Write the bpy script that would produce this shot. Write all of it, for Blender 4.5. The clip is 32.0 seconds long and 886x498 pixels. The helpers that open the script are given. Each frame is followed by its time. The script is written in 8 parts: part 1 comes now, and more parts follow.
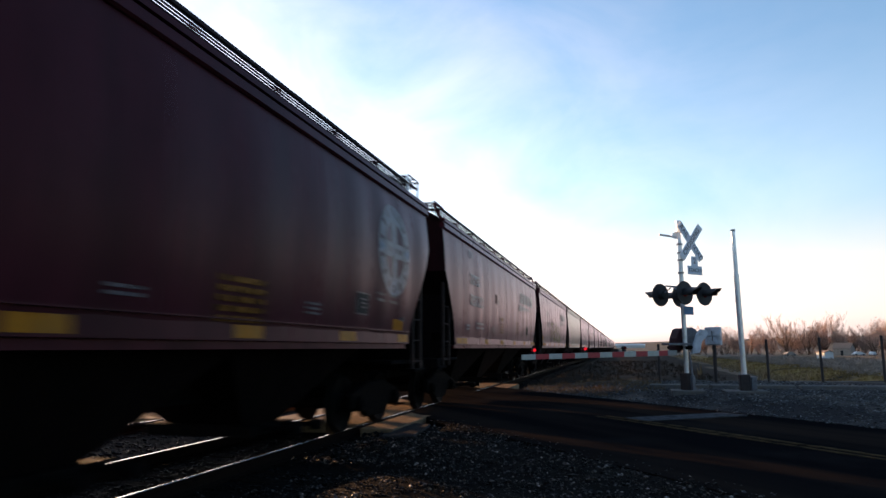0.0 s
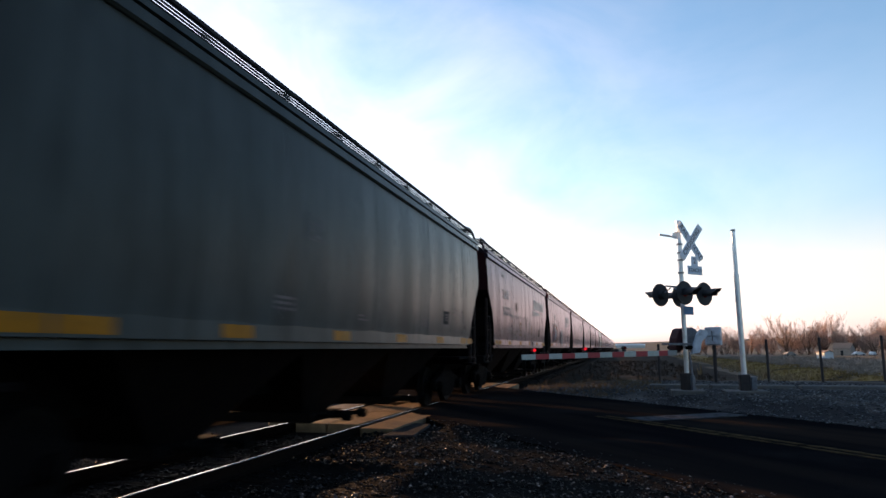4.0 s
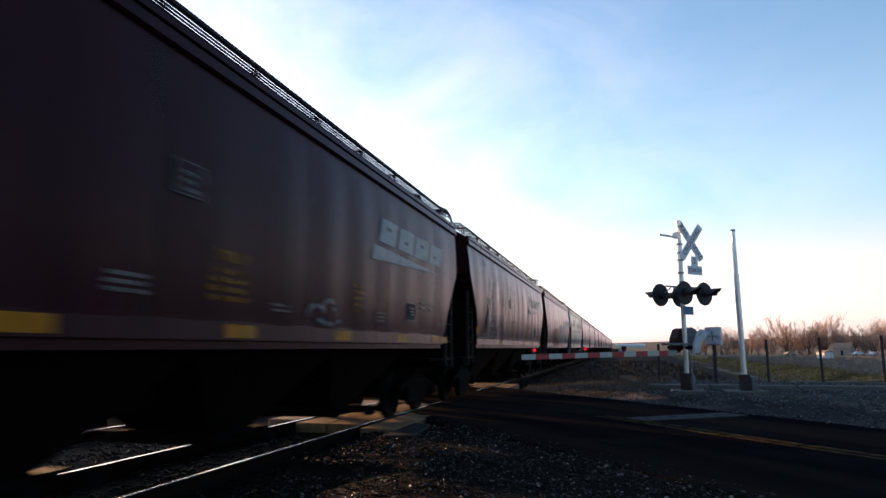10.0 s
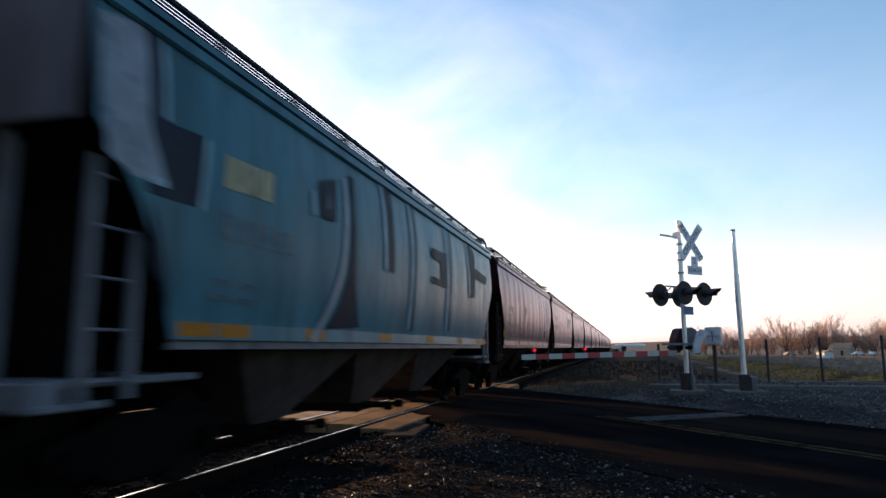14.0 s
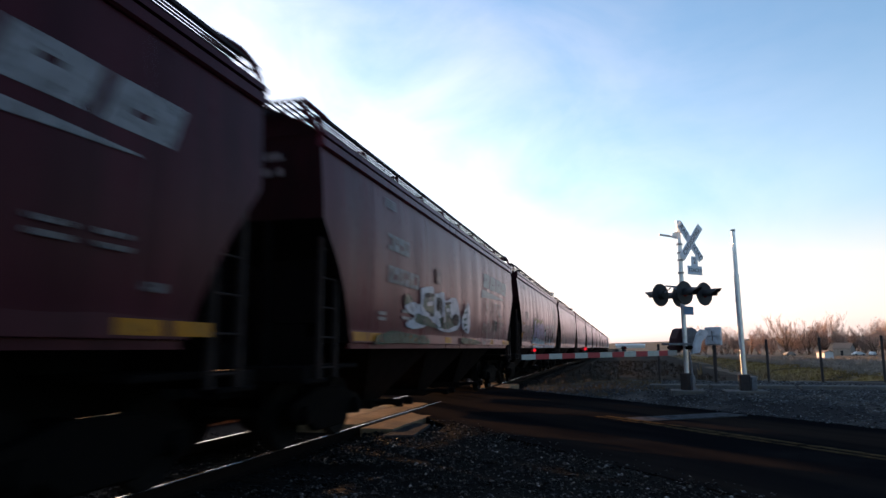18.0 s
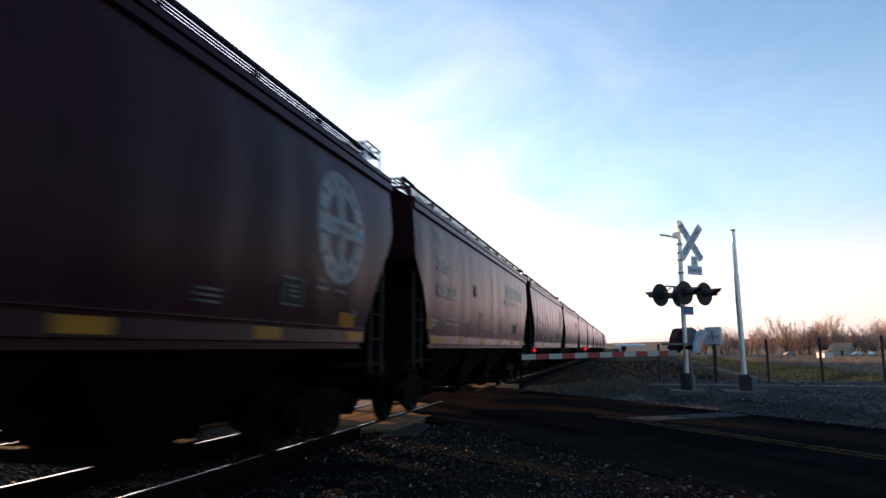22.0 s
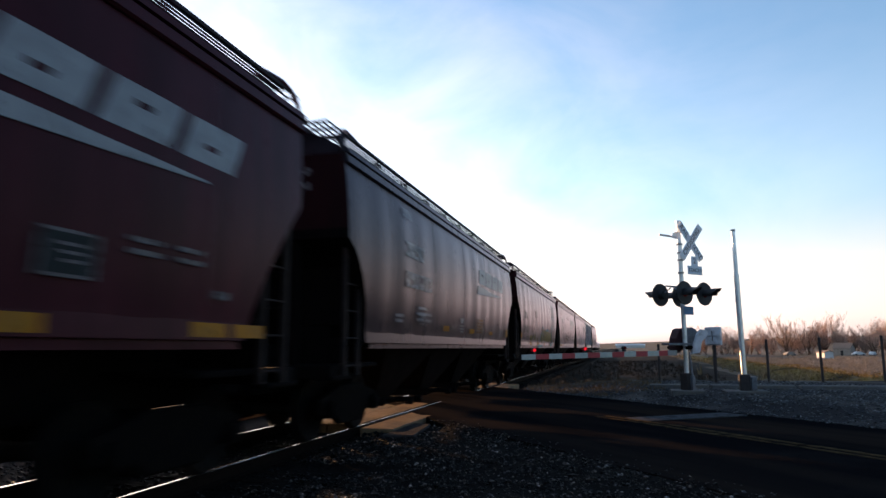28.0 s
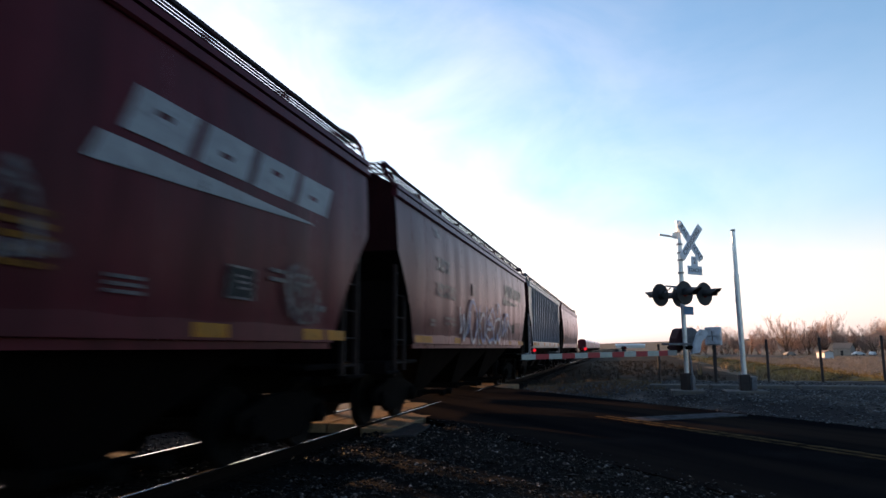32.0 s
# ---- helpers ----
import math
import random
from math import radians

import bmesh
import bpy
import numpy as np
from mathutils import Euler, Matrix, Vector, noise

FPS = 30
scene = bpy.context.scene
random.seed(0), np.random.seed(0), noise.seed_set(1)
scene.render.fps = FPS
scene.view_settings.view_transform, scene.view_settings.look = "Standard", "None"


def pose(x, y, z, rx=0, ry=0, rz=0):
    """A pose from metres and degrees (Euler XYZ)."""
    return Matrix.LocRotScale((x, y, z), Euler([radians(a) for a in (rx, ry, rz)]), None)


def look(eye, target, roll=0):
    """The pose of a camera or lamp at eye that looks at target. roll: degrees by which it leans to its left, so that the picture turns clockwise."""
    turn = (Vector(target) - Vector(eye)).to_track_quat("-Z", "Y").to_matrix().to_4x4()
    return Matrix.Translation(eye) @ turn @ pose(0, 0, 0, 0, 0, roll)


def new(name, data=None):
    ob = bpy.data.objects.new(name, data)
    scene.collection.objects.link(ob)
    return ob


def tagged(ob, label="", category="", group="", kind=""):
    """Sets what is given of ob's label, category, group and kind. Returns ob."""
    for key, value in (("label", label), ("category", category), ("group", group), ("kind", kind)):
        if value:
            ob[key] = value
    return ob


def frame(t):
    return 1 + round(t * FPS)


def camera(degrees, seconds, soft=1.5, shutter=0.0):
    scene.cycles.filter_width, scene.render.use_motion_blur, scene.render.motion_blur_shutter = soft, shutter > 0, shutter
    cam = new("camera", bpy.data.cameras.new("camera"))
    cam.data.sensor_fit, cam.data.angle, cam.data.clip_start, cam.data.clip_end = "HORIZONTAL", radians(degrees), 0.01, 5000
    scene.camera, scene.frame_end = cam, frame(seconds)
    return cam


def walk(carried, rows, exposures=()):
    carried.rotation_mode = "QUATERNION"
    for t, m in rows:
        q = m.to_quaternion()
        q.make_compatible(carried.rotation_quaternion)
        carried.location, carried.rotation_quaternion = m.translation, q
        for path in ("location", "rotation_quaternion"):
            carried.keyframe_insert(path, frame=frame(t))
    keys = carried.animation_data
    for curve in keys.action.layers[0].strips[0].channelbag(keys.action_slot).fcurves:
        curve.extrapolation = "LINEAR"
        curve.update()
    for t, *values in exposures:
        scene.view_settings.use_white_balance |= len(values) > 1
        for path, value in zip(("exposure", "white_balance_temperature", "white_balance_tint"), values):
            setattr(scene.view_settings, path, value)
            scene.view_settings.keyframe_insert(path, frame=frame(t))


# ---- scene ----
import functools

# the camera stands still beside the crossing
cam = camera(67.79, 32.0, soft=1.5, shutter=0.5)
EYE = pose(0, 0, 1.368, 98.552, 0, 14.884) @ pose(0, 0, 0, 0, 0, -0.217)
walk(cam, [(0, EYE), (32, EYE)], exposures=[(0, 1.4, 6270, 16), (32, 1.4, 6270, 16)])

# ---- world, sun, exposure ----
SUN_AZ = radians(-54.0)      # clockwise from the track's direction, +y
SUN_EL = radians(4.3)
world = bpy.data.worlds.new("sky")
scene.world = world
world.use_nodes = True
wn, wl = world.node_tree.nodes, world.node_tree.links
wn.clear()
sky = wn.new("ShaderNodeTexSky")
sky.sky_type = "NISHITA"
sky.sun_disc = False
sky.sun_elevation, sky.sun_rotation = SUN_EL, SUN_AZ
sky.altitude, sky.air_density, sky.dust_density, sky.ozone_density = 200, 1.0, 1.0, 2.0
co = wn.new("ShaderNodeTexCoord")
mp = wn.new("ShaderNodeMapping")
mp.inputs["Scale"].default_value = (1.3, 1.3, 2.0)
mp.inputs["Rotation"].default_value = (0.2, 0.3, 0.5)
cl = wn.new("ShaderNodeTexNoise")
cl.inputs["Scale"].default_value, cl.inputs["Detail"].default_value = 2.6, 7.0
cl.inputs["Roughness"].default_value, cl.inputs["Distortion"].default_value = 0.55, 0.4
ramp = wn.new("ShaderNodeValToRGB")
ramp.color_ramp.elements[0].position, ramp.color_ramp.elements[1].position = 0.38, 0.8
ramp.color_ramp.elements[1].color = (0.5, 0.5, 0.5, 1)
# thin cirrus: the sky's own light, scattered brighter and whiter
grey = wn.new("ShaderNodeRGBToBW")
veil = wn.new("ShaderNodeMixRGB")
veil.blend_type = "MULTIPLY"
veil.inputs["Fac"].default_value = 1.0
veil.inputs["Color2"].default_value = (2.08, 1.98, 2.1, 1)
hazy = wn.new("ShaderNodeMixRGB")
bg = wn.new("ShaderNodeBackground")
bg.inputs["Strength"].default_value = 0.2
out = wn.new("ShaderNodeOutputWorld")
wl.new(co.outputs["Generated"], mp.inputs["Vector"])
wl.new(mp.outputs["Vector"], cl.inputs["Vector"])
wl.new(cl.outputs["Fac"], ramp.inputs["Fac"])
# haze and cirrus scatter light forwards: they pale the sky on the sun's side
aim = wn.new("ShaderNodeVectorMath")
aim.operation = "DOT_PRODUCT"
aim.inputs[1].default_value = (math.sin(SUN_AZ), math.cos(SUN_AZ), 0.0)
fore = wn.new("ShaderNodeMapRange")
fore.interpolation_type = "SMOOTHSTEP"
fore.inputs["From Min"].default_value, fore.inputs["From Max"].default_value = -0.35, 0.3
fore.inputs["To Min"].default_value, fore.inputs["To Max"].default_value = 0.05, 1.0
wl.new(co.outputs["Generated"], aim.inputs[0])
wl.new(aim.outputs["Value"], fore.inputs["Value"])
thin = wn.new("ShaderNodeMath")
thin.operation = "MULTIPLY"
wl.new(ramp.outputs["Color"], thin.inputs[0])
streaks = wn.new("ShaderNodeMapRange")
streaks.interpolation_type = "SMOOTHSTEP"
streaks.inputs["From Min"].default_value, streaks.inputs["From Max"].default_value = 0.1, 0.85
streaks.inputs["To Min"].default_value, streaks.inputs["To Max"].default_value = 0.1, 1.1
wl.new(aim.outputs["Value"], streaks.inputs["Value"])
wl.new(streaks.outputs["Result"], thin.inputs[1])
wl.new(thin.outputs["Value"], hazy.inputs["Fac"])
wl.new(sky.outputs["Color"], hazy.inputs["Color1"])
wl.new(sky.outputs["Color"], grey.inputs["Color"])
wl.new(grey.outputs["Val"], veil.inputs["Color1"])
wl.new(veil.outputs["Color"], hazy.inputs["Color2"])
# pale haze low over the horizon
parts = wn.new("ShaderNodeSeparateXYZ")
low = wn.new("ShaderNodeMapRange")
low.interpolation_type = "SMOOTHSTEP"
low.inputs["From Min"].default_value, low.inputs["From Max"].default_value = 0.0, 0.24
low.inputs["To Min"].default_value, low.inputs["To Max"].default_value = 0.9, 0.0
pale = wn.new("ShaderNodeMixRGB")
pale.blend_type = "MULTIPLY"
pale.inputs["Fac"].default_value = 1.0
pale.inputs["Color2"].default_value = (1.4, 1.1, 1.0, 1)
haze = wn.new("ShaderNodeMixRGB")
wl.new(co.outputs["Generated"], parts.inputs["Vector"])
wl.new(parts.outputs["Z"], low.inputs["Value"])
wl.new(grey.outputs["Val"], pale.inputs["Color1"])
near_sun = wn.new("ShaderNodeMath")
near_sun.operation = "MULTIPLY"
wl.new(low.outputs["Result"], near_sun.inputs[0])
wl.new(fore.outputs["Result"], near_sun.inputs[1])
wl.new(near_sun.outputs["Value"], haze.inputs["Fac"])
wl.new(hazy.outputs["Color"], haze.inputs["Color1"])
wl.new(pale.outputs["Color"], haze.inputs["Color2"])
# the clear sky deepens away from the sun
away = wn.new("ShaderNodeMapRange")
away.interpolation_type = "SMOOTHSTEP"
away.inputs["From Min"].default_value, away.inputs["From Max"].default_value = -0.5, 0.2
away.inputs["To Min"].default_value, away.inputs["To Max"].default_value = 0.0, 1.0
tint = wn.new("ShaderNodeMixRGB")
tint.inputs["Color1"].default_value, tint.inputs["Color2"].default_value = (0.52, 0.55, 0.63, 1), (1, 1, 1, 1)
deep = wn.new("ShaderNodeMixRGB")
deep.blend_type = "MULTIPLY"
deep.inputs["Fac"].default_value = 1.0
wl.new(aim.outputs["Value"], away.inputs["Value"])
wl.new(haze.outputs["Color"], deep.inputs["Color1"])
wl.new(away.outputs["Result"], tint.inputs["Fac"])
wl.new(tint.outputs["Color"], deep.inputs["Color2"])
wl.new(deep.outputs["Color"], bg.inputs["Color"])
wl.new(bg.outputs["Background"], out.inputs["Surface"])
sun_data = bpy.data.lights.new("sun", "SUN")
sun_data.energy, sun_data.angle, sun_data.color = 5.0, radians(0.6), (1.0, 0.56, 0.26)
sun = new("sun", sun_data)
TO_SUN = Vector((math.sin(SUN_AZ) * math.cos(SUN_EL), math.cos(SUN_AZ) * math.cos(SUN_EL), math.sin(SUN_EL)))
sun.matrix_world = look((-60, 60, 40), Vector((-60, 60, 40)) - TO_SUN)


# ---- materials ----
def material(name, base, second=None, rough=0.6, metal=0.0, scale=4.0, stretch=(1, 1, 1), spots=None, spot_scale=1.0,
             spot_amount=0.4, bump=0.0, bump_scale=40.0, glow=None, per_object=0.0, spec=0.5, island=0.0):
    m = bpy.data.materials.new(name)
    m.use_nodes = True
    n, l = m.node_tree.nodes, m.node_tree.links
    b = n["Principled BSDF"]
    b.inputs["Roughness"].default_value, b.inputs["Metallic"].default_value = rough, metal
    b.inputs["Specular IOR Level"].default_value = spec
    c = n.new("ShaderNodeTexCoord")
    mapping = n.new("ShaderNodeMapping")
    mapping.inputs["Scale"].default_value = stretch
    l.new(c.outputs["Object"], mapping.inputs["Vector"])
    fine = n.new("ShaderNodeTexNoise")
    fine.inputs["Scale"].default_value, fine.inputs["Detail"].default_value = scale, 6.0
    fine.inputs["Roughness"].default_value = 0.65
    l.new(mapping.outputs["Vector"], fine.inputs["Vector"])
    mix = n.new("ShaderNodeMixRGB")
    second = second or tuple(v * 0.72 for v in base)
    mix.inputs["Color1"].default_value, mix.inputs["Color2"].default_value = (*base, 1), (*second, 1)
    r = n.new("ShaderNodeValToRGB")
    r.color_ramp.elements[0].position, r.color_ramp.elements[1].position = 0.35, 0.68
    l.new(fine.outputs["Fac"], r.inputs["Fac"])
    l.new(r.outputs["Color"], mix.inputs["Fac"])
    last = mix.outputs["Color"]
    if spots:
        big = n.new("ShaderNodeTexNoise")
        big.inputs["Scale"].default_value, big.inputs["Detail"].default_value = spot_scale, 8.0
        l.new(mapping.outputs["Vector"], big.inputs["Vector"])
        r2 = n.new("ShaderNodeValToRGB")
        r2.color_ramp.elements[0].position, r2.color_ramp.elements[1].position = 0.5, 0.66
        r2.color_ramp.elements[1].color = (spot_amount,) * 3 + (1,)
        l.new(big.outputs["Fac"], r2.inputs["Fac"])
        mix2 = n.new("ShaderNodeMixRGB")
        mix2.inputs["Color2"].default_value = (*spots, 1)
        l.new(last, mix2.inputs["Color1"])
        l.new(r2.outputs["Color"], mix2.inputs["Fac"])
        last = mix2.outputs["Color"]
    if per_object:
        info = n.new("ShaderNodeObjectInfo")
        scale_node = n.new("ShaderNodeMapRange")
        scale_node.inputs["To Min"].default_value, scale_node.inputs["To Max"].default_value = 1 - per_object, 1 + per_object
        l.new(info.outputs["Random"], scale_node.inputs["Value"])
        hsv = n.new("ShaderNodeHueSaturation")
        l.new(scale_node.outputs["Result"], hsv.inputs["Value"])
        l.new(last, hsv.inputs["Color"])
        last = hsv.outputs["Color"]
    if island:
        geo = n.new("ShaderNodeNewGeometry")
        power = n.new("ShaderNodeMath")
        power.operation = "POWER"
        # above 5 only a few pieces turn bright, as painted glints
        power.inputs[1].default_value = 6.0 if island > 5 else 3.0
        l.new(geo.outputs["Random Per Island"], power.inputs[0])
        reach = n.new("ShaderNodeMapRange")
        reach.inputs["To Min"].default_value, reach.inputs["To Max"].default_value = 0.55, island
        l.new(power.outputs["Value"], reach.inputs["Value"])
        tone = n.new("ShaderNodeHueSaturation")
        l.new(reach.outputs["Result"], tone.inputs["Value"])
        l.new(last, tone.inputs["Color"])
        last = tone.outputs["Color"]
    l.new(last, b.inputs["Base Color"])
    rr = n.new("ShaderNodeMapRange")
    rr.inputs["To Min"].default_value, rr.inputs["To Max"].default_value = max(0.05, rough - (0.07 if rough < 0.3 else 0.12)), min(1, rough + (0.07 if rough < 0.3 else 0.12))
    l.new(fine.outputs["Fac"], rr.inputs["Value"])
    l.new(rr.outputs["Result"], b.inputs["Roughness"])
    if bump:
        bn = n.new("ShaderNodeTexNoise")
        bn.inputs["Scale"].default_value, bn.inputs["Detail"].default_value = bump_scale, 5.0
        l.new(mapping.outputs["Vector"], bn.inputs["Vector"])
        bp = n.new("ShaderNodeBump")
        bp.inputs["Strength"].default_value, bp.inputs["Distance"].default_value = bump, 0.02
        l.new(bn.outputs["Fac"], bp.inputs["Height"])
        l.new(bp.outputs["Normal"], b.inputs["Normal"])
    if glow:
        b.inputs["Emission Color"].default_value, b.inputs["Emission Strength"].default_value = (*glow[0], 1), glow[1]
    return m


def paint(name, base, rough=0.3, gloss=None, sheen=(1.0, 0.91, 0.99)):
    """Old car paint: streaked with dust and rust, still glossy enough to mirror the sky."""
    m = material(name, base, tuple(v * 0.55 + 0.002 for v in base), rough, scale=3.0, stretch=(1, 2.2, 0.35),
                    spots=tuple(v * 0.42 + 0.003 for v in base), spot_scale=0.9, spot_amount=0.7, bump=0.12, bump_scale=2.2, spec=gloss or GLOSS)
    n, l = m.node_tree.nodes, m.node_tree.links
    old = n["Principled BSDF"]
    under, top, edge, mix = n.new("ShaderNodeBsdfDiffuse"), n.new("ShaderNodeBsdfGlossy"), n.new("ShaderNodeFresnel"), n.new("ShaderNodeMixShader")
    root = (0.08 * (gloss or GLOSS)) ** 0.5
    edge.inputs["IOR"].default_value = (1 + root) / (1 - root)
    top.inputs["Color"].default_value = (*sheen, 1)
    for a, b in (("Base Color", under.inputs["Color"]), ("Roughness", top.inputs["Roughness"]), ("Normal", under.inputs["Normal"]), ("Normal", top.inputs["Normal"]), ("Normal", edge.inputs["Normal"])):
        l.new(old.inputs[a].links[0].from_socket, b)
    n.remove(old)
    l.new(edge.outputs["Fac"], mix.inputs["Fac"])
    l.new(under.outputs["BSDF"], mix.inputs[1])
    l.new(top.outputs["BSDF"], mix.inputs[2])
    l.new(mix.outputs["Shader"], n["Material Output"].inputs["Surface"])
    return m


GLOSS = 0.06
RED_BROWN = paint("mineral_red_paint", (0.112, 0.0205, 0.028))
# darker copy of the brown paint: shade on the car ends, put into the colour
END_SHADE = material("shade_dark_end_paint", (0.03, 0.0085, 0.0105), (0.018, 0.0065, 0.0075), 0.6, scale=2.0, stretch=(1, 1, 0.4), spots=(0.012, 0.007, 0.007), spot_scale=1.2, spot_amount=0.6, spec=0.03)
BROWN = paint("brown_paint", (0.078, 0.0185, 0.0255))
DARK_BROWN = paint("dark_brown_paint", (0.047, 0.0125, 0.018), gloss=0.07)
CHARCOAL = paint("charcoal_paint", (0.026, 0.0205, 0.026), gloss=0.1)
PALE_GREY = paint("pale_grey_paint", (0.09, 0.098, 0.09), sheen=(1, 1, 1))
STEEL_GREY = paint("ribbed_grey_paint", (0.28, 0.31, 0.35), sheen=(1, 1, 1))
BLUE = paint("teal_blue_paint", (0.085, 0.235, 0.29), sheen=(1, 1, 1))
BLUE_GREY = paint("blue_grey_frame_paint", (0.2, 0.21, 0.23), sheen=(1, 1, 1))
# running gear steels: far darker than real, the under-car shade is in the colour
BLACK = material("darkened_black_steel", (0.005, 0.0048, 0.0048), (0.008, 0.007, 0.0065), 0.8, spec=0.02, scale=9, bump=0.3, bump_scale=60)
DARK_GEAR = material("shaded_grimy_steel", (0.007, 0.0058, 0.005), (0.0045, 0.004, 0.004), 0.8, spec=0.02, scale=8, bump=0.4, bump_scale=70)
WHEEL = material("shaded_worn_wheel_steel", (0.008, 0.007, 0.0065), (0.005, 0.0045, 0.004), 0.7, 0.0, spec=0.03, scale=12)
PALE_BAY = material("dusty_grey_bay_paint", (0.085, 0.074, 0.07), (0.045, 0.038, 0.035), 0.6, scale=3, spots=(0.03, 0.025, 0.022), spot_scale=0.9, spot_amount=0.6, spec=0.1)
# brown bays blackened to paint in the shade beneath the body
BAY = material("shade_dark_bay_paint", (0.006, 0.0042, 0.004), (0.0035, 0.0028, 0.0028), 0.7, scale=3, spec=0.05)
LADDER = material("dusty_ladder_steel", (0.034, 0.025, 0.022), (0.02, 0.014, 0.013), 0.7, scale=6, spots=(0.05, 0.03, 0.025), spot_scale=3, spec=0.06)
# near-black colour that paints in the shade under and between the cars
SHADE_DARK = material("shade_dark_underside", (0.006, 0.0042, 0.004), (0.004, 0.0033, 0.0033), 0.85, scale=5, spec=0.04)
OLD_GREY = material("weathered_grey_casting", (0.2, 0.2, 0.215), (0.1, 0.098, 0.1), 0.6, scale=14, spots=(0.07, 0.05, 0.045), spot_scale=5)
PADDLE = material("pale_grey_gate_casting", (0.62, 0.64, 0.68), (0.45, 0.46, 0.49), 0.5, scale=8, spots=(0.2, 0.17, 0.15), spot_scale=4)
MAROON = material("maroon_cover", (0.05, 0.012, 0.016), (0.03, 0.01, 0.012), 0.6, scale=10, spec=0.2)
OLD_CONCRETE = material("dark_concrete", (0.05, 0.045, 0.042), (0.028, 0.025, 0.024), 0.85, scale=9, bump=0.5, bump_scale=40, spec=0.02)
# darker copy of the crushed stone, shade between the rails painted in
SHADED_STONE = material("shaded_ballast_stone", (0.007, 0.0062, 0.0056), (0.0035, 0.0032, 0.003), 0.6, spec=0.06, scale=6, bump=0.4, bump_scale=90, island=2.5)
WALKWAY = material("dull_walkway_steel", (0.04, 0.035, 0.037), (0.022, 0.019, 0.02), 0.7, scale=12, spec=0.1)
GALV = material("galvanised_steel", (0.3, 0.31, 0.32), (0.22, 0.225, 0.23), 0.45, 0.55, scale=14, spots=(0.25, 0.22, 0.2), spot_scale=4)
RAIL = material("rusty_rail_steel", (0.013, 0.0085, 0.0065), (0.008, 0.006, 0.005), 0.8, spec=0.01, scale=20, bump=0.3)
RAIL_HEAD = material("polished_rail_head", (0.62, 0.6, 0.58), (0.5, 0.48, 0.46), 0.22, 0.95, scale=30, stretch=(6, 0.4, 1))
TIE = material("creosoted_timber", (0.013, 0.01, 0.008), (0.008, 0.0065, 0.0055), 0.85, spec=0.01, scale=14, stretch=(0.4, 5, 5), bump=0.6, per_object=0.25)
# dark stones; a rare few coloured far brighter in place of glints
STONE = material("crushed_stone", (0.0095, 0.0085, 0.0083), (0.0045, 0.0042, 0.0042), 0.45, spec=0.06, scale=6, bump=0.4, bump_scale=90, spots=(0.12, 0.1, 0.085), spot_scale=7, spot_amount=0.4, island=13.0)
PALE_STONE = material("grey_limestone_gravel", (0.145, 0.142, 0.14), (0.072, 0.07, 0.069), 0.8, spec=0.15, scale=6, bump=0.4, bump_scale=90, spots=(0.34, 0.33, 0.31), spot_scale=8, spot_amount=0.7, island=1.7)
# ballast colour lowered to hold the shade beside the train
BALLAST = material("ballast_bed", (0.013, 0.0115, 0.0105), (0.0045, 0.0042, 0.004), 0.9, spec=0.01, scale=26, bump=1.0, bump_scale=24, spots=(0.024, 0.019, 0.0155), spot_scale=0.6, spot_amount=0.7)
PAD_GRAVEL = material("gravel_pad", (0.048, 0.046, 0.045), (0.022, 0.0215, 0.021), 0.9, spec=0.02, scale=22, bump=1.0, bump_scale=20, spots=(0.2, 0.17, 0.14), spot_scale=0.5, spot_amount=0.6)
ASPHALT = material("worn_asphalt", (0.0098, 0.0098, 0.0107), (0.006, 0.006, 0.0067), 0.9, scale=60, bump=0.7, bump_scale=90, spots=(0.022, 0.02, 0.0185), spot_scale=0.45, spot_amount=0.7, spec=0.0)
# dust lies in long bands between the wheel paths
def dust_bands(m, along, colour):
    n, l = m.node_tree.nodes, m.node_tree.links
    b = n["Principled BSDF"]
    c = n.new("ShaderNodeTexCoord")
    mp = n.new("ShaderNodeMapping")
    mp.vector_type = "TEXTURE"
    mp.inputs["Rotation"].default_value = (0, 0, along)
    mp.inputs["Scale"].default_value = (14, 1, 1)
    t = n.new("ShaderNodeTexNoise")
    t.inputs["Scale"].default_value, t.inputs["Detail"].default_value, t.inputs["Distortion"].default_value = 0.7, 4.0, 0.3
    r = n.new("ShaderNodeValToRGB")
    r.color_ramp.elements[0].position, r.color_ramp.elements[1].position = 0.44, 0.66
    mix = n.new("ShaderNodeMixRGB")
    mix.inputs["Color2"].default_value = (*colour, 1)
    old = b.inputs["Base Color"].links[0].from_socket
    l.new(c.outputs["Object"], mp.inputs["Vector"])
    l.new(mp.outputs["Vector"], t.inputs["Vector"])
    l.new(t.outputs["Fac"], r.inputs["Fac"])
    l.new(r.outputs["Color"], mix.inputs["Fac"])
    l.new(old, mix.inputs["Color1"])
    l.new(mix.outputs["Color"], b.inputs["Base Color"])


dust_bands(ASPHALT, radians(-51.7), (0.026, 0.0195, 0.0155))
CONCRETE = material("weathered_concrete", (0.17, 0.158, 0.145), (0.11, 0.1, 0.092), 0.8, scale=7, bump=0.4, bump_scale=50, spots=(0.16, 0.13, 0.1), spot_scale=1.3, spot_amount=0.6, per_object=0.12, spec=0.05)
PANEL = material("tan_crossing_panel", base=(0.27, 0.175, 0.095), second=(0.19, 0.125, 0.07), rough=0.75, spec=0.05, scale=5, bump=0.4, bump_scale=60, spots=(0.12, 0.09, 0.07), spot_scale=1.0, spot_amount=0.7, per_object=0.15)
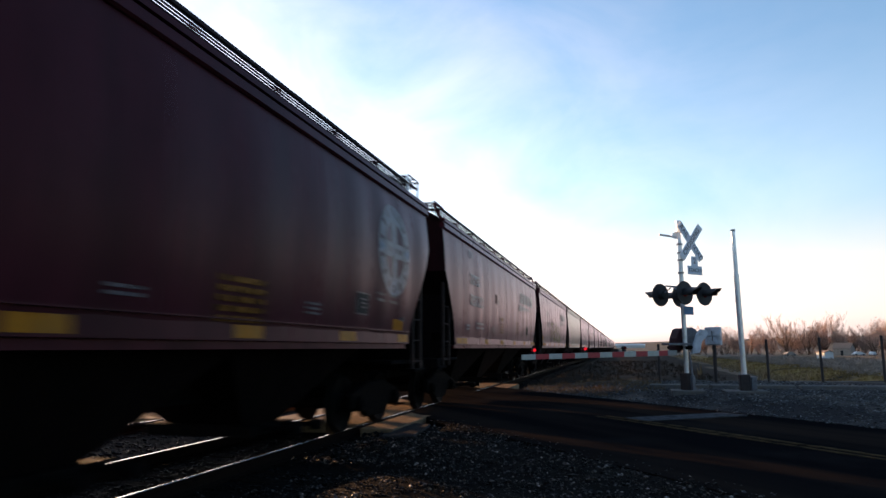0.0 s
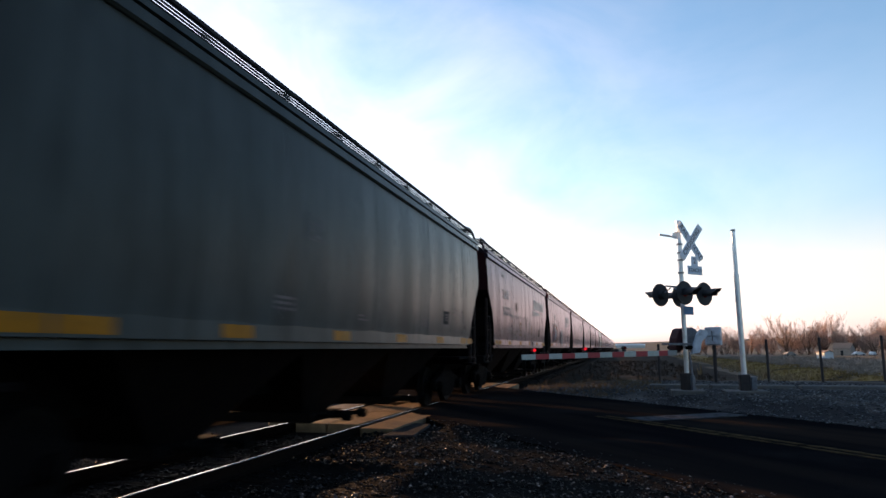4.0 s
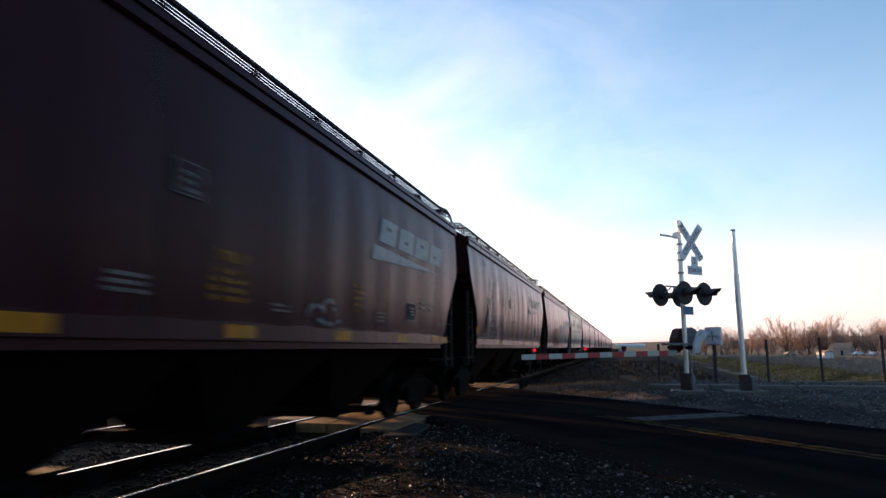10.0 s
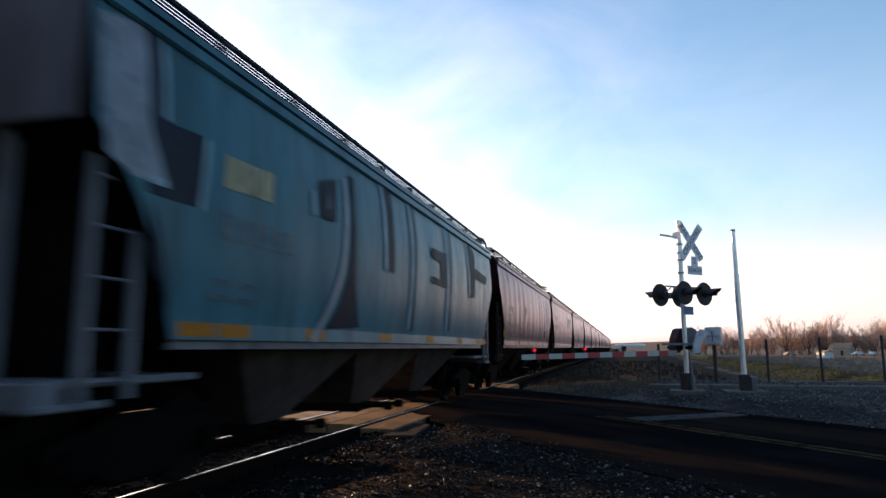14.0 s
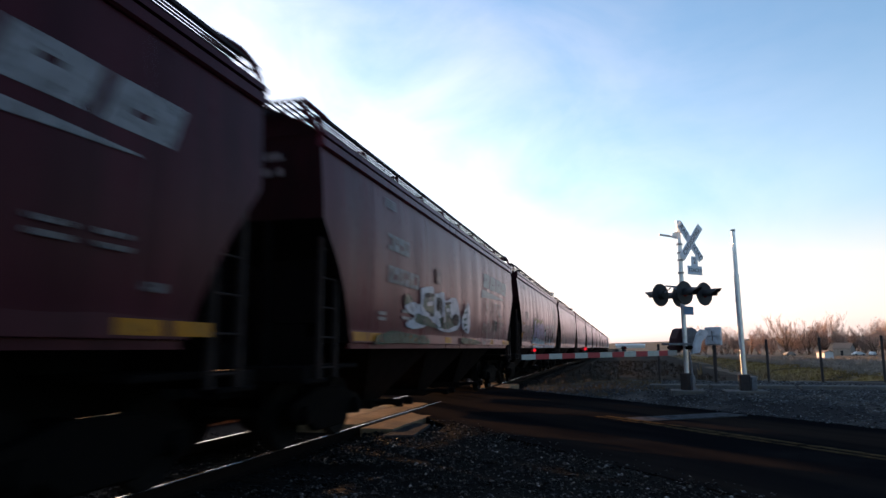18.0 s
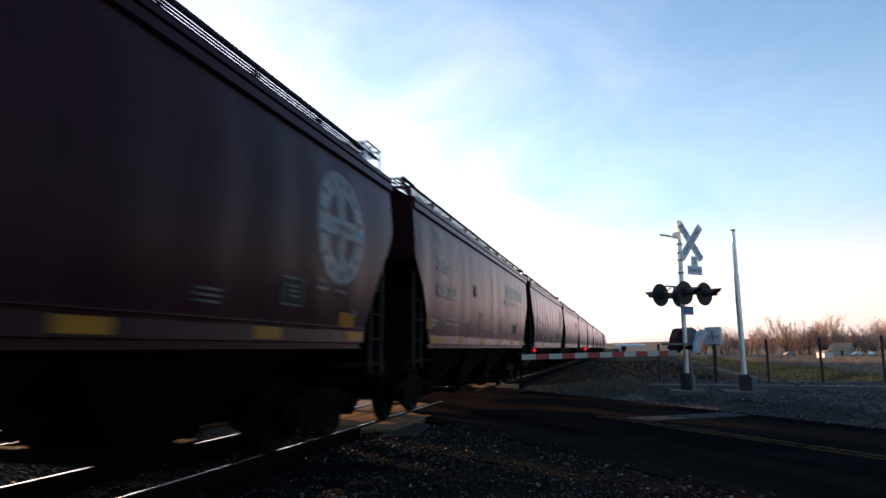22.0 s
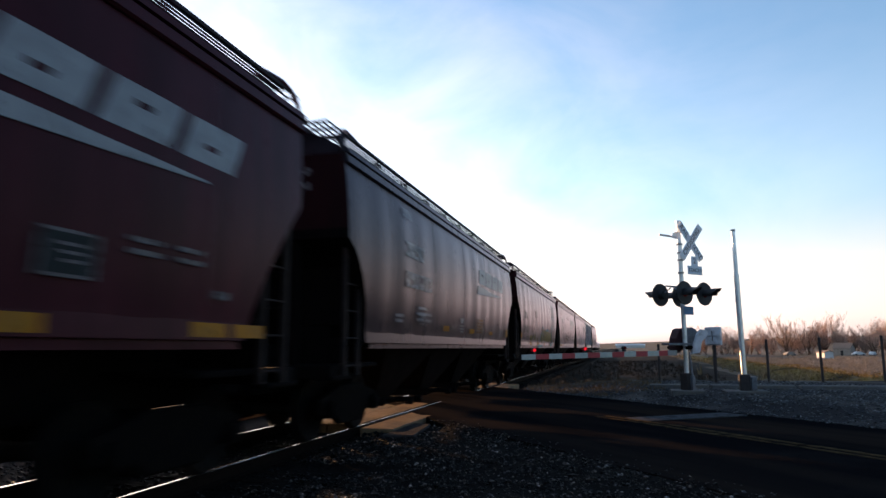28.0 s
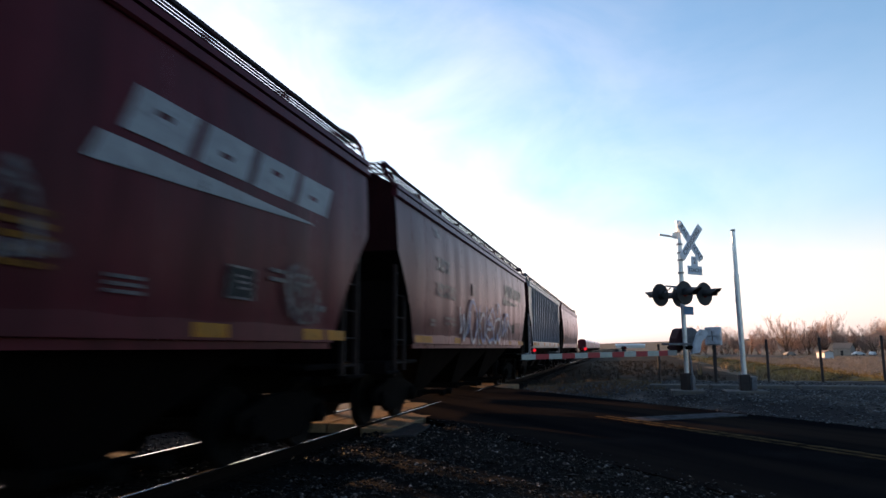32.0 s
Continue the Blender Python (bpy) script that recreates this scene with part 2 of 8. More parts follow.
YELLOW_LINE = material("worn_yellow_road_paint", (0.1, 0.068, 0.034), (0.035, 0.026, 0.017), 0.7, scale=9, spots=(0.012, 0.011, 0.01), spot_scale=5, spot_amount=0.9, spec=0.0)
WHITE_LINE = material("worn_white_road_paint", (0.105, 0.105, 0.105), (0.055, 0.055, 0.055), 0.7, scale=8, spots=(0.03, 0.03, 0.03), spot_scale=4, spot_amount=0.7, spec=0.0)
GROUND = material("dry_prairie", (0.19, 0.15, 0.115), (0.13, 0.1, 0.075), 0.95, scale=0.35, bump=0.8, bump_scale=3, spots=(0.13, 0.125, 0.055), spot_scale=0.035, spot_amount=0.8, spec=0.05)
GRASS = material("winter_grass_bank", (0.2, 0.145, 0.042), (0.23, 0.145, 0.06), 0.95, scale=0.9, bump=0.9, bump_scale=7, spots=(0.07, 0.045, 0.028), spot_scale=0.16, spot_amount=0.85, spec=0.05)
# one dark colour for both dark brush and the shade over it
DARK_SOIL = material("shaded_dark_soil", (0.02, 0.0172, 0.0145), (0.0105, 0.0095, 0.0085), 0.95, spec=0.02, scale=1.2, bump=0.9, bump_scale=6, spots=(0.08, 0.06, 0.04), spot_scale=0.5, spot_amount=0.5)
DIRT = material("bare_dirt", (0.15, 0.11, 0.075), (0.1, 0.075, 0.05), 0.95, scale=1.5, bump=0.6, bump_scale=9, spec=0.05)
WEED = material("dead_weeds", (0.27, 0.19, 0.1), (0.17, 0.11, 0.06), 0.9, scale=3, per_object=0.2, spec=0.05)
SAGE = material("sagebrush", (0.27, 0.23, 0.19), (0.16, 0.13, 0.105), 0.95, scale=1.2, bump=0.5, bump_scale=9, spec=0.05)
SAGE_DARK = material("dead_brush", (0.06, 0.048, 0.035), (0.03, 0.025, 0.02), 0.95, scale=1.2, spec=0.05)
TWIG = material("bare_twigs", (0.46, 0.33, 0.27), (0.32, 0.23, 0.18), 0.85, scale=1.0, per_object=0.25, spec=0.05)
BARK = material("grey_bark", (0.17, 0.12, 0.09), (0.1, 0.07, 0.055), 0.9, scale=6, bump=0.5, spec=0.05)
WHITE_PAINT = material("aluminium_white_paint", (0.9, 0.89, 0.89), (0.82, 0.8, 0.8), 0.32, 0.55, scale=9, spots=(0.45, 0.42, 0.38), spot_scale=2.5)
SIGN_WHITE = material("reflective_sign_white", (0.84, 0.88, 0.92), (0.78, 0.81, 0.85), 0.5, scale=10)
SIGN_BLACK = material("sign_black", (0.02, 0.02, 0.022), rough=0.55)
SIGN_BLUE = material("blue_notice", (0.16, 0.3, 0.48), (0.12, 0.23, 0.38), 0.5, scale=8)
MATT_BLACK = material("matt_black_paint", (0.018, 0.017, 0.018), (0.03, 0.028, 0.028), 0.6, scale=12)
LENS = material("dark_red_lens", (0.13, 0.012, 0.012), rough=0.12)
LENS_LIT = material("lit_red_lens", (0.5, 0.02, 0.03), rough=0.2, glow=((1.0, 0.02, 0.03), 0.3))
GATE_WHITE = material("gate_white_sheeting", (0.55, 0.54, 0.46), (0.45, 0.44, 0.38), 0.5, scale=9)
GATE_RED = material("gate_red_sheeting", (0.5, 0.035, 0.04), (0.38, 0.03, 0.035), 0.45, scale=9)
RUST_STEEL = material("dark_rusty_post", (0.05, 0.035, 0.03), (0.03, 0.024, 0.022), 0.8, scale=18, bump=0.4)
REFLECTOR = material("yellow_reflector", (0.46, 0.175, 0.01), (0.34, 0.13, 0.009), 0.4, spec=GLOSS, scale=6, spots=(0.2, 0.13, 0.05), spot_scale=3)
ORANGE_MARK = material("orange_yellow_stencil", (0.22, 0.095, 0.015), (0.14, 0.06, 0.012), 0.34, scale=6, spec=GLOSS)
WORN_STENCIL = material("worn_white_stencil", (0.3, 0.295, 0.305), (0.19, 0.18, 0.185), 0.34, scale=9, spec=GLOSS)
STENCIL = material("white_stencil", (0.36, 0.37, 0.38), (0.27, 0.27, 0.28), 0.34, scale=6, spec=GLOSS)
FADED = material("faded_white_stencil", (0.19, 0.17, 0.175), (0.11, 0.095, 0.095), 0.34, scale=5, spec=GLOSS)
DARK_STENCIL = material("dark_stencil_ground", (0.03, 0.035, 0.035), rough=0.6, spec=GLOSS)
SPRAY = {
    "lime": material("lime_spray", (0.2, 0.23, 0.05), (0.11, 0.135, 0.02), 0.34, scale=3, spec=GLOSS),
    "white": material("white_spray", (0.58, 0.59, 0.63), (0.42, 0.43, 0.47), 0.34, scale=3, spec=GLOSS),
    "grey": material("thin_grey_spray", (0.3, 0.29, 0.3), (0.16, 0.15, 0.155), 0.34, scale=3, spec=GLOSS),
    "red": material("red_spray", (0.27, 0.03, 0.032), (0.18, 0.022, 0.024), 0.34, scale=3, spec=GLOSS),
    "crimson": material("deep_red_spray", (0.13, 0.006, 0.008), (0.09, 0.005, 0.007), 0.34, scale=3, spec=GLOSS),
    "green": material("pale_green_spray", (0.15, 0.3, 0.225), (0.09, 0.203, 0.15), 0.34, scale=3, spec=GLOSS),
    "dark_green": material("dark_green_spray", (0.0338, 0.09, 0.0638), (0.0225, 0.06, 0.045), 0.34, scale=3, spec=GLOSS),
    "pale_blue": material("pale_blue_spray", (0.3, 0.36, 0.56), (0.22, 0.26, 0.42), 0.34, scale=3, spec=GLOSS),
    "cyan": material("cyan_spray", (0.075, 0.3, 0.352), (0.0525, 0.21, 0.247), 0.34, scale=3, spec=GLOSS),
    "sky": material("light_blue_spray", (0.33, 0.48, 0.54), (0.2, 0.32, 0.38), 0.34, scale=3, spec=GLOSS),
    "azure": material("light_azure_spray", (0.14, 0.3, 0.39), (0.07, 0.16, 0.22), 0.34, scale=3, spec=GLOSS),
    "lilac": material("lilac_spray", (0.38, 0.33, 0.5), (0.29, 0.24, 0.4), 0.34, scale=3, spec=GLOSS),
    "yellow": material("mustard_spray", (0.3, 0.232, 0.0525), (0.21, 0.158, 0.0375), 0.34, scale=3, spec=GLOSS),
    "rose": material("faded_red_spray", (0.24, 0.075, 0.065), (0.15, 0.05, 0.045), 0.34, scale=3, spec=GLOSS),
    "worn": material("worn_white_spray", (0.2, 0.185, 0.19), (0.09, 0.075, 0.08), 0.34, scale=4, spec=GLOSS),
    "slate": material("dull_blue_grey_spray", (0.1, 0.125, 0.15), (0.06, 0.075, 0.09), 0.34, scale=4, spec=GLOSS),
    "pale": material("pale_grey_spray", (0.33, 0.37, 0.41), (0.24, 0.27, 0.3), 0.34, scale=3, spec=GLOSS),
    "cream": material("cream_stencil", (0.5, 0.44, 0.24), (0.38, 0.33, 0.18), 0.34, scale=4, spec=GLOSS),
    "faded": material("rubbed_stencil", (0.15, 0.2, 0.23), (0.12, 0.16, 0.19), 0.34, scale=4, spec=GLOSS),
    "plum": material("plum_spray", (0.23, 0.11, 0.19), (0.12, 0.055, 0.1), 0.34, scale=3, spec=GLOSS),
    "black": material("black_spray", (0.009, 0.009, 0.0112), rough=0.5, spec=GLOSS),
    "navy": material("dark_slate_spray", (0.015, 0.0263, 0.0413), rough=0.5, spec=GLOSS),
}


def scuffed(m, cover, size=5.0):
    """Thin paint: patchy cover, with the car's own colour showing through."""
    n, l = m.node_tree.nodes, m.node_tree.links
    c = n.new("ShaderNodeTexCoord")
    mp = n.new("ShaderNodeMapping")
    mp.inputs["Scale"].default_value = (1, 1.3, 0.7)
    t = n.new("ShaderNodeTexNoise")
    t.inputs["Scale"].default_value, t.inputs["Detail"].default_value, t.inputs["Roughness"].default_value = size, 7.0, 0.7
    r = n.new("ShaderNodeMapRange")
    r.inputs["From Min"].default_value, r.inputs["From Max"].default_value = 0.62 - 0.4 * cover, 0.74 - 0.4 * cover
    r.inputs["To Min"].default_value = 0.25 * cover
    clear = n.new("ShaderNodeBsdfTransparent")
    mix = n.new("ShaderNodeMixShader")
    l.new(c.outputs["Object"], mp.inputs["Vector"])
    l.new(mp.outputs["Vector"], t.inputs["Vector"])
    l.new(t.outputs["Fac"], r.inputs["Value"])
    l.new(r.outputs["Result"], mix.inputs["Fac"])
    l.new(clear.outputs["BSDF"], mix.inputs[1])
    l.new(n["Principled BSDF"].outputs["BSDF"], mix.inputs[2])
    l.new(mix.outputs["Shader"], n["Material Output"].inputs["Surface"])


for key, m in SPRAY.items():
    scuffed(m, {"worn": 0.4, "grey": 0.5, "sky": 0.8, "azure": 0.48, "lilac": 0.75, "red": 0.85, "crimson": 0.7, "white": 0.7, "faded": 0.45, "slate": 0.45, "rose": 0.4, "plum": 0.45, "yellow": 0.5, "pale": 0.75, "navy": 0.8, "cream": 0.7, "lime": 0.6, "black": 0.65}.get(key, 0.6), 9.0 if key in ("worn", "plum", "yellow", "azure") else 5.0)
for m, cover in ((WORN_STENCIL, 0.72), (FADED, 0.6), (STENCIL, 0.8), (ORANGE_MARK, 0.55), (REFLECTOR, 0.85)):
    scuffed(m, cover, 7.0)
WALL_WHITE = material("white_siding", (0.7, 0.7, 0.68), (0.6, 0.6, 0.58), 0.7, scale=2)
WALL_TAN = material("tan_siding", (0.34, 0.29, 0.24), (0.27, 0.23, 0.19), 0.8, scale=2)
ROOF_TAN = material("brown_shingle", (0.26, 0.19, 0.14), (0.19, 0.14, 0.1), 0.85, scale=4)
GLASS_DARK = material("dark_window_glass", (0.03, 0.035, 0.04), rough=0.1)


# ---- mesh helpers ----
class Geo:
    """Collects vertices and faces of one mesh."""

    def __init__(self):
        self.v, self.f = [], []

    def box(self, x0, x1, y0, y1, z0, z1):
        n = len(self.v)
        self.v += [(x, y, z) for z in (z0, z1) for x, y in ((x0, y0), (x1, y0), (x1, y1), (x0, y1))]
        self.f += [tuple(n + i for i in q) for q in ((3, 2, 1, 0), (4, 5, 6, 7), (0, 1, 5, 4), (1, 2, 6, 5), (2, 3, 7, 6), (3, 0, 4, 7))]
        return self

    def tube(self, a, b, r, r2=None, sides=8, caps=True):
        a, b = Vector(a), Vector(b)
        r2 = r if r2 is None else r2
        d = (b - a).normalized()
        u = d.cross(Vector((0, 0, 1)) if abs(d.z) < 0.9 else Vector((1, 0, 0))).normalized()
        w = d.cross(u)
        n = len(self.v)
        for c, s in ((a, r), (b, r2)):
            for i in range(sides):
                t = 2 * math.pi * i / sides
                self.v.append(tuple(c + (u * math.cos(t) + w * math.sin(t)) * s))
        for i in range(sides):
            j = (i + 1) % sides
            self.f.append((n + i, n + j, n + sides + j, n + sides + i))
        if caps:
            self.f += [tuple(n + i for i in reversed(range(sides))), tuple(n + sides + i for i in range(sides))]
        return self

    def pipe(self, points, r, sides=6):
        for a, b in zip(points, points[1:]):
            self.tube(a, b, r, sides=sides)
        return self

    def slab(self, outline, axis, lo, hi):
        """A flat outline of two coordinates drawn out along the third axis."""
        n, k = len(self.v), len(outline)
        for d in (lo, hi):
            for p, q in outline:
                self.v.append({"x": (d, p, q), "y": (p, d, q), "z": (p, q, d)}[axis])
        self.f += [tuple(n + i for i in reversed(range(k))), tuple(n + k + i for i in range(k))]
        for i in range(k):
            j = (i + 1) % k
            self.f.append((n + i, n + j, n + k + j, n + k + i))
        return self

    def lathe(self, profile, axis_point, axis="x", sides=24):
        """Rings (offset along the axis, radius), closed by caps at both ends."""
        n = len(self.v)
        for d, r in profile:
            for i in range(sides):
                t = 2 * math.pi * i / sides
                c, s = r * math.cos(t), r * math.sin(t)
                off = {"x": (d, c, s), "y": (s, d, c), "z": (c, s, d)}[axis]
                self.v.append(tuple(p + o for p, o in zip(axis_point, off)))
        for k in range(len(profile) - 1):
            for i in range(sides):
                j = (i + 1) % sides
                self.f.append((n + k * sides + i, n + k * sides + j, n + (k + 1) * sides + j, n + (k + 1) * sides + i))
        self.f += [tuple(n + i for i in reversed(range(sides))), tuple(n + (len(profile) - 1) * sides + i for i in range(sides))]
        return self

    def mesh(self, name, bevel=0.0, smooth=False, weld=False):
        me = bpy.data.meshes.new(name)
        me.from_pydata(self.v, [], self.f)
        bm = bmesh.new()
        bm.from_mesh(me)
        if weld:
            bmesh.ops.remove_doubles(bm, verts=bm.verts, dist=0.0005)
        bmesh.ops.recalc_face_normals(bm, faces=bm.faces)
        if bevel:
            sharp = [e for e in bm.edges if len(e.link_faces) == 2 and e.calc_face_angle(0) > 0.6]
            bmesh.ops.bevel(bm, geom=sharp, offset=bevel, segments=1, affect="EDGES", clamp_overlap=True)
        bm.to_mesh(me)
        bm.free()
        if smooth:
            me.polygons.foreach_set("use_smooth", [True] * len(me.polygons))
            me.set_sharp_from_angle(angle=radians(38))
        me.materials.append(None)
        return me


def dress(ob, mat):
    slot = ob.material_slots[0]
    slot.link, slot.material = "OBJECT", mat
    return ob


def part(name, data, mat, parent, label="", at=None, bevel=0.0, smooth=False):
    """Links a mesh (or a Geo) as one object under a thing or under a part."""
    me = data.mesh(name, bevel, smooth) if isinstance(data, Geo) else data
    ob = dress(new(name, me), mat)
    ob.parent = parent
    if at is not None:
        ob.matrix_basis = at if isinstance(at, Matrix) else Matrix.Translation(at)
    if label:
        ob["label"] = label
    return ob


def thing(name, label, category, group="", kind="", at=None):
    ob = new(name)
    ob.empty_display_size = 0.2
    if at is not None:
        ob.matrix_basis = at if isinstance(at, Matrix) else Matrix.Translation(at)
    return tagged(ob, label, category, group, kind)


def solid(name, data, mat, label, category="", group="", kind="", at=None, bevel=0.0, smooth=False):
    ob = part(name, data, mat, None, "", at, bevel, smooth)
    return tagged(ob, label, category, group, kind)


# ---- plan: the road crosses the two tracks askew ----
ALONG, ACROSS = Vector((0.62, -0.785, 0)), Vector((0.785, 0.62, 0))


def on_road(s, q, z=0.0):
    p = ALONG * s + ACROSS * q
    return (p.x, p.y, z)


def road_q(x, y):
    return 0.785 * x + 0.62 * y


def steps(value, table):
    for (a, va), (b, vb) in zip(table, table[1:]):
        if value <= b:
            t = max(0.0, (value - a) / (b - a))
            return va + (vb - va) * t * t * (3 - 2 * t)
    return table[-1][1]


TRACK_X = (-5.335, -9.575)
GAUGE = 1.5
LAND = [(0, -0.5), (26, -0.5), (40, -1.2), (60, -2.05), (330, -2.1), (420, -2.2), (650, -1.5), (1000, 2), (1800, 17), (3000, 26)]
BANK_X = 30.0        # where the grassy bank meets the sage flat


def bench_edge(y):
    return 7.0 + 0.027 * (y - 25)


def land(x, y):
    r = math.hypot(x, y)
    z = steps(r, LAND)
    if r > 650:
        turn = math.degrees(math.atan2(x, y))
        z *= 0.72 + 0.05 * max(-4, min(turn, 22)) + 0.12 * noise.noise((x * 0.002, y * 0.002, 0))
    # the level bench beside the line, the ditch behind its outer edge and the bank up to the flat
    if y > 12 and r < 700:
        edge = bench_edge(y) + 0.5 * noise.noise((0, y * 0.05, 2))
        bank = BANK_X + 1.6 * noise.noise((3, y * 0.045, 7)) + 0.7 * noise.noise((3, y * 0.2, 2))
        fade = max(0.0, min(1.0, (r - 300) / 300))
        floor = steps(x, [(edge, -0.42), (edge + 7, -2.1), (19.0, -3.35), (21.5, -3.3), (bank, -2.0), (bank + 12, -2.05)])
        enter = max(0.0, min(1.0, (r - 24) / 14)) if x > edge else 1.0
        floor = z + (floor - z) * enter
        z = floor + (z - floor) * fade
    lumps = 0.2 * max(0.0, noise.noise((x * 0.22, y * 0.16, 5))) * (x > BANK_X and r < 320)
    return z + lumps + 0.06 * noise.noise((x * 0.3, y * 0.3, 1)) * (r > 28)


def sheet(name, xs, ys, height, mats, label, pick=None, keep=None, category="ground"):
    verts = [(x, y, height(x, y)) for y in ys for x in xs]
    w = len(xs)
    faces, index = [], []
    for j in range(len(ys) - 1):
        for i in range(w - 1):
            cx, cy = (xs[i] + xs[i + 1]) / 2, (ys[j] + ys[j + 1]) / 2
            if keep and not keep(cx, cy):
                continue
            faces.append((j * w + i, j * w + i + 1, (j + 1) * w + i + 1, (j + 1) * w + i))
            index.append(pick(cx, cy) if pick else 0)
    me = bpy.data.meshes.new(name)
    me.from_pydata(verts, [], faces)
    for m in mats:
        me.materials.append(m)
    me.polygons.foreach_set("material_index", index)
    me.polygons.foreach_set("use_smooth", [True] * len(faces))
    return tagged(new(name, me), label, category, "", "structure")


def spread(lo, hi, step, end, grow=1.25):
    vals = list(np.arange(lo, hi + 0.01, step))
    a, d = vals[0], step
    while a > -end:
        d *= grow
        a -= d
        vals.insert(0, a)
    a, d = vals[-1], step
    while a < end:
        d *= grow
        a += d
        vals.append(a)
    return [float(v) for v in vals]


def land_kind(x, y):
    r = math.hypot(x, y)
    wob = 3 * noise.noise((x * 0.15, y * 0.15, 4))
    edge = bench_edge(y)
    if 27 < y < 420 and -0.25 + 0.05 * wob < x - edge < 0.3 + 0.003 * y:
        return 2
    # bench: dark growth and the train's shadow, both in the soil colour
    if y > 20 and -30 < x < edge and r < 210:
        return 3
    # near slope of the ditch: its shade painted as dark soil
    if y > 20 and edge < x < 19.5 + 0.5 * wob and r < 300:
        return 3 if noise.noise((x * 0.3, y * 0.12, 9)) > -0.3 else 1
    if y > 20 and edge < x < BANK_X - 1 + 0.8 * wob and r < 330:
        return 3 if noise.noise((x * 0.22, y * 0.1, 9)) > 0.32 else 1
    return 0


sheet("ground", spread(-30, 60, 1.2, 3500), spread(-20, 170, 1.5, 3500), land, [GROUND, GRASS, DIRT, DARK_SOIL],
      "dry winter prairie with a grassy ditch bank and low hills", land_kind)

# the long embankment under both tracks
bed = Geo()
bed.slab([(-17.0, -3.2), (-12.0, -0.24), (-3.3, -0.24), (1.2, -3.2)], "y", -160, 1400)
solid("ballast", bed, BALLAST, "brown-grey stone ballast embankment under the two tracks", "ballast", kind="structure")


def bed_height(x, y):
    q = road_q(x, y)
    bumps = 0.022 * noise.noise((x * 2.3, y * 2.3, 0)) + 0.03 * noise.noise((x * 0.6, y * 0.6, 3))
    track = min(abs(x - c) for c in TRACK_X)
    if x < -3.35:
        z = -0.175 if track < 1.35 else -0.19
    else:
        z = -0.17 + 0.11 * min(1, (x + 3.35) / 1.2)
    if x > -3.2 and 4.3 < q < 5.35:
        z += (-0.018 - z) * min(1.0, (q - 4.3) / 0.7)
    if x > -4.3 and 8 < y < 12.4 and q < 5.6:
        z = max(z, -0.075)
    if 5.35 < q < 11.3 and -19 < x < 40:
        z = min(z, -0.11)
    if x > -3.3 and q > 12.5:
        z = -0.1 - 0.1 * (x + 3.3)
    return z + bumps * (0.35 if track < 1.35 else 1)


XS = [float(v) for v in np.arange(-13, 9.01, 0.28)]
YS = [float(v) for v in np.arange(-9, 62, 0.4)]
sheet("gravel_ground", XS, YS, bed_height, [BALLAST], "crushed stone beside the tracks, coloured dark for the train's shade",
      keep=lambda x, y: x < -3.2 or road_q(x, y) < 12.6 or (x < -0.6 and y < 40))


def pad_height(x, y):
    q = road_q(x, y)
    z = steps(q, [(0, -0.06), (11.1, -0.06), (11.5, 0.02), (12.7, 0.21), (13.4, 0.24), (60, 0.24)])
    z *= steps(x, [(-9, 0.0), (-3.4, 0.0), (0.4, 1.0), (99, 1.0)])
    edge = 24.9 + 0.09 * (x + 2)
    if y > edge:
        z -= (y - edge) * 0.55
    return z + 0.025 * noise.noise((x * 1.7, y * 1.7, 7)) - 0.03


sheet("gravel_pad", [float(v) for v in np.arange(-3.3, 22, 0.3)], [float(v) for v in np.arange(-6, 28.5, 0.3)], pad_height, [PAD_GRAVEL],
      "pale grey gravel pad behind the road's edge", keep=lambda x, y: road_q(x, y) > 11.15)

# ---- the road ----
road = thing("road", "worn two-lane asphalt road with a double yellow line", "road", kind="structure")
R0, R1 = -70.0, 60.0


def strip(q0, q1, z, s0=R0, s1=R1, n=60, crown=0.0):
    """A slab of road between two lines, with a slightly frayed edge."""
    verts, faces = [], []
    for i in range(n + 1):
        s = s0 + (s1 - s0) * i / n
        a = q0 + 0.07 * noise.noise((s * 0.9, q0, 0))
        b = q1 + 0.07 * noise.noise((s * 0.9, q1, 5))
        top = z
        verts += [on_road(s, a, top), on_road(s, (a + b) / 2, top + crown), on_road(s, b, top), on_road(s, b, top - 0.12), on_road(s, a, top - 0.12)]
    for i in range(n):
        k = i * 5
        for e in range(5):
            f = (e + 1) % 5
            faces.append((k + e, k + f, k + 5 + f, k + 5 + e))
    g = Geo()
    g.v, g.f = verts, faces
    return g


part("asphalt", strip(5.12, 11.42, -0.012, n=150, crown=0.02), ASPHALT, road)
for q in (8.2, 8.42):
    part("yellow_line", strip(q - 0.05, q + 0.05, 0.015, s0=-11.2, n=70), YELLOW_LINE, road, "worn yellow centre line")
bar = Geo()
bar.slab([on_road(-10.72, 8.52)[:2], on_road(-10.72, 11.05)[:2], on_road(-10.1, 11.05)[:2], on_road(-10.1, 8.52)[:2]], "z", -0.02, 0.013)
part("stop_line", bar, WHITE_LINE, road, "broad worn white stop line")

# ---- the tracks ----
rail_outline = [(-0.07, -0.17), (0.07, -0.17), (0.07, -0.155), (0.012, -0.135), (0.012, -0.045), (0.036, -0.035), (0.036, -0.004), (-0.036, -0.004),
                (-0.036, -0.035), (-0.012, -0.045), (-0.012, -0.135), (-0.07, -0.155)]
rail_mesh = Geo().slab(rail_outline, "y", -150, 1300).mesh("rail")
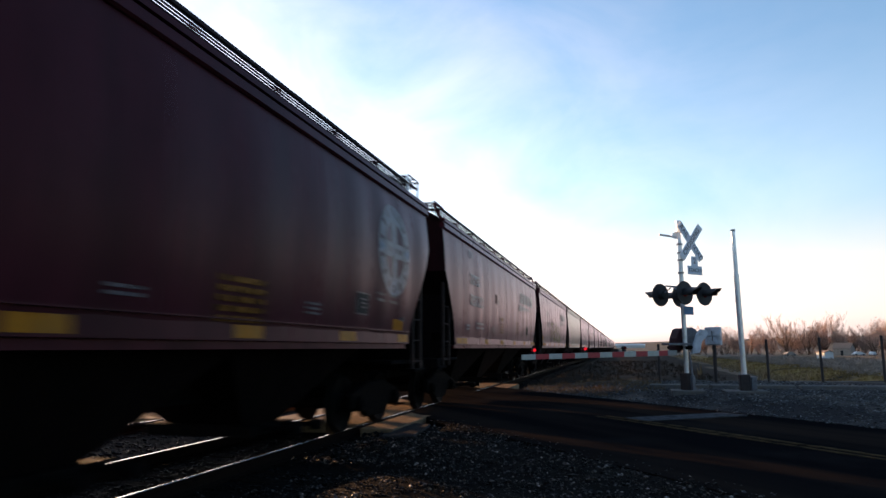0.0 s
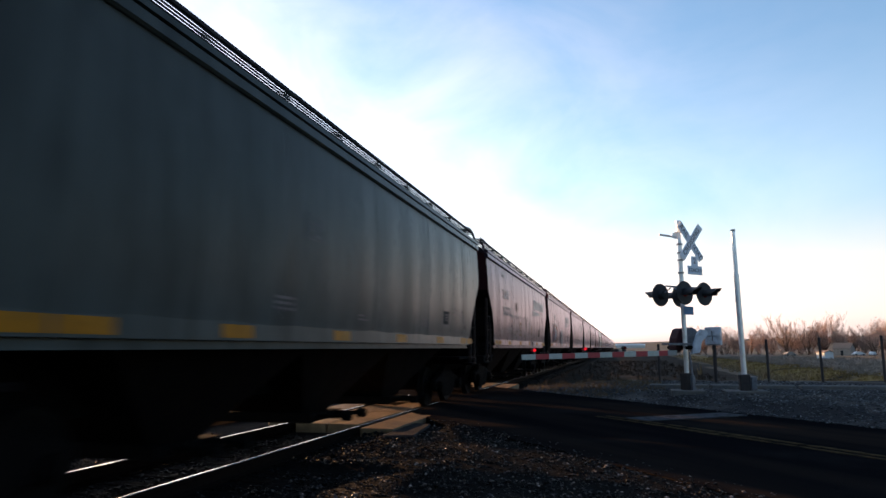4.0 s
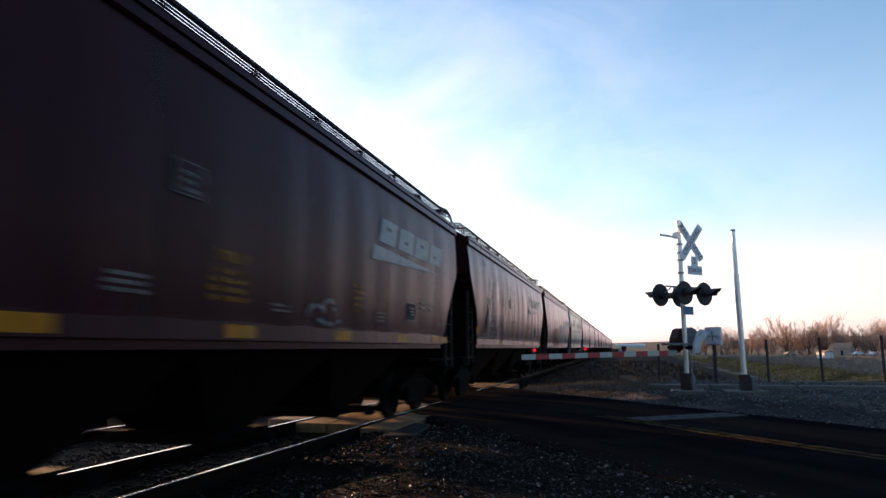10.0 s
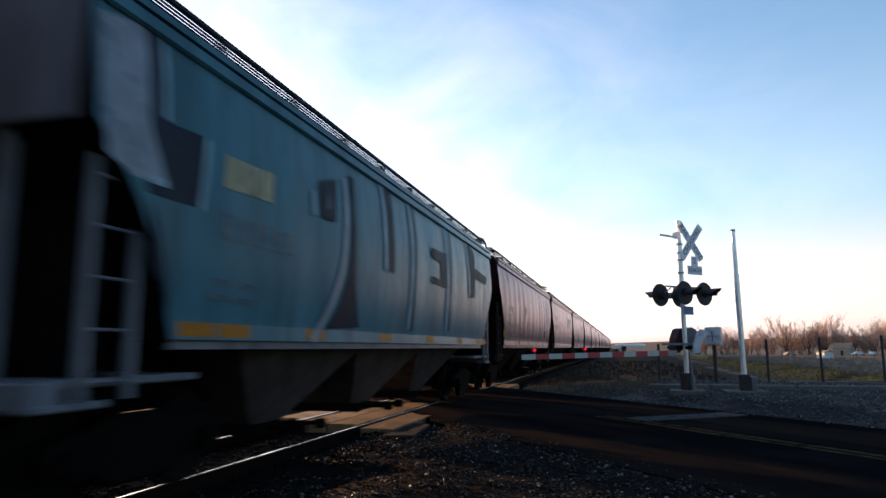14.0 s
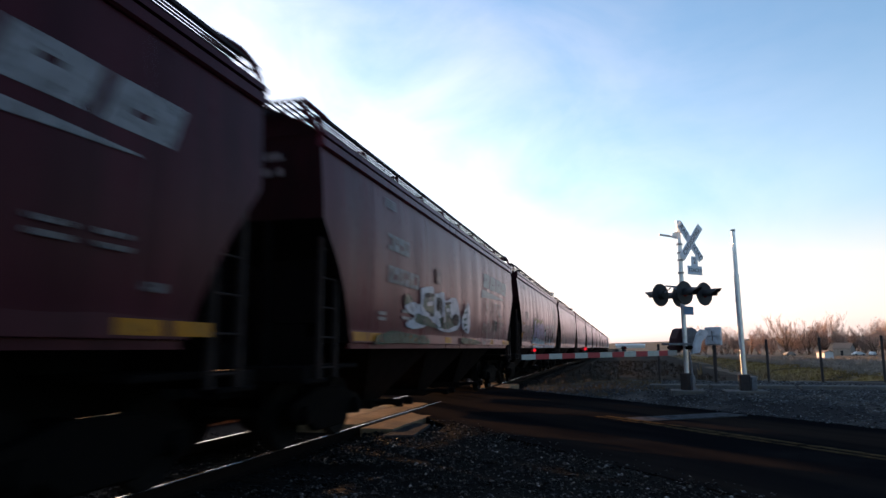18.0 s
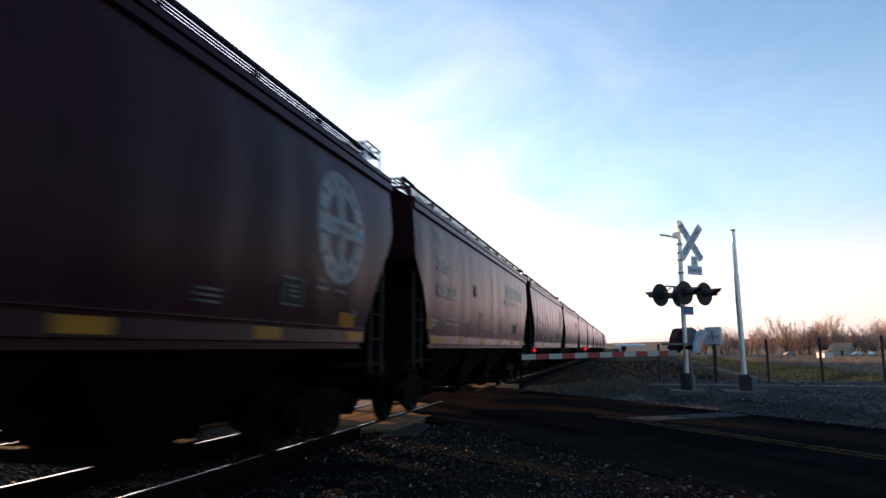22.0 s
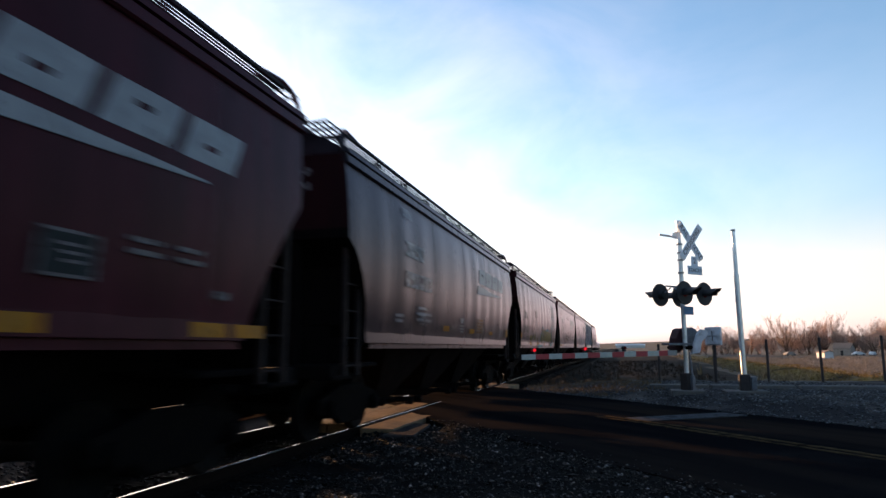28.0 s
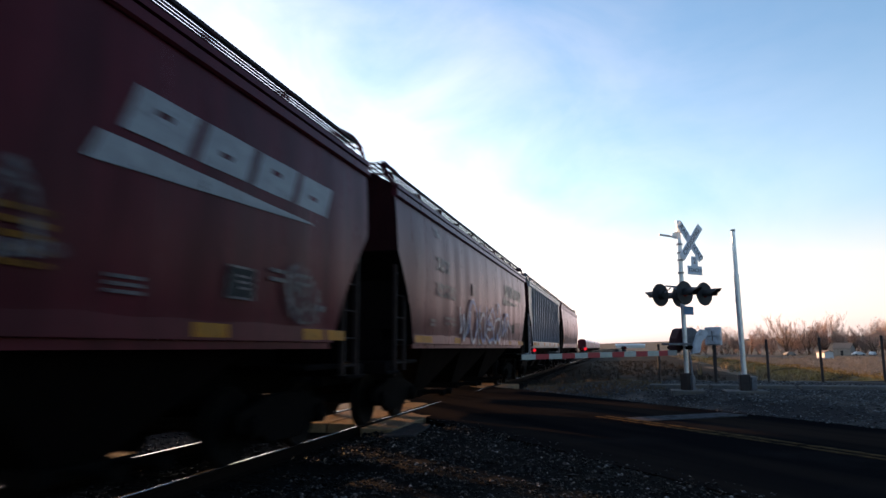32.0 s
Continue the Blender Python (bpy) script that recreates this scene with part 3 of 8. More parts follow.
# narrower than the real polish: shaped like the line of reflected sky
head_mesh = Geo().slab([(-0.017, -0.004), (0.017, -0.004), (0.014, 0.0), (-0.014, 0.0)], "y", -150, 1300).mesh("rail_head")
tie_mesh = Geo().box(-1.3, 1.3, -0.115, 0.115, -0.34, -0.165).mesh("tie", bevel=0.012)
plate_mesh = Geo().box(-0.18, 0.18, -0.09, 0.09, -0.172, -0.158).mesh("tie_plate", bevel=0.004)
P0, P1 = 11.6, 26.4
for c, word in zip(TRACK_X, ("main", "second")):
    track = thing("railway_track", "steel rails with bright worn heads on dark timber ties", "track", "the two tracks", "structure", (c, 0, 0))
    for side in (-1, 1):
        rail = part("rail", rail_mesh, RAIL, track, at=(side * GAUGE / 2, 0, 0))
        part("rail_head", head_mesh, RAIL_HEAD, rail, "polished strip, narrowed to the rail head's reflected line")
    lo, hi = (-6, 60) if word == "main" else (-3, 45)
    y = lo
    while y < hi:
        if not P0 - 0.2 < y < P1 + 0.2:
            jig = pose(random.uniform(-0.04, 0.04), y, random.uniform(-0.012, 0.004), 0, 0, random.uniform(-0.8, 0.8))
            tie = part("tie", tie_mesh, TIE, track, at=jig)
            if word == "main":
                for side in (-1, 1):
                    part("tie_plate", plate_mesh, RAIL, tie, at=(side * GAUGE / 2, 0, 0.003))
        y += 0.51
    far = Geo()
    y = hi + 0.2
    while y < 260:
        far.box(-1.3, 1.3, y - 0.115, y + 0.115, -0.34, -0.165)
        y += 0.51
    part("far_ties", far, TIE, track, "dark timber ties far down the line")["kind"] = "stuff"

# crossing panels, skewed a little less than the road
surface = thing("crossing_surface", "tan concrete crossing panels set between and beside the rails", "crossing", kind="structure")
panel_len = (P1 - P0) / 6
gauge_panel = Geo().box(-0.31, 0.31, -panel_len / 2 + 0.012, panel_len / 2 - 0.012, -0.2, -0.006).mesh("gauge_panel", bevel=0.012)
field_panel = Geo().box(-0.31, 0.31, -panel_len / 2 + 0.012, panel_len / 2 - 0.012, -0.2, -0.008).mesh("field_panel", bevel=0.014)
for c in TRACK_X:
    for i in range(6):
        y = P0 + panel_len * (i + 0.5)
        for dx in (-0.325, 0.325):
            part("gauge_panel", gauge_panel, PANEL, surface, at=pose(c + dx, y, random.uniform(-0.004, 0.002)))
        for side in (-1, 1):
            part("field_panel", field_panel, PANEL, surface, at=pose(c + side * 1.17, y + (side * -0.5), random.uniform(-0.004, 0.002)))
apron = Geo().slab([(-3.84, 10.45), (-3.32, 10.6), (-3.5, 12.2), (-3.84, 12.3)], "z", -0.2, -0.035)
part("concrete_apron", apron, OLD_CONCRETE, surface, "chipped dark concrete end of the field panel", bevel=0.012)

# ---- loose stones ----


def stones(name, count, place, size, mat, label, seed):
    rng = np.random.default_rng(seed)
    base = np.array([(1, 0, 0), (-1, 0, 0), (0, 1, 0), (0, -1, 0), (0, 0, 1), (0, 0, -1)], float)
    tri = np.array([(0, 2, 4), (2, 1, 4), (1, 3, 4), (3, 0, 4), (2, 0, 5), (1, 2, 5), (3, 1, 5), (0, 3, 5)])
    verts, faces = [], []
    n = 0
    tries = 0
    while n < count and tries < count * 8:
        tries += 1
        spot = place(rng)
        if spot is None:
            continue
        x, y, z = spot
        s = size[0] + (size[1] - size[0]) * rng.random() ** 2.2
        v = base * (s * (0.6 + 0.7 * rng.random((6, 1)))) * np.array((1, 0.8 + 0.4 * rng.random(), 0.62))
        a, b = rng.random(2) * 6.28
        ca, sa, cb, sb = math.cos(a), math.sin(a), math.cos(b * 0.12), math.sin(b * 0.12)
        v = v @ np.array([(ca, -sa, 0), (sa, ca, 0), (0, 0, 1)]) @ np.array([(1, 0, 0), (0, cb, -sb), (0, sb, cb)])
        verts.append(v + (x, y, z + s * 0.22))
        faces.append(tri + 6 * n)
        n += 1
    me = bpy.data.meshes.new(name)
    me.from_pydata(np.concatenate(verts).tolist(), [], np.concatenate(faces).tolist())
    me.materials.append(None)
    ob = dress(new(name, me), mat)
    return tagged(ob, label, "gravel", "", "stuff")


def near_spot(rng):
    y = 2.2 + 10.5 * rng.random() ** 1.3
    x = rng.uniform(-4.1, 3.2)
    q = road_q(x, y)
    if q > 5.75 or (q > 5.0 and rng.random() < (q - 4.7) * 1.1):
        return None
    if x < -4.2 and abs(x - TRACK_X[0]) < 0.9 and abs(abs(x - TRACK_X[0]) - 0.75) < 0.12:
        return None
    return x, y, max(bed_height(x, y), -0.02 if q > 4.95 else -1)


def bed_spot(rng):
    x, y = rng.uniform(-8.6, -3.2), rng.uniform(1.5, 11.2) if rng.random() < 0.7 else rng.uniform(26.8, 48)
    if min(abs(abs(x - c) - 0.75) for c in TRACK_X) < 0.12:
        return None
    return x, y, bed_height(x, y)


def pad_spot(rng):
    x, y = rng.uniform(-3.2, 12), rng.uniform(5, 24.8)
    q = road_q(x, y)
    if q < 11.2 or q > 20:
        return None
    return x, y, pad_height(x, y)


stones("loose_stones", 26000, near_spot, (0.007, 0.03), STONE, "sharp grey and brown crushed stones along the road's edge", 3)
stones("track_ballast_stones", 7000, bed_spot, (0.02, 0.05), SHADED_STONE, "coarse ballast stones between the rails, darkened for shade", 4)
stones("pad_stones", 24000, pad_spot, (0.012, 0.042), PALE_STONE, "pale grey crushed limestone on the signal pad", 5)

# ---- signal, pole, posts, blocks ----
TOP = 0.24
MAST = (1.65, 18.64)


def letters(text, size, mat, parent, m):
    curve = bpy.data.curves.new("text", "FONT")
    curve.body, curve.size, curve.align_x, curve.align_y, curve.extrude = text, size, "CENTER", "CENTER", 0.002
    tmp = bpy.data.objects.new("text", curve)
    scene.collection.objects.link(tmp)
    bpy.context.view_layer.update()
    me = bpy.data.meshes.new_from_object(tmp)
    bpy.data.objects.remove(tmp)
    me.materials.clear()
    me.materials.append(None)
    ob = dress(new("lettering", me), mat)
    ob.parent = parent
    ob.matrix_basis = m
    return ob


def facing(x, y, z, turn=0.0):
    """Upright, with writing that is read from +y; turned in its own plane."""
    return pose(x, y, z, 90, 0, 180) @ pose(0, 0, 0, 0, 0, turn)


def crossing_signal():
    s = thing("crossing_signal", "white crossing signal mast with crossbuck, flashers and lowered gate", "signal", at=pose(*MAST, TOP))
    head = Matrix.Rotation(radians(-135), 4, "Z")
    gate = Matrix.Rotation(radians(-141.7), 4, "Z")
    mast = Geo().tube((0, 0, 0.2), (0, 0, 4.5), 0.06, sides=16).tube((0, 0, 4.48), (0, 0, 4.52), 0.075, sides=16)
    mast = part("mast", mast, WHITE_PAINT, s, "white-painted aluminium mast", smooth=True)
    for z in (3.42, 3.62, 3.08, 3.85):
        part("clamp", Geo().tube((0, 0, z), (0, 0, z + 0.045), 0.085, sides=14), GALV, mast, "steel clamp band")
    base = part("base_box", Geo().box(-0.13, 0.13, -0.13, 0.13, 0.0, 0.46), RUST_STEEL, s, "dark cast base", bevel=0.02, at=head)
    part("conduit_box", Geo().box(-0.05, 0.05, 0.14, 0.22, 0.02, 0.4).tube((0.0, 0.18, 0.4), (0.0, 0.12, 1.0), 0.025), OLD_GREY, base, "grey conduit box")
    part("footing", Geo().box(-0.42, 0.42, -0.42, 0.42, -0.2, 0.03), CONCRETE, s, "concrete footing", bevel=0.02)
    for i, (turn, word) in enumerate(((-49, "RAILROAD"), (49, "CROSSING"))):
        m = head @ Matrix.Translation((-0.3, 0.12 + 0.025 * i, 3.95)) @ Matrix.Rotation(radians(turn), 4, "Y")
        blade = part("crossbuck_blade", Geo().box(-0.61, 0.61, -0.006, 0.006, -0.115, 0.115), SIGN_WHITE, s, "white crossbuck blade with black letters", at=m, bevel=0.004)
        if word == "RAILROAD":
            letters("RAIL", 0.2, SIGN_BLACK, blade, facing(0.36, 0.008, 0))
            letters("ROAD", 0.2, SIGN_BLACK, blade, facing(-0.36, 0.008, 0))
        else:
            letters("CROSSING", 0.2, SIGN_BLACK, blade, facing(0, 0.008, 0))
    sign = part("tracks_sign", Geo().slab([(-0.62, 3.06), (-0.04, 3.06), (-0.04, 3.3), (-0.2, 3.3), (-0.2, 3.56), (-0.46, 3.56), (-0.46, 3.3), (-0.62, 3.3)], "y", 0.10, 0.112),
                SIGN_WHITE, s, "white plate that gives the number of tracks", at=head @ Matrix.Translation((-0.1, 0, 0)), bevel=0.003)
    letters("TRACKS", 0.145, SIGN_BLACK, sign, facing(-0.33, 0.114, 3.18))
    letters("2", 0.22, SIGN_BLACK, sign, facing(-0.33, 0.114, 3.43))
    part("blue_plate", Geo().box(-0.3, 0.07, 0.08, 0.09, 1.98, 2.2), SIGN_BLUE, s, "small blue notice plate", at=head, bevel=0.003)
    arm = part("flasher_crossarm", Geo().tube((-0.62, 0, 2.72), (0.62, 0, 2.72), 0.022).tube((0, 0, 2.6), (0, 0, 2.78), 0.09, sides=12), GALV, s, "crossarm of the flashers", at=head)
    disc = Geo().lathe([(-0.012, 0.305), (0.0, 0.31), (0.012, 0.305), (0.016, 0.12)], (0, 0, 0), "y", 32).mesh("background_disc", smooth=True)
    hood = Geo()
    for i in range(15):
        a0, a1 = radians(-30 + 240 * i / 15), radians(-30 + 240 * (i + 1) / 15)
        n = len(hood.v)
        for a in (a0, a1):
            for r in (0.118, 0.124):
                cut = 0.52 * (0.62 + 0.38 * max(0, math.sin(a)))
                hood.v += [(r * math.cos(a), 0.0, r * math.sin(a)), (r * 0.94 * math.cos(a), cut, r * 0.94 * math.sin(a))]
        hood.f += [(n, n + 4, n + 5, n + 1), (n + 2, n + 3, n + 7, n + 6), (n + 1, n + 5, n + 7, n + 3)]
    hood_mesh = hood.mesh("hood", weld=True)
    lens_mesh = Geo().lathe([(0.0, 0.105), (0.02, 0.1), (0.034, 0.05), (0.038, 0.01)], (0, 0, 0), "y", 20).mesh("lens", smooth=True)
    can_mesh = Geo().lathe([(-0.16, 0.05), (-0.15, 0.11), (0.0, 0.13)], (0, 0, 0), "y", 20).mesh("lamp_can", smooth=True)
    for front in (1, -1):
        for dx in (-0.38, 0.38):
            m = head @ Matrix.Translation((dx, front * 0.4, 2.52)) @ Matrix.Rotation(0 if front > 0 else math.pi, 4, "Z")
            lamp = part("flasher", disc, MATT_BLACK, s, "black flasher with its round background", at=m)
            part("lamp_can", can_mesh, MATT_BLACK, lamp)
            part("hood", hood_mesh, MATT_BLACK, lamp)
            part("lens", lens_mesh, LENS, lamp, "unlit dark red lens")
            part("bracket", Geo().tube((0, -0.08, 0), (0, -0.4, 0.2), 0.018), GALV, lamp)
    # bell and bracket at the top, on the far side of the crossbuck
    bell = Geo().tube((0, 0, 4.06), (0.68, 0, 4.1), 0.028).slab([(0.02, 4.0), (0.26, 4.06), (0.24, 4.16), (0.05, 4.24)], "y", -0.02, 0.02)
    part("side_bracket", bell, WHITE_PAINT, s, "white bracket arm at the mast's top", at=gate)
    # the gate mechanism with arm and counterweights
    mech = Geo().slab([(-0.5, 1.06), (-0.08, 1.06), (-0.08, 1.52), (-0.16, 1.62), (-0.38, 1.66), (-0.52, 1.6), (-0.6, 1.48), (-0.58, 1.28)], "y", -0.46, -0.1)
    mech = part("gate_mechanism", mech, OLD_GREY, s, "weathered grey gate mechanism housing", at=gate, bevel=0.025)
    part("hood", Geo().slab([(-0.08, 1.1), (0.06, 1.0), (0.2, 1.06), (0.16, 1.36), (0.04, 1.6), (-0.08, 1.64)], "y", -0.42, -0.12), MAROON, mech, "dark maroon end cover", bevel=0.02)
    part("support", Geo().box(-0.3, 0.62, -0.2, 0.08, 1.18, 1.24), OLD_GREY, mech, "steel support plate", bevel=0.01)
    part("pivot", Geo().tube((0, -0.62, 1.12), (0, 0.22, 1.12), 0.05, sides=14), BLACK, mech)
    for y in (-0.56, 0.14):
        w = Geo().slab([(-0.06, 0.96), (-0.34, 0.98), (-0.44, 1.28), (-0.6, 1.4), (-0.66, 1.48), (-0.62, 1.58), (-0.4, 1.6), (-0.26, 1.46), (-0.12, 1.16)], "y", y - 0.03, y + 0.03)
        part("counterweight_arm", w, PADDLE if y > 0 else OLD_GREY, mech, "gate side arm with its counterweight", bevel=0.012)
    part("counterweight", Geo().box(-0.8, -0.66, -0.4, -0.1, 1.44, 1.56), BLACK, mech, "dark counterweight block", bevel=0.02)
    n = 12
    x0, x1 = 0.52, 4.95
    arm = part("gate_arm", Geo().box(0.3, 0.6, -0.05, 0.01, 0.92, 1.05), GALV, s, "lowered gate arm with red and white bands", at=gate)
    for i in range(n):
        a, b = x0 + (x1 - x0) * i / n, x0 + (x1 - x0) * (i + 1) / n
        h = 0.066 - 0.0005 * i
        za, zb = 0.99 - 0.016 * a + 0.0, 0.99 - 0.016 * b
        outline = [(a, za - h), (b, zb - h), (b, zb + h), (a, za + h)]
        part("gate_band", Geo().slab(outline, "y", -0.045, 0.0), GATE_RED if i % 2 == 0 else GATE_WHITE, arm, "red band" if i % 2 == 0 else "white band")
    for i, (x, lit) in enumerate(((4.62, True), (3.18, True), (1.98, False))):
        z = 0.99 - 0.016 * x + 0.07
        lamp = part("gate_lamp", Geo().box(x - 0.035, x + 0.035, -0.06, 0.01, z, z + 0.05).tube((x, -0.06, z + 0.09), (x, 0.01, z + 0.085), 0.05, sides=14), MATT_BLACK, arm, "small gate lamp")
        for y in (-0.075, 0.012):
            part("lamp_lens", Geo().tube((x, y, z + 0.09), (x, y + 0.012, z + 0.085), 0.043, sides=14), LENS_LIT if lit else LENS, lamp, "glowing red lens" if lit else "dark red lens")
    return s


crossing_signal()


def plain_pole():
    p = thing("steel_pole", "bare two-stage white steel pole on a concrete footing", "pole", at=pose(3.02, 18.5, TOP, 0, -0.5, 0))
    part("lower_tube", Geo().tube((0, 0, 0.2), (0, 0, 3.0), 0.066, sides=18).tube((0, 0, 2.3), (0, 0, 2.34), 0.074, sides=18), WHITE_PAINT, p, smooth=True)
    part("upper_tube", Geo().tube((0, 0, 3.0), (0, 0, 4.14), 0.056, 0.05, sides=18), WHITE_PAINT, p, smooth=True)
    part("cap", Geo().tube((0, 0, 4.14), (0, 0, 4.19), 0.06, sides=18), GALV, p)
    part("base_shroud", Geo().box(-0.13, 0.12, -0.14, 0.14, 0, 0.44), RUST_STEEL, p, "dark cast base", bevel=0.02)
    part("conduit_box", Geo().box(0.14, 0.27, -0.1, 0.1, 0.0, 0.38), OLD_GREY, p, "grey conduit box", bevel=0.012)
    part("footing", Geo().box(-0.5, 0.5, -0.42, 0.42, -0.3, 0.04), CONCRETE, p, "pale concrete footing", bevel=0.02)


plain_pole()

post_mesh = Geo().tube((0, 0, -0.3), (0, 0, 1.32), 0.042, sides=10).mesh("shaft", smooth=True)
cap_mesh = Geo().tube((0, 0, 1.32), (0, 0, 1.35), 0.047, 0.035, sides=10).mesh("cap")
for i, (x, y) in enumerate(((1.22, 23.5), (3.04, 24.0), (4.71, 24.3), (6.4, 24.6), (8.34, 25.0), (10.4, 25.4))):
    h = (0.93, 0.98, 1.04, 1.08, 1.12, 1.1)[i]
    post = thing("steel_post", "dark rusty steel pipe post in the gravel", "post", "posts along the gravel pad", at=pose(x, y, 0.22, random.uniform(-1.5, 1.5), random.uniform(-1, 2)) @ Matrix.Diagonal((1, 1, h, 1)))
    part("shaft", post_mesh, RUST_STEEL, post)
    part("cap", cap_mesh, RUST_STEEL, post)
box_thing = thing("relay_box", "pale grey relay box on a dark post", "box", at=pose(3.0, 23.7, 0.25, 0, 0, -20))
part("case", Geo().box(-0.24, 0.24, -0.14, 0.14, 1.18, 1.78), PADDLE, box_thing, bevel=0.02)
part("door", Geo().box(-0.21, 0.21, -0.165, -0.142, 1.21, 1.75), PADDLE, box_thing, "pale grey box door", bevel=0.01)
part("latch", Geo().box(-0.14, 0.14, -0.185, -0.168, 1.47, 1.49).box(-0.012, 0.012, -0.185, -0.168, 1.32, 1.64), RUST_STEEL, box_thing, "dark latch bar")
part("post", Geo().tube((0, 0, -0.3), (0, 0, 1.2), 0.055, sides=10), RUST_STEEL, box_thing)

block_mesh = Geo().box(-0.85, 0.85, -0.16, 0.16, -0.1, 0.14).mesh("block", bevel=0.025)
for x, y, turn, sc in ((1.56, 20.4, 1, 0.94), (3.52, 20.45, 1, 1.27), (5.5, 20.5, 3, 0.9), (7.1, 20.6, 3, 0.9), (8.7, 20.7, 3, 0.9)):
    solid("kerb_block", block_mesh, CONCRETE, "grey precast concrete kerb block on the gravel", "block", "kerb blocks", at=pose(x, y, TOP - 0.06, 0, 0, turn) @ Matrix.Diagonal((sc, 1, 1, 1)), bevel=0.0)

# ---- the distance: trees, sheds, vehicles, standing cars ----


def bare_tree(seed, height, spread_out, dense=1.0):
    """Trunk and limbs in one mesh, the fine twigs of the crown in another."""
    rng = random.Random(seed)
    wood, twigs = Geo(), Geo()

    def grow(p, d, length, r, level):
        steps_n = 3
        for _ in range(steps_n):
            d = (d + Vector((rng.uniform(-1, 1), rng.uniform(-1, 1), rng.uniform(-0.3, 0.7))) * 0.16).normalized()
            q = p + d * length / steps_n
            (wood if level < 2 else twigs).tube(p, q, r, r * 0.8, sides=5 if level < 2 else 3, caps=False)
            p, r = q, r * 0.8
            if level < 3 or (level == 3 and rng.random() < 0.5):
                for _ in range(rng.choice((1, 2)) if level else 2):
                    side = Vector((rng.uniform(-1, 1), rng.uniform(-1, 1), rng.uniform(0.1, 1.0))).normalized()
                    nd = (d * 0.55 + side * spread_out).normalized()
                    grow(p, nd, length * rng.uniform(0.5, 0.72), max(r * 0.6, 0.018), level + 1)

    stems = rng.choice((3, 4, 5))
    for _ in range(stems):
        lean = Vector((rng.uniform(-0.55, 0.55), rng.uniform(-0.55, 0.55), 1)).normalized()
        grow(Vector((0, 0, -0.3)), lean, height * rng.uniform(0.38, 0.56), 0.022 * height / 1.6, 0)
    return wood.mesh("trunk"), twigs.mesh("crown")


tree_kinds = [bare_tree(11 + i, h, s) for i, (h, s) in enumerate(((7.0, 0.5), (5.5, 0.6), (8.5, 0.45), (4.5, 0.7)))]


def from_eye(px, dist):
    """A place on the ground in the direction whose tangent against the track is px."""
    y = dist / math.sqrt(1 + px * px)
    return px * y, y


rng = random.Random(5)


def plant(x, y, k, sc, label, group):
    t = thing("bare_tree", label, "tree", group, at=pose(x, y, land(x, y), 0, 0, rng.uniform(0, 360)) @ Matrix.Scale(sc, 4))
    part("trunk", tree_kinds[k][0], BARK, t)
    part("crown", tree_kinds[k][1], TWIG, t, "fine reddish-brown bare twigs")


i = 0
px = 0.1
while px < 0.40:
    for row in range(2):
        dist = 325 + 24 * row + rng.uniform(-10, 10)
        x, y = from_eye(px + rng.uniform(-0.006, 0.006), dist)
        tall = 1.4 + 0.8 * max(0, noise.noise((px * 22, 0.3, 0))) + rng.uniform(-0.25, 0.4)
        if 0.262 < px < 0.29:
            tall *= 0.75
        plant(x, y, rng.randrange(4), tall, "bare winter tree with a dense reddish-brown crown", "line of bare trees")
    px += 0.0105
for px in (0.115, 0.13, 0.143, 0.155, 0.168, 0.185, 0.2, 0.213, 0.226, 0.238, 0.25):
    x, y = from_eye(px, 306)
    plant(x, y, rng.choice((1, 3)), rng.uniform(0.5, 0.8), "low bare shrub in front of the tree line", "low shrubs")


def shed(px, dist, w, d, wall_h, roof_h, wall_mat, label, turn):
    x, y = from_eye(px, dist)
    s = thing("shed", label, "shed", at=pose(x, y, land(x, y) - 0.1, 0, 0, turn))
    t = 0.12
    part("wall_front", Geo().slab([(-w / 2, 0), (-0.5, 0), (-0.5, 2.0), (0.5, 2.0), (0.5, 0), (w / 2, 0), (w / 2, wall_h), (-w / 2, wall_h)], "y", -d / 2, -d / 2 + t), wall_mat, s)
    part("wall_back", Geo().box(-w / 2, w / 2, d / 2 - t, d / 2, 0, wall_h), wall_mat, s)
    for sx in (-1, 1):
        gable = [(-d / 2 + t, 0), (d / 2 - t, 0), (d / 2 - t, wall_h), (0, wall_h + roof_h), (-d / 2 + t, wall_h)]
        part("wall_side", Geo().slab(gable, "x", sx * (w / 2 - t / 2) - t / 2, sx * (w / 2 - t / 2) + t / 2), wall_mat, s)
    for sy in (-1, 1):
        roof = [(0, wall_h + roof_h + 0.12), (sy * (d / 2 + 0.35), wall_h - 0.12), (sy * (d / 2 + 0.35), wall_h - 0.24), (0, wall_h + roof_h)]
        part("roof", Geo().slab(roof, "x", -w / 2 - 0.3, w / 2 + 0.3), ROOF_TAN, s, "brown shingle roof slope")
    part("door", Geo().box(-0.48, 0.48, -d / 2 + 0.02, -d / 2 + 0.08, 0, 1.98), GLASS_DARK, s, "dark door")


shed(0.2651, 222, 3.0, 3.0, 2.1, 0.3, WALL_WHITE, "small bright white shed before the trees", -62)
shed(0.2888, 308, 6.0, 5.4, 2.9, 2.0, WALL_TAN, "tan shed with a brown gable roof", -35)


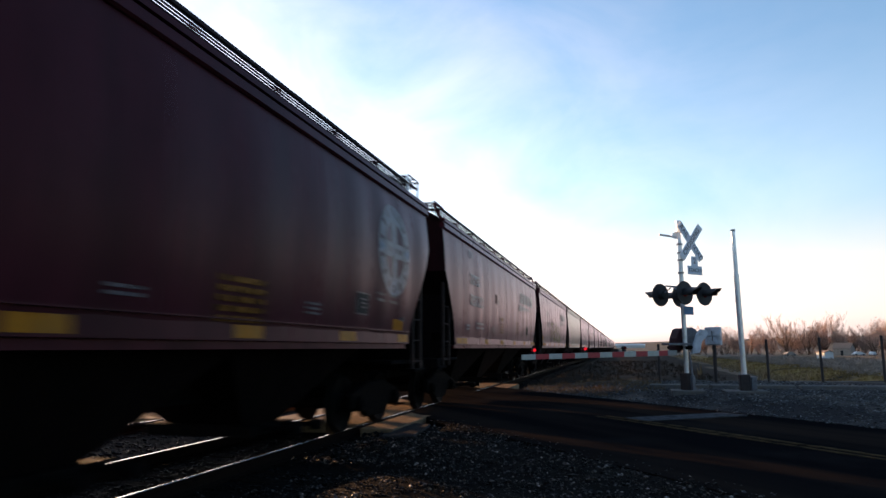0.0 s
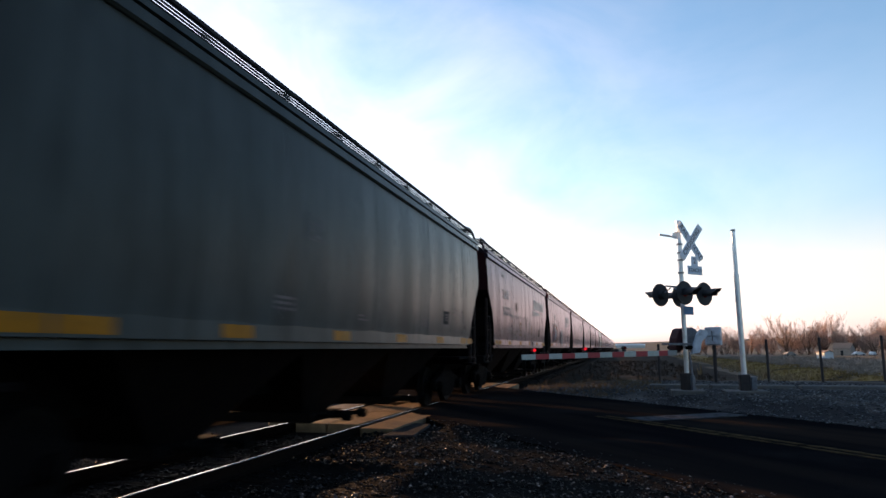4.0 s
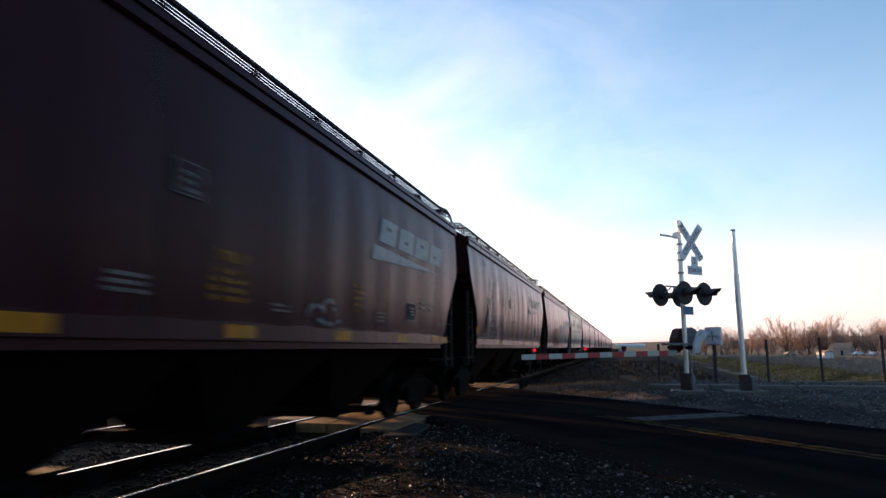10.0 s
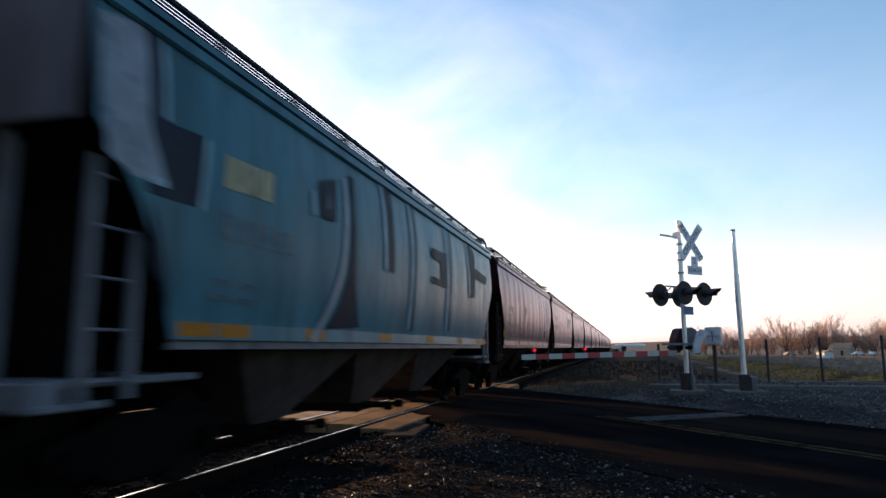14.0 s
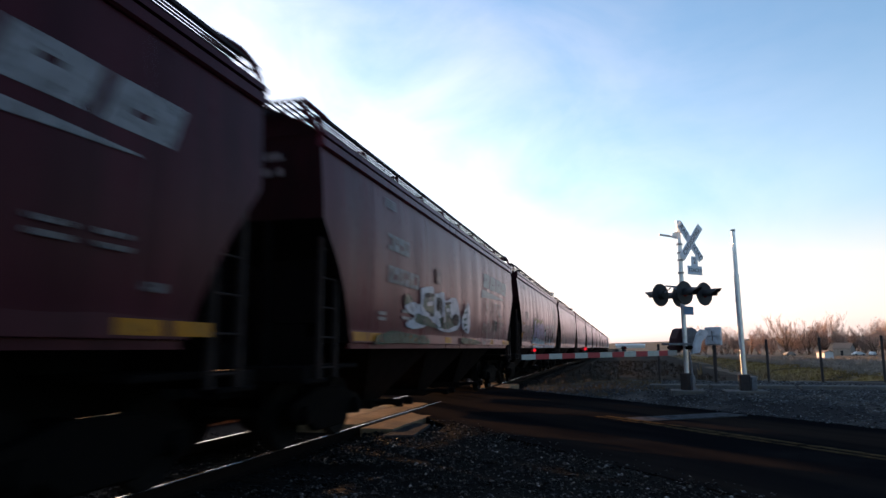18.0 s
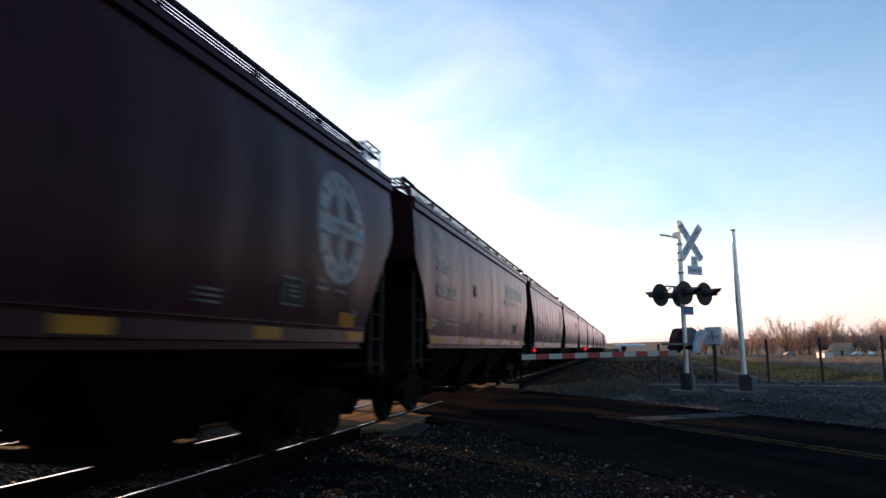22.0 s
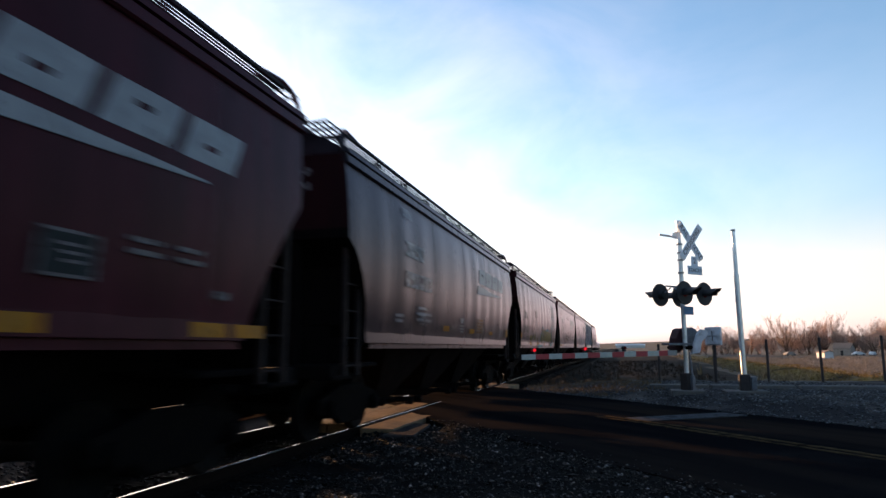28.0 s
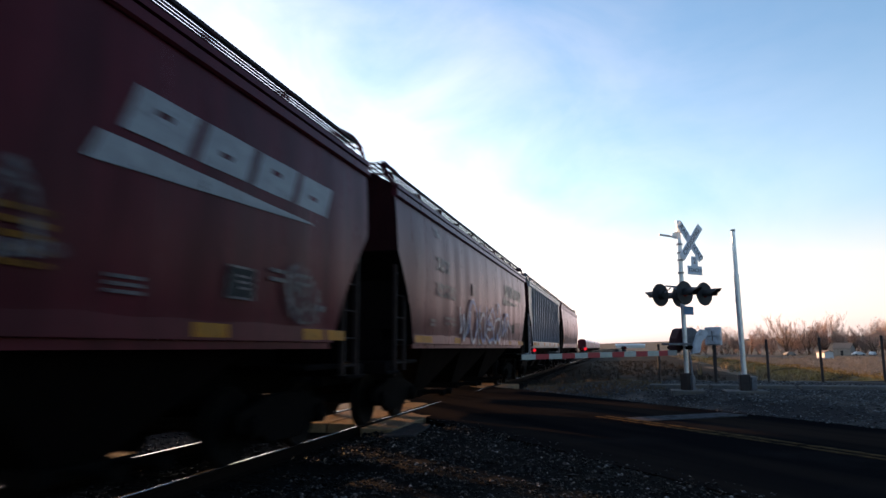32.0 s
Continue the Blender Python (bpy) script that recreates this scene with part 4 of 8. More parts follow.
def parked_vehicle(px, dist, turn, mat, label, cat):
    x, y = from_eye(px, dist)
    c = thing("parked_car", label, cat, "parked vehicles", at=pose(x, y, land(x, y), 0, 0, turn))
    part("body", Geo().slab([(-2.2, 0.35), (2.2, 0.35), (2.25, 0.75), (1.2, 0.95), (0.7, 1.45), (-1.0, 1.5), (-1.8, 0.98), (-2.2, 0.9)], "y", -0.85, 0.85), mat, c, bevel=0.06)
    part("windscreen", Geo().slab([(1.14, 0.97), (0.72, 1.4), (0.69, 1.38), (1.1, 0.96)], "y", -0.7, 0.7), GLASS_DARK, c, "dark windscreen")
    for sx in (-1.4, 1.4):
        for sy in (-0.86, 0.66):
            part("wheel", Geo().tube((sx, sy, 0.33), (sx, sy + 0.2, 0.33), 0.33, sides=16), MATT_BLACK, c)


parked_vehicle(0.3055, 300, 15, WALL_WHITE, "white car parked beside the sheds", "car")
parked_vehicle(0.322, 302, 60, WALL_WHITE, "pale car parked at the field's edge", "car")
parked_vehicle(0.2225, 290, 20, WALL_TAN, "tan pickup standing among the shrubs", "car")

# a long pale building far down the line
far_hall = thing("warehouse", "long low white warehouse far down the line", "building", at=pose(0, 900, -3.6, 0, 0, 0))
part("wall", Geo().box(-6, 30, -12, 12, -3, 7.5), WALL_WHITE, far_hall)
part("roof", Geo().slab([(-13, 7.5), (13, 7.5), (0, 9.6)], "x", -7, 31), WALL_WHITE, far_hall, "white metal roof")


def tufts(name, count, place, blades, size, mat, label, seed):
    """Low plants, each a bunch of narrow upright blades."""
    r = random.Random(seed)
    g = Geo()
    for _ in range(count):
        spot = place(r)
        if spot is None:
            continue
        x, y, z = spot
        for _ in range(blades):
            a, lean, h = r.uniform(0, 6.28), r.uniform(0.1, 0.7), size * r.uniform(0.5, 1.2)
            w = size * 0.06
            bx, by = x + r.uniform(-0.4, 0.4) * size, y + r.uniform(-0.4, 0.4) * size
            n = len(g.v)
            c, s = math.cos(a), math.sin(a)
            g.v += [(bx - s * w, by + c * w, z - 0.03), (bx + s * w, by - c * w, z - 0.03), (bx + c * lean * h, by + s * lean * h, z + h)]
            g.f.append((n, n + 1, n + 2))
    me = bpy.data.meshes.new(name)
    me.from_pydata(g.v, [], g.f)
    me.materials.append(None)
    return tagged(dress(new(name, me), mat), label, "plants", "", "stuff")


def sage_spot(r):
    x, y = BANK_X - 1 + 62 * r.random() ** 1.5, 62 + 190 * r.random() ** 1.2
    if noise.noise((x * 0.16, y * 0.1, 8)) < -0.15 or math.hypot(x, y) > 255:
        return None
    return x, y, land(x, y)


def bank_spot(r):
    x, y = r.uniform(19.5, 31.0), 52 + 190 * r.random() ** 1.3
    return x, y, land(x, y)


def ditch_spot(r):
    u = r.uniform(0.0, 1.1)
    y = 30 + 220 * u * u
    x = bench_edge(y) + 8 + r.gauss(0, 3.0)
    return x, y, land(x, y)


def verge_spot(r):
    x, y = r.uniform(-3.3, 1.2), r.uniform(19.5, 25)
    q = road_q(x, y)
    if q < 11.6 or q > 15.5:
        return None
    return x, y, max(pad_height(x, y), bed_height(x, y))


tufts("sagebrush_field", 8000, sage_spot, 9, 0.55, SAGE, "low grey-brown sagebrush across the field", 21)
tufts("bank_grass", 11000, bank_spot, 6, 0.3, GRASS, "short yellow-green winter grass on the bank", 22)
tufts("ditch_weeds", 1800, ditch_spot, 9, 0.7, WEED, "dead brown weeds along the ditch", 23)
tufts("verge_weeds", 900, verge_spot, 7, 0.1, WEED, "sparse dry weeds at the road's verge", 24)




def slope_spot(r):
    x, y = r.uniform(-3.2, 5.5), r.uniform(26, 90)
    return x, y, max(land(x, y), bed_height(x, y) if x < -0.6 and y < 40 else -9)


tufts("slope_weeds", 800, slope_spot, 8, 0.26, SAGE_DARK, "dark dead brush on the embankment's slope", 25)
# ---- the train ----
HALF = 1.53          # half of the body's width
EAVE = 4.24
BULGE = 0.095        # how far the curved side stands out at mid-height
ARCH = [(HALF, EAVE), (1.4, EAVE + 0.12), (1.1, EAVE + 0.28), (0.75, EAVE + 0.44), (0.3, EAVE + 0.55)]     # half of the roof's cross-section
SILL_LO, SILL_HI = 1.45, 1.66
SPEED = 12.2
PITCH = 17.7
# where each car's rear end stands at the start, past an even spacing
OFFSETS = [-0.1, 0.48, 0.95, 0.7, 0.4, 0.6, 0.95, 0.5, 1.05, 1.0, 0.6, 0.8, 0.6, 0.5, 0.7, 0.55, 0.15, 0.2, -0.05, -0.35, -1.85, -1.98, -2.42, -2.15, -3.4, -2.7]
GAP = 1.36
# a few couplings stand wider apart
WIDER = {2: 0.2, 6: 0.3, 7: 0.2, 13: 0.12, 21: 0.2, 22: 0.28}


@functools.lru_cache(None)
def cut(kind):
    """How far the side's ends are cut back, from the top downwards: (inset, height)."""
    if kind == "straight":
        return ((0.0, EAVE), (0.06, 3.1), (0.52, 2.58), (0.86, 2.1), (1.04, 1.75), (1.15, SILL_LO))
    if kind == "round":
        return ((0.0, EAVE), (0.02, 3.34), (0.2, 3.08), (0.46, 2.78), (0.72, 2.42), (0.92, 2.1), (1.06, 1.8), (1.12, SILL_LO))
    return ((0.0, EAVE), (0.0, 2.96), (0.28, 2.78), (0.55, 2.5), (0.76, 2.14), (0.86, 1.8), (0.9, SILL_LO))


def skin(y, z, length, bulge):
    """How far the side sheet stands out past the eave: a convex curve from sill to eave, quilted between the inner ribs."""
    t = max(0.0, min(1.0, (z - 1.6) / 2.5))
    window = 4 * t * (1 - t)
    if not bulge:
        return 0.0
    quilt = 0.011 * math.sin(2 * math.pi * y / 1.24 + 3.2 * noise.noise((y * 0.21, length * 7.3, 0.0))) * (0.65 + 0.9 * noise.noise((y * 0.33, length * 3.1, 4.0)))
    return bulge * window + window ** 0.5 * (bulge / BULGE) ** 0.7 * (quilt + 0.012 * noise.noise((y * 0.9, length * 5.7, z * 0.2)))


@functools.lru_cache(None)
def body_mesh(kind, length, bulge):
    """Side sheets, arched roof and slope-sheet ends as one closed shell."""
    h = length / 2
    edge = cut(kind)
    zs = sorted({z for _, z in edge} | {SILL_LO + (EAVE - SILL_LO) * i / 22 for i in range(23)}, reverse=True)

    def inset(z):
        for (ia, za), (ib, zb) in zip(edge, edge[1:]):
            if za >= z >= zb:
                return ia + (ib - ia) * (za - z) / (za - zb)
        return edge[-1][0]

    g = Geo()
    cols = 96
    near, far = [], []
    for s, rows in ((1, near), (-1, far)):
        for z in zs:
            lim = h - inset(z)
            row = []
            for i in range(cols + 1):
                y = -lim + 2 * lim * i / cols
                row.append(len(g.v))
                g.v.append((s * (HALF + skin(y, z, length, bulge)), y, z))
            rows.append(row)
        for a, b in zip(rows, rows[1:]):
            for i in range(cols):
                g.f.append((a[i], a[i + 1], b[i + 1], b[i]) if s > 0 else (a[i + 1], a[i], b[i], b[i + 1]))
    # ends and floor between the two sides; the shade on ends and slope sheets is painted in
    shaded_low, shaded_top = [], []
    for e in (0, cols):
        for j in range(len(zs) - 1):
            (shaded_low if zs[j] < 3.2 else shaded_top).append(len(g.f))
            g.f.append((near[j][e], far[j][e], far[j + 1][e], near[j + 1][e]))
    shaded_low.append(len(g.f))
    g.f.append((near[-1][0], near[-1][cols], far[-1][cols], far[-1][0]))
    # roof
    rim = []
    for y in (-h, h):
        row = []
        for x, z in ARCH + [(-x, z) for x, z in reversed(ARCH)]:
            g.v.append((x, y, z + 0.002))
            row.append(len(g.v) - 1)
        rim.append(row)
    a, b = rim
    for i in range(len(a) - 1):
        g.f.append((a[i], a[i + 1], b[i + 1], b[i]))
    g.f += [tuple(reversed(a)), tuple(b)]
    me = g.mesh("body", smooth=True)
    me.materials.append(SHADE_DARK)
    me.materials.append(END_SHADE)
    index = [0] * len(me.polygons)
    for i in shaded_top:
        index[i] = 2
    for i in shaded_low:
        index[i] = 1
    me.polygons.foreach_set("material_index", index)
    return me


@functools.lru_cache(None)
def shapes(length):
    """Meshes that all cars of one length share."""
    h = length / 2
    m = {}
    m["chord"] = Geo().slab([(-0.05, EAVE - 0.17), (0.03, EAVE - 0.17), (0.06, EAVE - 0.15), (0.05, EAVE - 0.04), (0.02, EAVE - 0.035), (0.02, EAVE - 0.015), (0.065, EAVE - 0.01), (0.06, EAVE + 0.06), (-0.05, EAVE + 0.08)], "y", -h, h).mesh("top_chord")
    m["chord_lip"] = Geo().box(0.056, 0.085, -h, h, EAVE + 0.05, EAVE + 0.105).mesh("chord_lip")
    m["edge_bar"] = Geo().box(-0.012, 0.012, -h + 0.3, h - 0.3, -0.01, 0.03).mesh("edge_bar")
    m["bar"] = Geo().box(-0.011, 0.011, -h + 0.3, h - 0.3, 0, 0.012).mesh("walkway_bar")
    m["bracket"] = Geo().box(-0.34, 0.3, -0.02, 0.02, -0.035, -0.002).box(0.2, 0.24, -0.025, 0.025, -0.3, -0.03).box(-0.3, -0.26, -0.025, 0.025, -0.22, -0.03).mesh("walkway_bracket")
    m["hatch"] = Geo().slab([(-0.36, EAVE + 0.5), (0.36, EAVE + 0.5), (0.32, EAVE + 0.6), (0.0, EAVE + 0.64), (-0.32, EAVE + 0.6)], "y", -h * 0.46, h * 0.46).mesh("hatch_cover")
    m["rung"] = Geo().tube((0, -0.22, 0), (0, 0.22, 0), 0.014, sides=6).mesh("rung")
    m["ladder_rail"] = Geo().box(-0.03, 0.03, -0.035, 0.035, 0.98, 2.86).mesh("ladder_rail")
    m["centre_sill"] = Geo().box(-0.3, 0.3, -h - 0.2, h + 0.2, 0.72, 1.44).mesh("centre_sill")
    m["end_sill"] = Geo().box(-1.45, 1.45, -0.14, 0.14, 0.94, 1.14).box(-1.48, -1.2, -0.55, 0.14, 0.92, 0.98).box(1.2, 1.48, -0.55, 0.14, 0.92, 0.98).box(-1.42, 1.42, -1.75, -0.14, 1.08, 1.15).mesh("end_sill", bevel=0.015)
    m["end_post"] = Geo().box(-0.05, 0.05, -0.05, 0.05, 1.1, 3.1).mesh("end_post")
    m["coupler"] = Geo().box(-0.11, 0.11, -0.05, 0.36, 0.78, 1.0).box(-0.17, 0.15, 0.36, 0.64, 0.74, 1.04).box(-0.2, -0.08, 0.5, 0.74, 0.76, 1.02).mesh("coupler", bevel=0.03)
    m["hose"] = Geo().pipe([(0.35, 0.1, 0.8), (0.4, 0.3, 0.62), (0.36, 0.5, 0.45), (0.22, 0.66, 0.42), (0.1, 0.72, 0.5)], 0.022).mesh("air_hose")
    bay = Geo()
    top, low = 1.42, 0.36
    ty, by, tx, bx = (length - 6.0) / 6 + 0.2, 0.42, 1.26, 0.55
    n = 0
    bay.v = [(-tx, -ty, top), (tx, -ty, top), (tx, ty, top), (-tx, ty, top), (-bx, -by, low), (bx, -by, low), (bx, by, low), (-bx, by, low)]
    bay.f = [(0, 1, 2, 3), (7, 6, 5, 4), (0, 4, 5, 1), (1, 5, 6, 2), (2, 6, 7, 3), (3, 7, 4, 0)]
    m["bay"] = bay.mesh("hopper_bay")
    m["gate"] = Geo().box(-0.75, 0.75, -0.58, 0.58, 0.26, 0.37).box(-0.8, 0.8, -0.62, -0.54, 0.25, 0.4).mesh("outlet_gate", bevel=0.012)
    m["shaft"] = Geo().tube((-1.2, 0, 0.34), (1.24, 0, 0.34), 0.032).tube((1.16, 0, 0.34), (1.3, 0, 0.34), 0.07, sides=8).mesh("gate_shaft")
    m["side_frame"] = Geo().slab([(-1.15, 0.62), (-1.12, 0.38), (-0.66, 0.36), (-0.42, 0.2), (0.42, 0.2), (0.66, 0.36), (1.12, 0.38), (1.15, 0.62), (0.7, 0.72), (0.45, 0.8), (-0.45, 0.8), (-0.7, 0.72)], "x", -0.07, 0.07).mesh("side_frame", bevel=0.025)
    m["bearing"] = Geo().tube((-0.06, 0, 0.46), (0.13, 0, 0.46), 0.13, sides=14).tube((0.13, 0, 0.46), (0.16, 0, 0.46), 0.085, sides=14).mesh("bearing")
    spring = Geo()
    for i in range(5):
        spring.tube((0, 0, 0.27 + i * 0.065), (0, 0, 0.3 + i * 0.065), 0.07, sides=10)
    m["spring"] = spring.mesh("spring")
    m["bolster"] = Geo().box(-1.05, 1.05, -0.2, 0.2, 0.56, 0.76).mesh("bolster", bevel=0.03)
    wheel = Geo()
    for s in (-1, 1):
        prof = [(s * 0.66, 0.2), (s * 0.665, 0.36), (s * 0.655, 0.43), (s * 0.675, 0.482), (s * 0.705, 0.48), (s * 0.725, 0.459), (s * 0.8, 0.454), (s * 0.802, 0.4), (s * 0.76, 0.34), (s * 0.75, 0.2), (s * 0.8, 0.15), (s * 0.8, 0.09)]
        wheel.lathe(prof, (0, 0, 0), "x", 28)
    wheel.lathe([(-0.98, 0.07), (-0.66, 0.085), (0.66, 0.085), (0.98, 0.07)], (0, 0, 0), "x", 12)
    m["wheelset"] = wheel.mesh("wheelset", smooth=True)
    brake = Geo()
    for i in range(16):
        t0, t1 = 2 * math.pi * i / 16, 2 * math.pi * (i + 1) / 16
        brake.tube((0.27 * math.cos(t0), 0, 0.27 * math.sin(t0)), (0.27 * math.cos(t1), 0, 0.27 * math.sin(t1)), 0.018, sides=5, caps=False)
    for i in range(4):
        t = math.pi * i / 4
        brake.tube((-0.27 * math.cos(t), 0, -0.27 * math.sin(t)), (0.27 * math.cos(t), 0, 0.27 * math.sin(t)), 0.012, sides=5)
    m["brake_wheel"] = brake.mesh("brake_wheel")
    m["lip"] = Geo().box(-0.02, 0.02, -h + 1.2, h - 1.2, 1.385, 1.449).box(-0.05, 0.035, -h + 1.2, h - 1.2, 1.365, 1.385).mesh("lower_flange")
    for key, y0, y1 in (("cross_walk", -0.3, 0.3), ("end_platform", 0.12, 0.74)):
        g = Geo()
        m[key + "_slat"] = Geo().box(-0.009, 0.009, y0, y1, 0, 0.018).mesh("slat")
        for y in (y0, (y0 + y1) / 2, y1):
            g.box(-1.46, 1.46, y - 0.02, y + 0.02, -0.035, 0.0)
        m[key] = g.mesh("end_walkway")
    return m


def tilted_stripe(s0, w):
    """A reflective strip on the sloping sill."""
    g = Geo()
    for s, z in ((s0, SILL_LO + 0.03), (s0 + w, SILL_LO + 0.03), (s0 + w, SILL_LO + 0.165), (s0, SILL_LO + 0.165)):
        g.v.append((0.017 - 0.046 * (z - SILL_LO - 0.015), -s, z))
    g.f = [(0, 1, 2, 3)]
    return g


def flat(points, depth=0.003):
    """A flat mark on the near side, given by (distance from the rear end, height)."""
    g = Geo()
    n = len(points)
    g.v = [(0, -s, z) for s, z in points]
    g.f = [tuple(range(n))]
    return g


def ribbon(g, points, width, taper=0.3):
    """A brush stroke along the points."""
    n = len(points)
    base = len(g.v)
    for i, (s, z) in enumerate(points):
        a, b = points[max(i - 1, 0)], points[min(i + 1, n - 1)]
        ds, dz = b[0] - a[0], b[1] - a[1]
        k = math.hypot(ds, dz) or 1
        w = width * (1 - taper * abs(2 * i / (n - 1) - 1)) / 2
        g.v += [(0, -(s - dz / k * w), z + ds / k * w), (0, -(s + dz / k * w), z - ds / k * w)]
    for i in range(n - 1):
        k = base + 2 * i
        g.f.append((k, k + 1, k + 3, k + 2))


def curve_points(ctrl, n=8):
    out_pts = []
    c = [ctrl[0]] + list(ctrl) + [ctrl[-1]]
    for i in range(1, len(c) - 2):
        p0, p1, p2, p3 = c[i - 1], c[i], c[i + 1], c[i + 2]
        for j in range(n):
            t = j / n
            out_pts.append(tuple(0.5 * (2 * p1[k] + (p2[k] - p0[k]) * t + (2 * p0[k] - 5 * p1[k] + 4 * p2[k] - p3[k]) * t * t + (3 * p1[k] - p0[k] - 3 * p2[k] + p3[k]) * t ** 3) for k in (0, 1)))
    out_pts.append(ctrl[-1])
    return out_pts


# strokes in a unit cell, u to the right (towards the rear end) and v upwards
STROKES = {
    "loop": [(0.1, 0.1), (0.15, 0.8), (0.5, 1.0), (0.85, 0.7), (0.6, 0.4), (0.2, 0.45)],
    "arch": [(0.05, 0.0), (0.1, 0.7), (0.45, 1.0), (0.8, 0.7), (0.9, 0.0)],
    "bowl": [(0.1, 1.0), (0.05, 0.3), (0.4, 0.0), (0.8, 0.2), (0.9, 1.0)],
    "snake": [(0.9, 0.9), (0.4, 1.0), (0.1, 0.7), (0.5, 0.5), (0.9, 0.3), (0.5, 0.0), (0.05, 0.15)],
    "ring": [(0.5, 1.0), (0.1, 0.75), (0.08, 0.25), (0.5, 0.0), (0.9, 0.25), (0.9, 0.75), (0.5, 1.0)],
    "peak": [(0.0, 0.0), (0.25, 0.9), (0.45, 0.2), (0.7, 1.0), (0.95, 0.0)],
    "hook": [(0.1, 0.6), (0.4, 1.0), (0.7, 0.7), (0.6, 0.1), (0.2, -0.2), (0.05, 0.1)],
}


class Car:
    def __init__(self, index, kind, mat, label, frame_mat=None, under=None, bulge=None):
        self.index, self.bulge = index, {"straight": 0.055}.get(kind, BULGE) if bulge is None else bulge
        rear = 13.0 + PITCH * index + OFFSETS[index]
        front = (13.0 + PITCH * (index - 1) + OFFSETS[index - 1] if index else rear - PITCH) + GAP + WIDER.get(index, 0.0)
        self.length = round(rear - front, 2)
        self.start = (rear + front) / 2
        self.mat, self.frame_mat = mat, frame_mat or mat
        self.ob = thing("hopper_car", label, "railcar", "cars of the passing grain train", at=(TRACK_X[0], self.start, 0))
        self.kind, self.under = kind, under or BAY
        self.layer = 0
        self.wheels = []
        self.build()

    def mark(self, name, g, mat, label="", at=0.0):
        """Lays a flat mark a hair proud of the near side; later marks lie over earlier ones."""
        self.layer += 1
        return part(name, self.laid(g, name), mat, self.ob, label, at=(HALF + 0.004 + 0.0007 * self.layer + at, self.length / 2, 0))

    def laid(self, g, name):
        """Bends a flat mark on to the curved side."""
        me = g.mesh(name)
        bm = bmesh.new()
        bm.from_mesh(me)
        bmesh.ops.remove_doubles(bm, verts=bm.verts[:], dist=0.0002)
        for axis, step in ((2, 0.12), (1, 0.22)):
            lo, hi = min(v.co[axis] for v in bm.verts), max(v.co[axis] for v in bm.verts)
            n = int((hi - lo) / step)
            for i in range(n):
                at = Vector((0, 0, 0))
                at[axis] = lo + (hi - lo) * (i + 1) / (n + 1)
                way = Vector((0, 0, 0))
                way[axis] = 1
                bmesh.ops.bisect_plane(bm, geom=bm.verts[:] + bm.edges[:] + bm.faces[:], plane_co=at, plane_no=way)
        for v in bm.verts:
            v.co.x += skin(v.co.y + self.length / 2, v.co.z, self.length, self.bulge)
        flip = [f for f in bm.faces if f.normal.x < 0]
        bmesh.ops.reverse_faces(bm, faces=flip)
        bm.to_mesh(me)
        bm.free()
        me.polygons.foreach_set("use_smooth", [True] * len(me.polygons))
        return me

    def build(self):
        o, m, h = self.ob, shapes(self.length), self.length / 2
        part("body", body_mesh(self.kind, self.length, self.bulge), self.mat, o)
        for s in (1, -1):
            turn = Matrix.Identity(4) if s > 0 else Matrix.Rotation(math.pi, 4, "Z")
            part("top_chord", m["chord"], self.mat, o, at=turn @ Matrix.Translation((HALF, 0, 0)))
            inset = cut(self.kind)[-1][0] + 0.02
            sill = Geo().slab([(HALF - 0.03, SILL_LO), (HALF + 0.012, SILL_LO), (HALF + 0.012, SILL_LO + 0.015), (HALF + 0.003, SILL_HI), (HALF - 0.03, SILL_HI)], "y", -h + inset, h - inset)
            part("side_sill", sill, self.mat, o, at=turn, bevel=0.004)
            if self.kind == "round":
                part("sill_ledge", Geo().box(HALF - 0.02, HALF + 0.05, -h + inset, h - inset, SILL_HI + 0.002, SILL_HI + 0.018), self.mat, o, at=turn)
            part("lower_flange", m["lip"], self.frame_mat, o, at=turn @ Matrix.Translation((HALF - 0.06, 0, 0)))
            for i in range(7 if s > 0 else 3):
                part("walkway_bar", m["bar" if i else "edge_bar"], WALKWAY, o, at=turn @ Matrix.Translation((1.425 - (0.048 if s > 0 else 0.08) * i, 0, EAVE + 0.34)))
            nb = 10
            for i in range(nb):
                y = -h + 0.3 + (length_of(self) - 1.1) * i / (nb - 1)
                part("walkway_bracket", m["bracket"], self.frame_mat, o, at=turn @ Matrix.Translation((1.16, y * s, EAVE + 0.34)))
            if self.bulge:
                for i in range(5):
                    part("panel_seam", self.seam(-h + 1.9 + (self.length - 3.8) * i / 4), self.mat, o, at=turn)
            self.end_rail(s)
            end_turn = turn
            # on most cars, end sill and posts take the painted-in shade colour
            part("end_sill", m["end_sill"], SHADE_DARK if self.frame_mat is self.mat else self.frame_mat, o, at=end_turn @ Matrix.Translation((0, h + 0.02, 0)))
            part("coupler", m["coupler"], BLACK, o, at=end_turn @ Matrix.Translation((0, h + 0.06, 0)))
            part("air_hose", m["hose"], BLACK, o, at=end_turn @ Matrix.Translation((0, h, 0)))
            key = "end_platform" if s < 0 else "cross_walk"
            rise = 0.51 if s > 0 and self.kind == "round" else 0.34
            walkway = part("end_walkway", m[key], WALKWAY, o, at=end_turn @ Matrix.Translation((0, h - (0.55 if rise > 0.4 else 0.3), EAVE + rise)))
            count = 32 if s < 0 else 22
            for i in range(count):
                part("slat", m[key + "_slat"], WALKWAY, walkway, at=(-1.43 + 2.86 * i / (count - 1), 0, 0))
            steps = LADDER if self.frame_mat is self.mat else self.frame_mat
